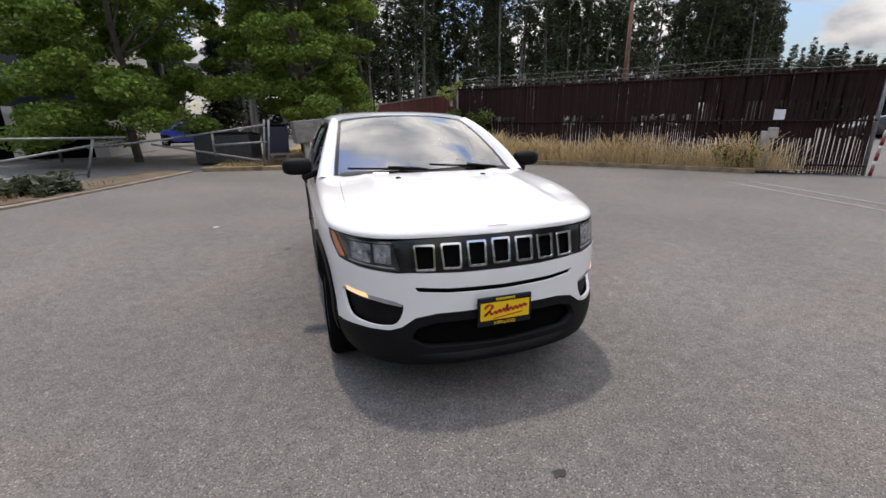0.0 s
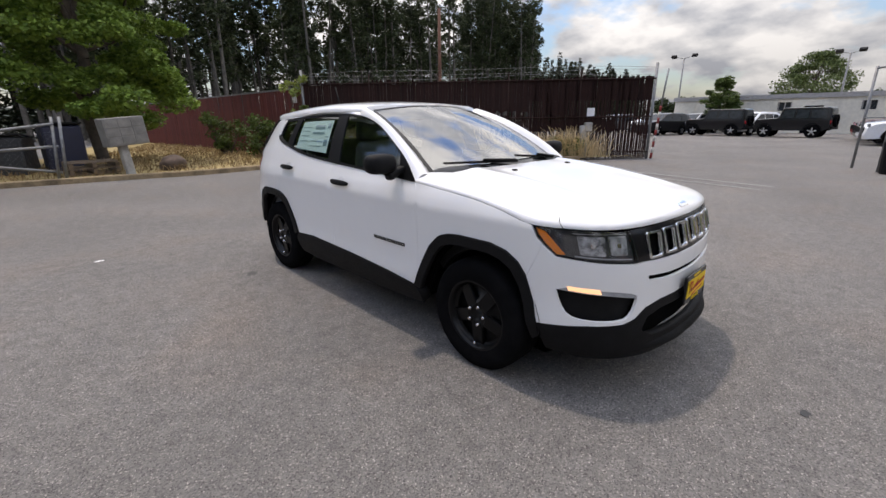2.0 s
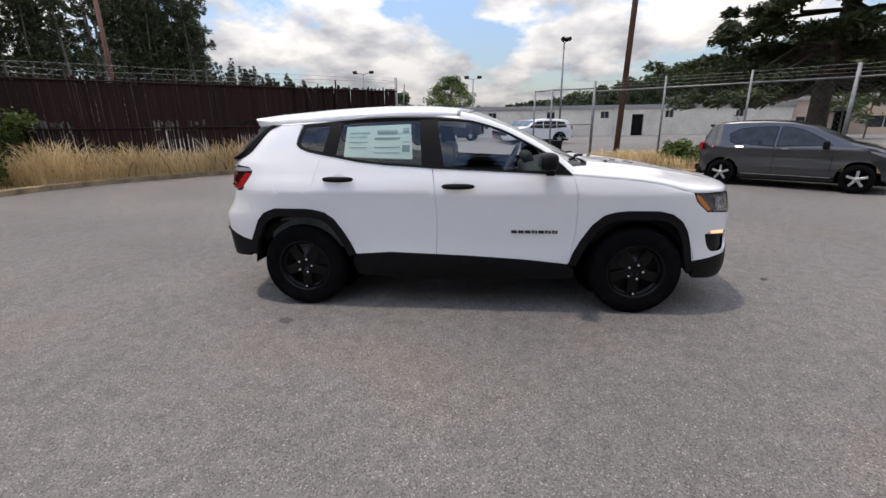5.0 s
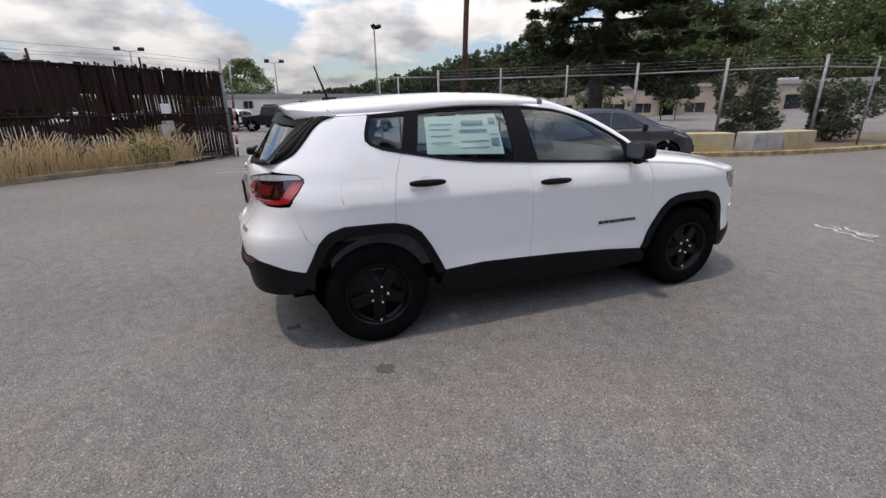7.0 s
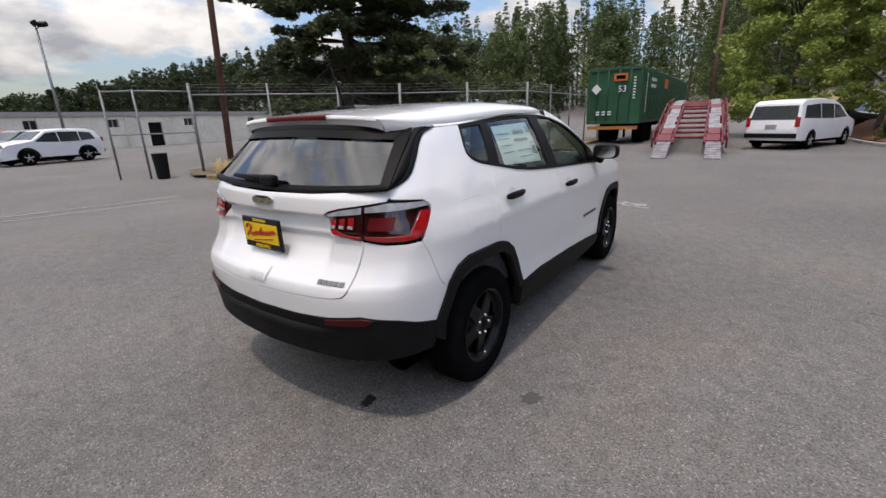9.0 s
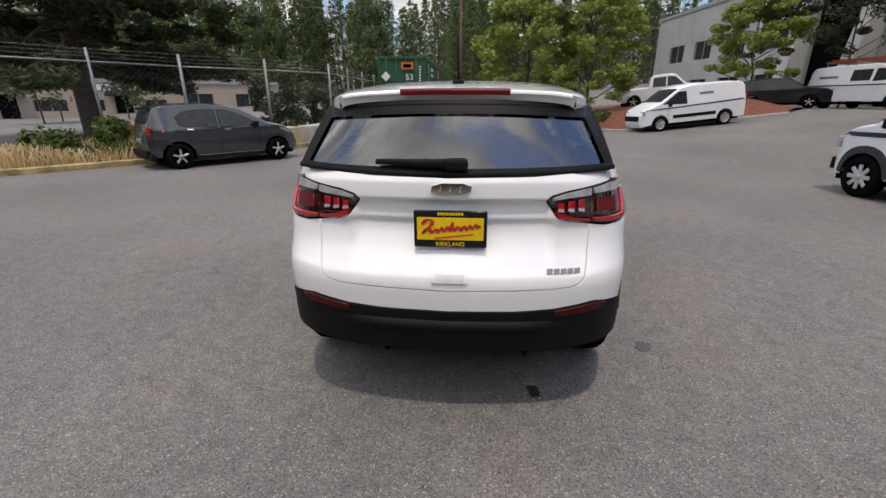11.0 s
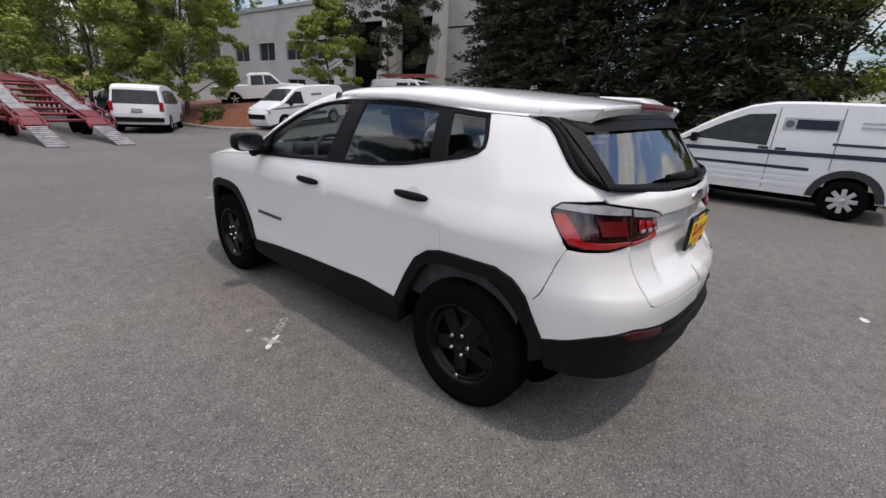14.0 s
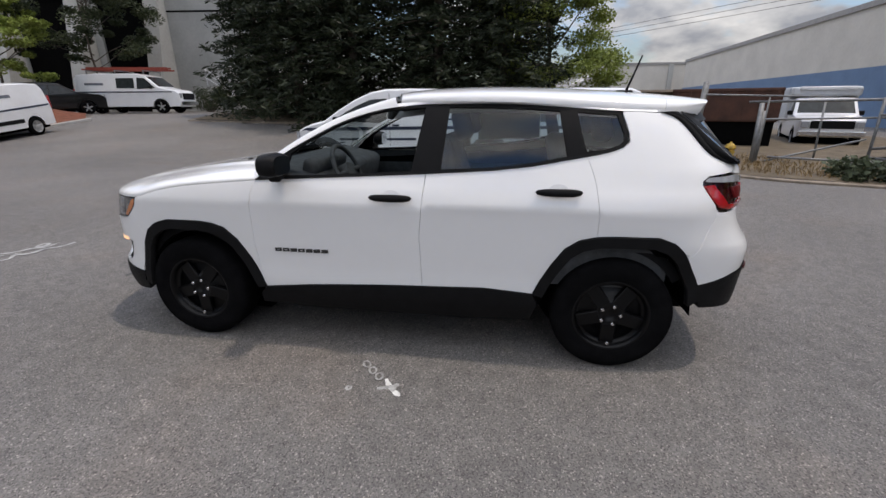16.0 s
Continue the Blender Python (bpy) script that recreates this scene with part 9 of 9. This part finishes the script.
# shrubs at the fences
def shrub(x, y, h, r, leaf, count, seed, label, size=0.06, group=""):
    rng = np.random.default_rng(seed)
    t = thing("shrub", label, "shrub", group, at=pose(x, y, gz(x, y)))
    bm = bmesh.new()
    cs, rs = [], []
    for i in range(22):
        a = rng.random() * 2 * math.pi
        d = r * math.sqrt(rng.random()) * 0.85
        c = (d * math.cos(a), d * math.sin(a), h * (0.18 + 0.75 * rng.random()))
        cs.append(c)
        rs.append(r * rng.uniform(0.2, 0.42))
        limb(bm, (0.1 * math.cos(a), 0.1 * math.sin(a), 0), c, 0.018, 0.004, rng, 3, 0.1)
    part("stem", bm, TRUNK, t)
    v, f = leaves(cs, rs, count, size, rng, 0.9)
    mesh_np("foliage", v, f, leaf, t)
    return t


shrub(-5.6, -12.1, 2.0, 0.9, SHRUB, 3500, 70, "green bramble at the fence corner post", group="brambles")
shrub(-4.4, -14.6, 1.6, 1.0, SHRUB, 2500, 71, "green bramble before the red fence", group="brambles")
shrub(-3.9, -17.5, 1.9, 0.9, SHRUB, 2500, 72, "green bramble before the red fence", group="brambles")
shrub(-5.1, -12.9, 3.3, 0.5, LEAF_LIGHT, 900, 73, "thin vine climbing the corner post", group="brambles")
shrub(-7.75, 13.8, 2.7, 1.15, BRUSH, 7000, 74, "dusty grey-green shrub behind the chain-link fence", size=0.07, group="fence shrubs")
shrub(-7.3, 17.6, 2.7, 1.3, BRUSH, 8000, 75, "dusty grey-green shrub behind the chain-link fence", size=0.07, group="fence shrubs")
shrub(-9.3, 7.2, 1.1, 0.8, SHRUB, 2600, 76, "green weeds by the yellow kerb", group="kerb weeds")
shrub(-8.4, 8.6, 0.9, 0.9, SHRUB, 2600, 77, "green weeds by the yellow kerb", group="kerb weeds")
shrub(-10.4, 6.2, 0.8, 0.8, SHRUB, 2200, 78, "green weeds by the yellow kerb", group="kerb weeds")
shrub(-11.9, -5.8, 0.7, 0.9, SHRUB, 2200, 79, "green weeds round the card reader post", group="kerb weeds")
shrub(9.8, -4.4, 0.9, 0.9, BRUSH, 2600, 80, "scrubby weeds on the dirt strip", group="dirt weeds")
shrub(10.6, -4.9, 0.6, 0.7, SHRUB, 1600, 81, "scrubby weeds on the dirt strip", group="dirt weeds")
shrub(6.4, -7.6, 0.4, 0.7, BRUSH, 1500, 82, "scrubby weeds on the dirt strip", group="dirt weeds")
shrub(9.4, -0.6, 1.5, 1.2, SHRUB, 4000, 83, "green undergrowth beneath the firs", group="undergrowth")
shrub(9.6, 2.2, 1.3, 1.2, SHRUB, 4000, 84, "green undergrowth beneath the firs", group="undergrowth")
shrub(23.5, 19.0, 1.6, 1.4, LEAF_DARK, 3500, 85, "clipped dark shrub by the offices stair", group="undergrowth")
shrub(25.0, 16.2, 1.6, 1.3, LEAF_DARK, 3500, 86, "clipped dark shrub by the offices stair", group="undergrowth")
shrub(6.6, 21.2, 0.9, 0.7, SHRUB, 2000, 87, "small green shrub in the bark bed", group="undergrowth")


def grass(name, label, region, count, hmin, hmax, material, seed, wide=0.012, lean=0.25, parent=None):
    rng = np.random.default_rng(seed)
    reg = np.array(region, float)
    lo, hi = reg.min(0), reg.max(0)
    p = lo + (hi - lo) * rng.random((int(count * 2.6), 2))
    p = p[inside(reg, p)][:count]
    clump = np.array([noise.noise((x * 0.9, y * 0.9, seed)) for x, y in p])
    h = (hmin + (hmax - hmin) * rng.random(len(p))) * (0.75 + 0.5 * np.clip(clump + 0.3, 0, 1))
    z = np.array([gz(x, y) for x, y in p]) + 0.08
    a = rng.random(len(p)) * 2 * math.pi
    o = np.stack([np.cos(a), np.sin(a)], 1)
    b = rng.normal(size=(len(p), 2)) * lean * h[:, None]
    w = wide * (0.6 + 0.8 * rng.random(len(p)))[:, None]
    root0, root1 = np.c_[p - o * w, z], np.c_[p + o * w, z]
    mid0, mid1 = np.c_[p + b * 0.35 - o * w * 0.8, z + h * 0.6], np.c_[p + b * 0.35 + o * w * 0.8, z + h * 0.6]
    tip0, tip1 = np.c_[p + b - o * w * 0.9, z + h], np.c_[p + b + o * w * 0.9, z + h]
    v = np.stack([root0, root1, mid1, mid0, tip0, tip1], 1).reshape(-1, 3)
    k = np.arange(len(p))[:, None] * 6
    f = np.concatenate([k + [0, 1, 2, 3], k + [3, 2, 5, 4]])
    return tagged(mesh_np(name, v, f, material), label, "grass", kind="stuff")


STRIP = [(-11.4, -5.0), (-10.0, -6.8), (-8.7, -8.2), (-7.1, -9.75), (-5.6, -10.8), (-5.2, -12.4), (-7.0, -10.8), (-9.0, -8.5), (-12.6, -4.3)]
grass("dry_grass", "tall dry golden grass before the slat fence", STRIP, 24000, 0.30, 1.05, STRAW, 90, 0.006, 0.42)
grass("dry_grass_edge", "short dry grass along the kerb", [(-5.6, -10.85), (-1.0, -11.1), (1.5, -11.7), (3.6, -12.1), (3.2, -15), (-3.5, -30), (-5.2, -30), (-5.3, -12.8)], 9000, 0.05, 0.20, BROWNBLADE, 91, 0.010, 0.5)
grass("green_grass", "green weeds in the dry grass", [(-12.4, -4.5), (-10.2, -6.6), (-7.0, -9.9), (-5.6, -11.2), (-5.6, -12.0), (-7.4, -10.5), (-10.0, -7.4)], 1100, 0.3, 0.6, GREENBLADE, 92, 0.010, 0.3)
grass("verge_grass", "dry grass on the fenced verge", [(-11.4, 3.6), (-9.2, 5.4), (-7.9, 7.0), (-6.7, 9.2), (-7.6, 10.8), (-9.4, 9.2), (-12.4, 4.3)], 9000, 0.15, 0.5, STRAW, 93, 0.009, 0.3)
grass("verge_weeds", "green weeds on the fenced verge", [(-10.2, 5.0), (-7.9, 7.0), (-6.7, 9.2), (-8.2, 9.6), (-10.6, 6.4)], 4500, 0.2, 0.5, GREENBLADE, 94, 0.012, 0.4)
grass("dirt_grass", "sparse dry grass on the dirt strip", [(5.3, -9.2), (6.6, -6.0), (8.4, -4.3), (10.5, -2.9), (12, -6), (8, -8.5)], 2000, 0.03, 0.13, BROWNBLADE, 95, 0.010, 0.5)

# far hills
rows = []
for zf, dist in ((0.0, 230), (0.55, 250), (1.0, 275)):
    row = []
    for k in range(90):
        a = radians(70 + 220 * k / 89)
        hgt = (12 + 9 * noise.noise((k * 0.21, 1.7, 0)) + 1.6 * noise.noise((k * 1.9, 4.0, 0))) * zf * 0.55
        row.append((dist * math.cos(a), dist * math.sin(a), -0.5 + hgt))
    rows.append(row)
tagged(part("backdrop", loft(rows), mat("far_wooded_hill", (0.030, 0.042, 0.030), 0.95, var=0.4, scale=0.08), smooth=True), "low dark wooded hills far off", "hills", kind="structure")
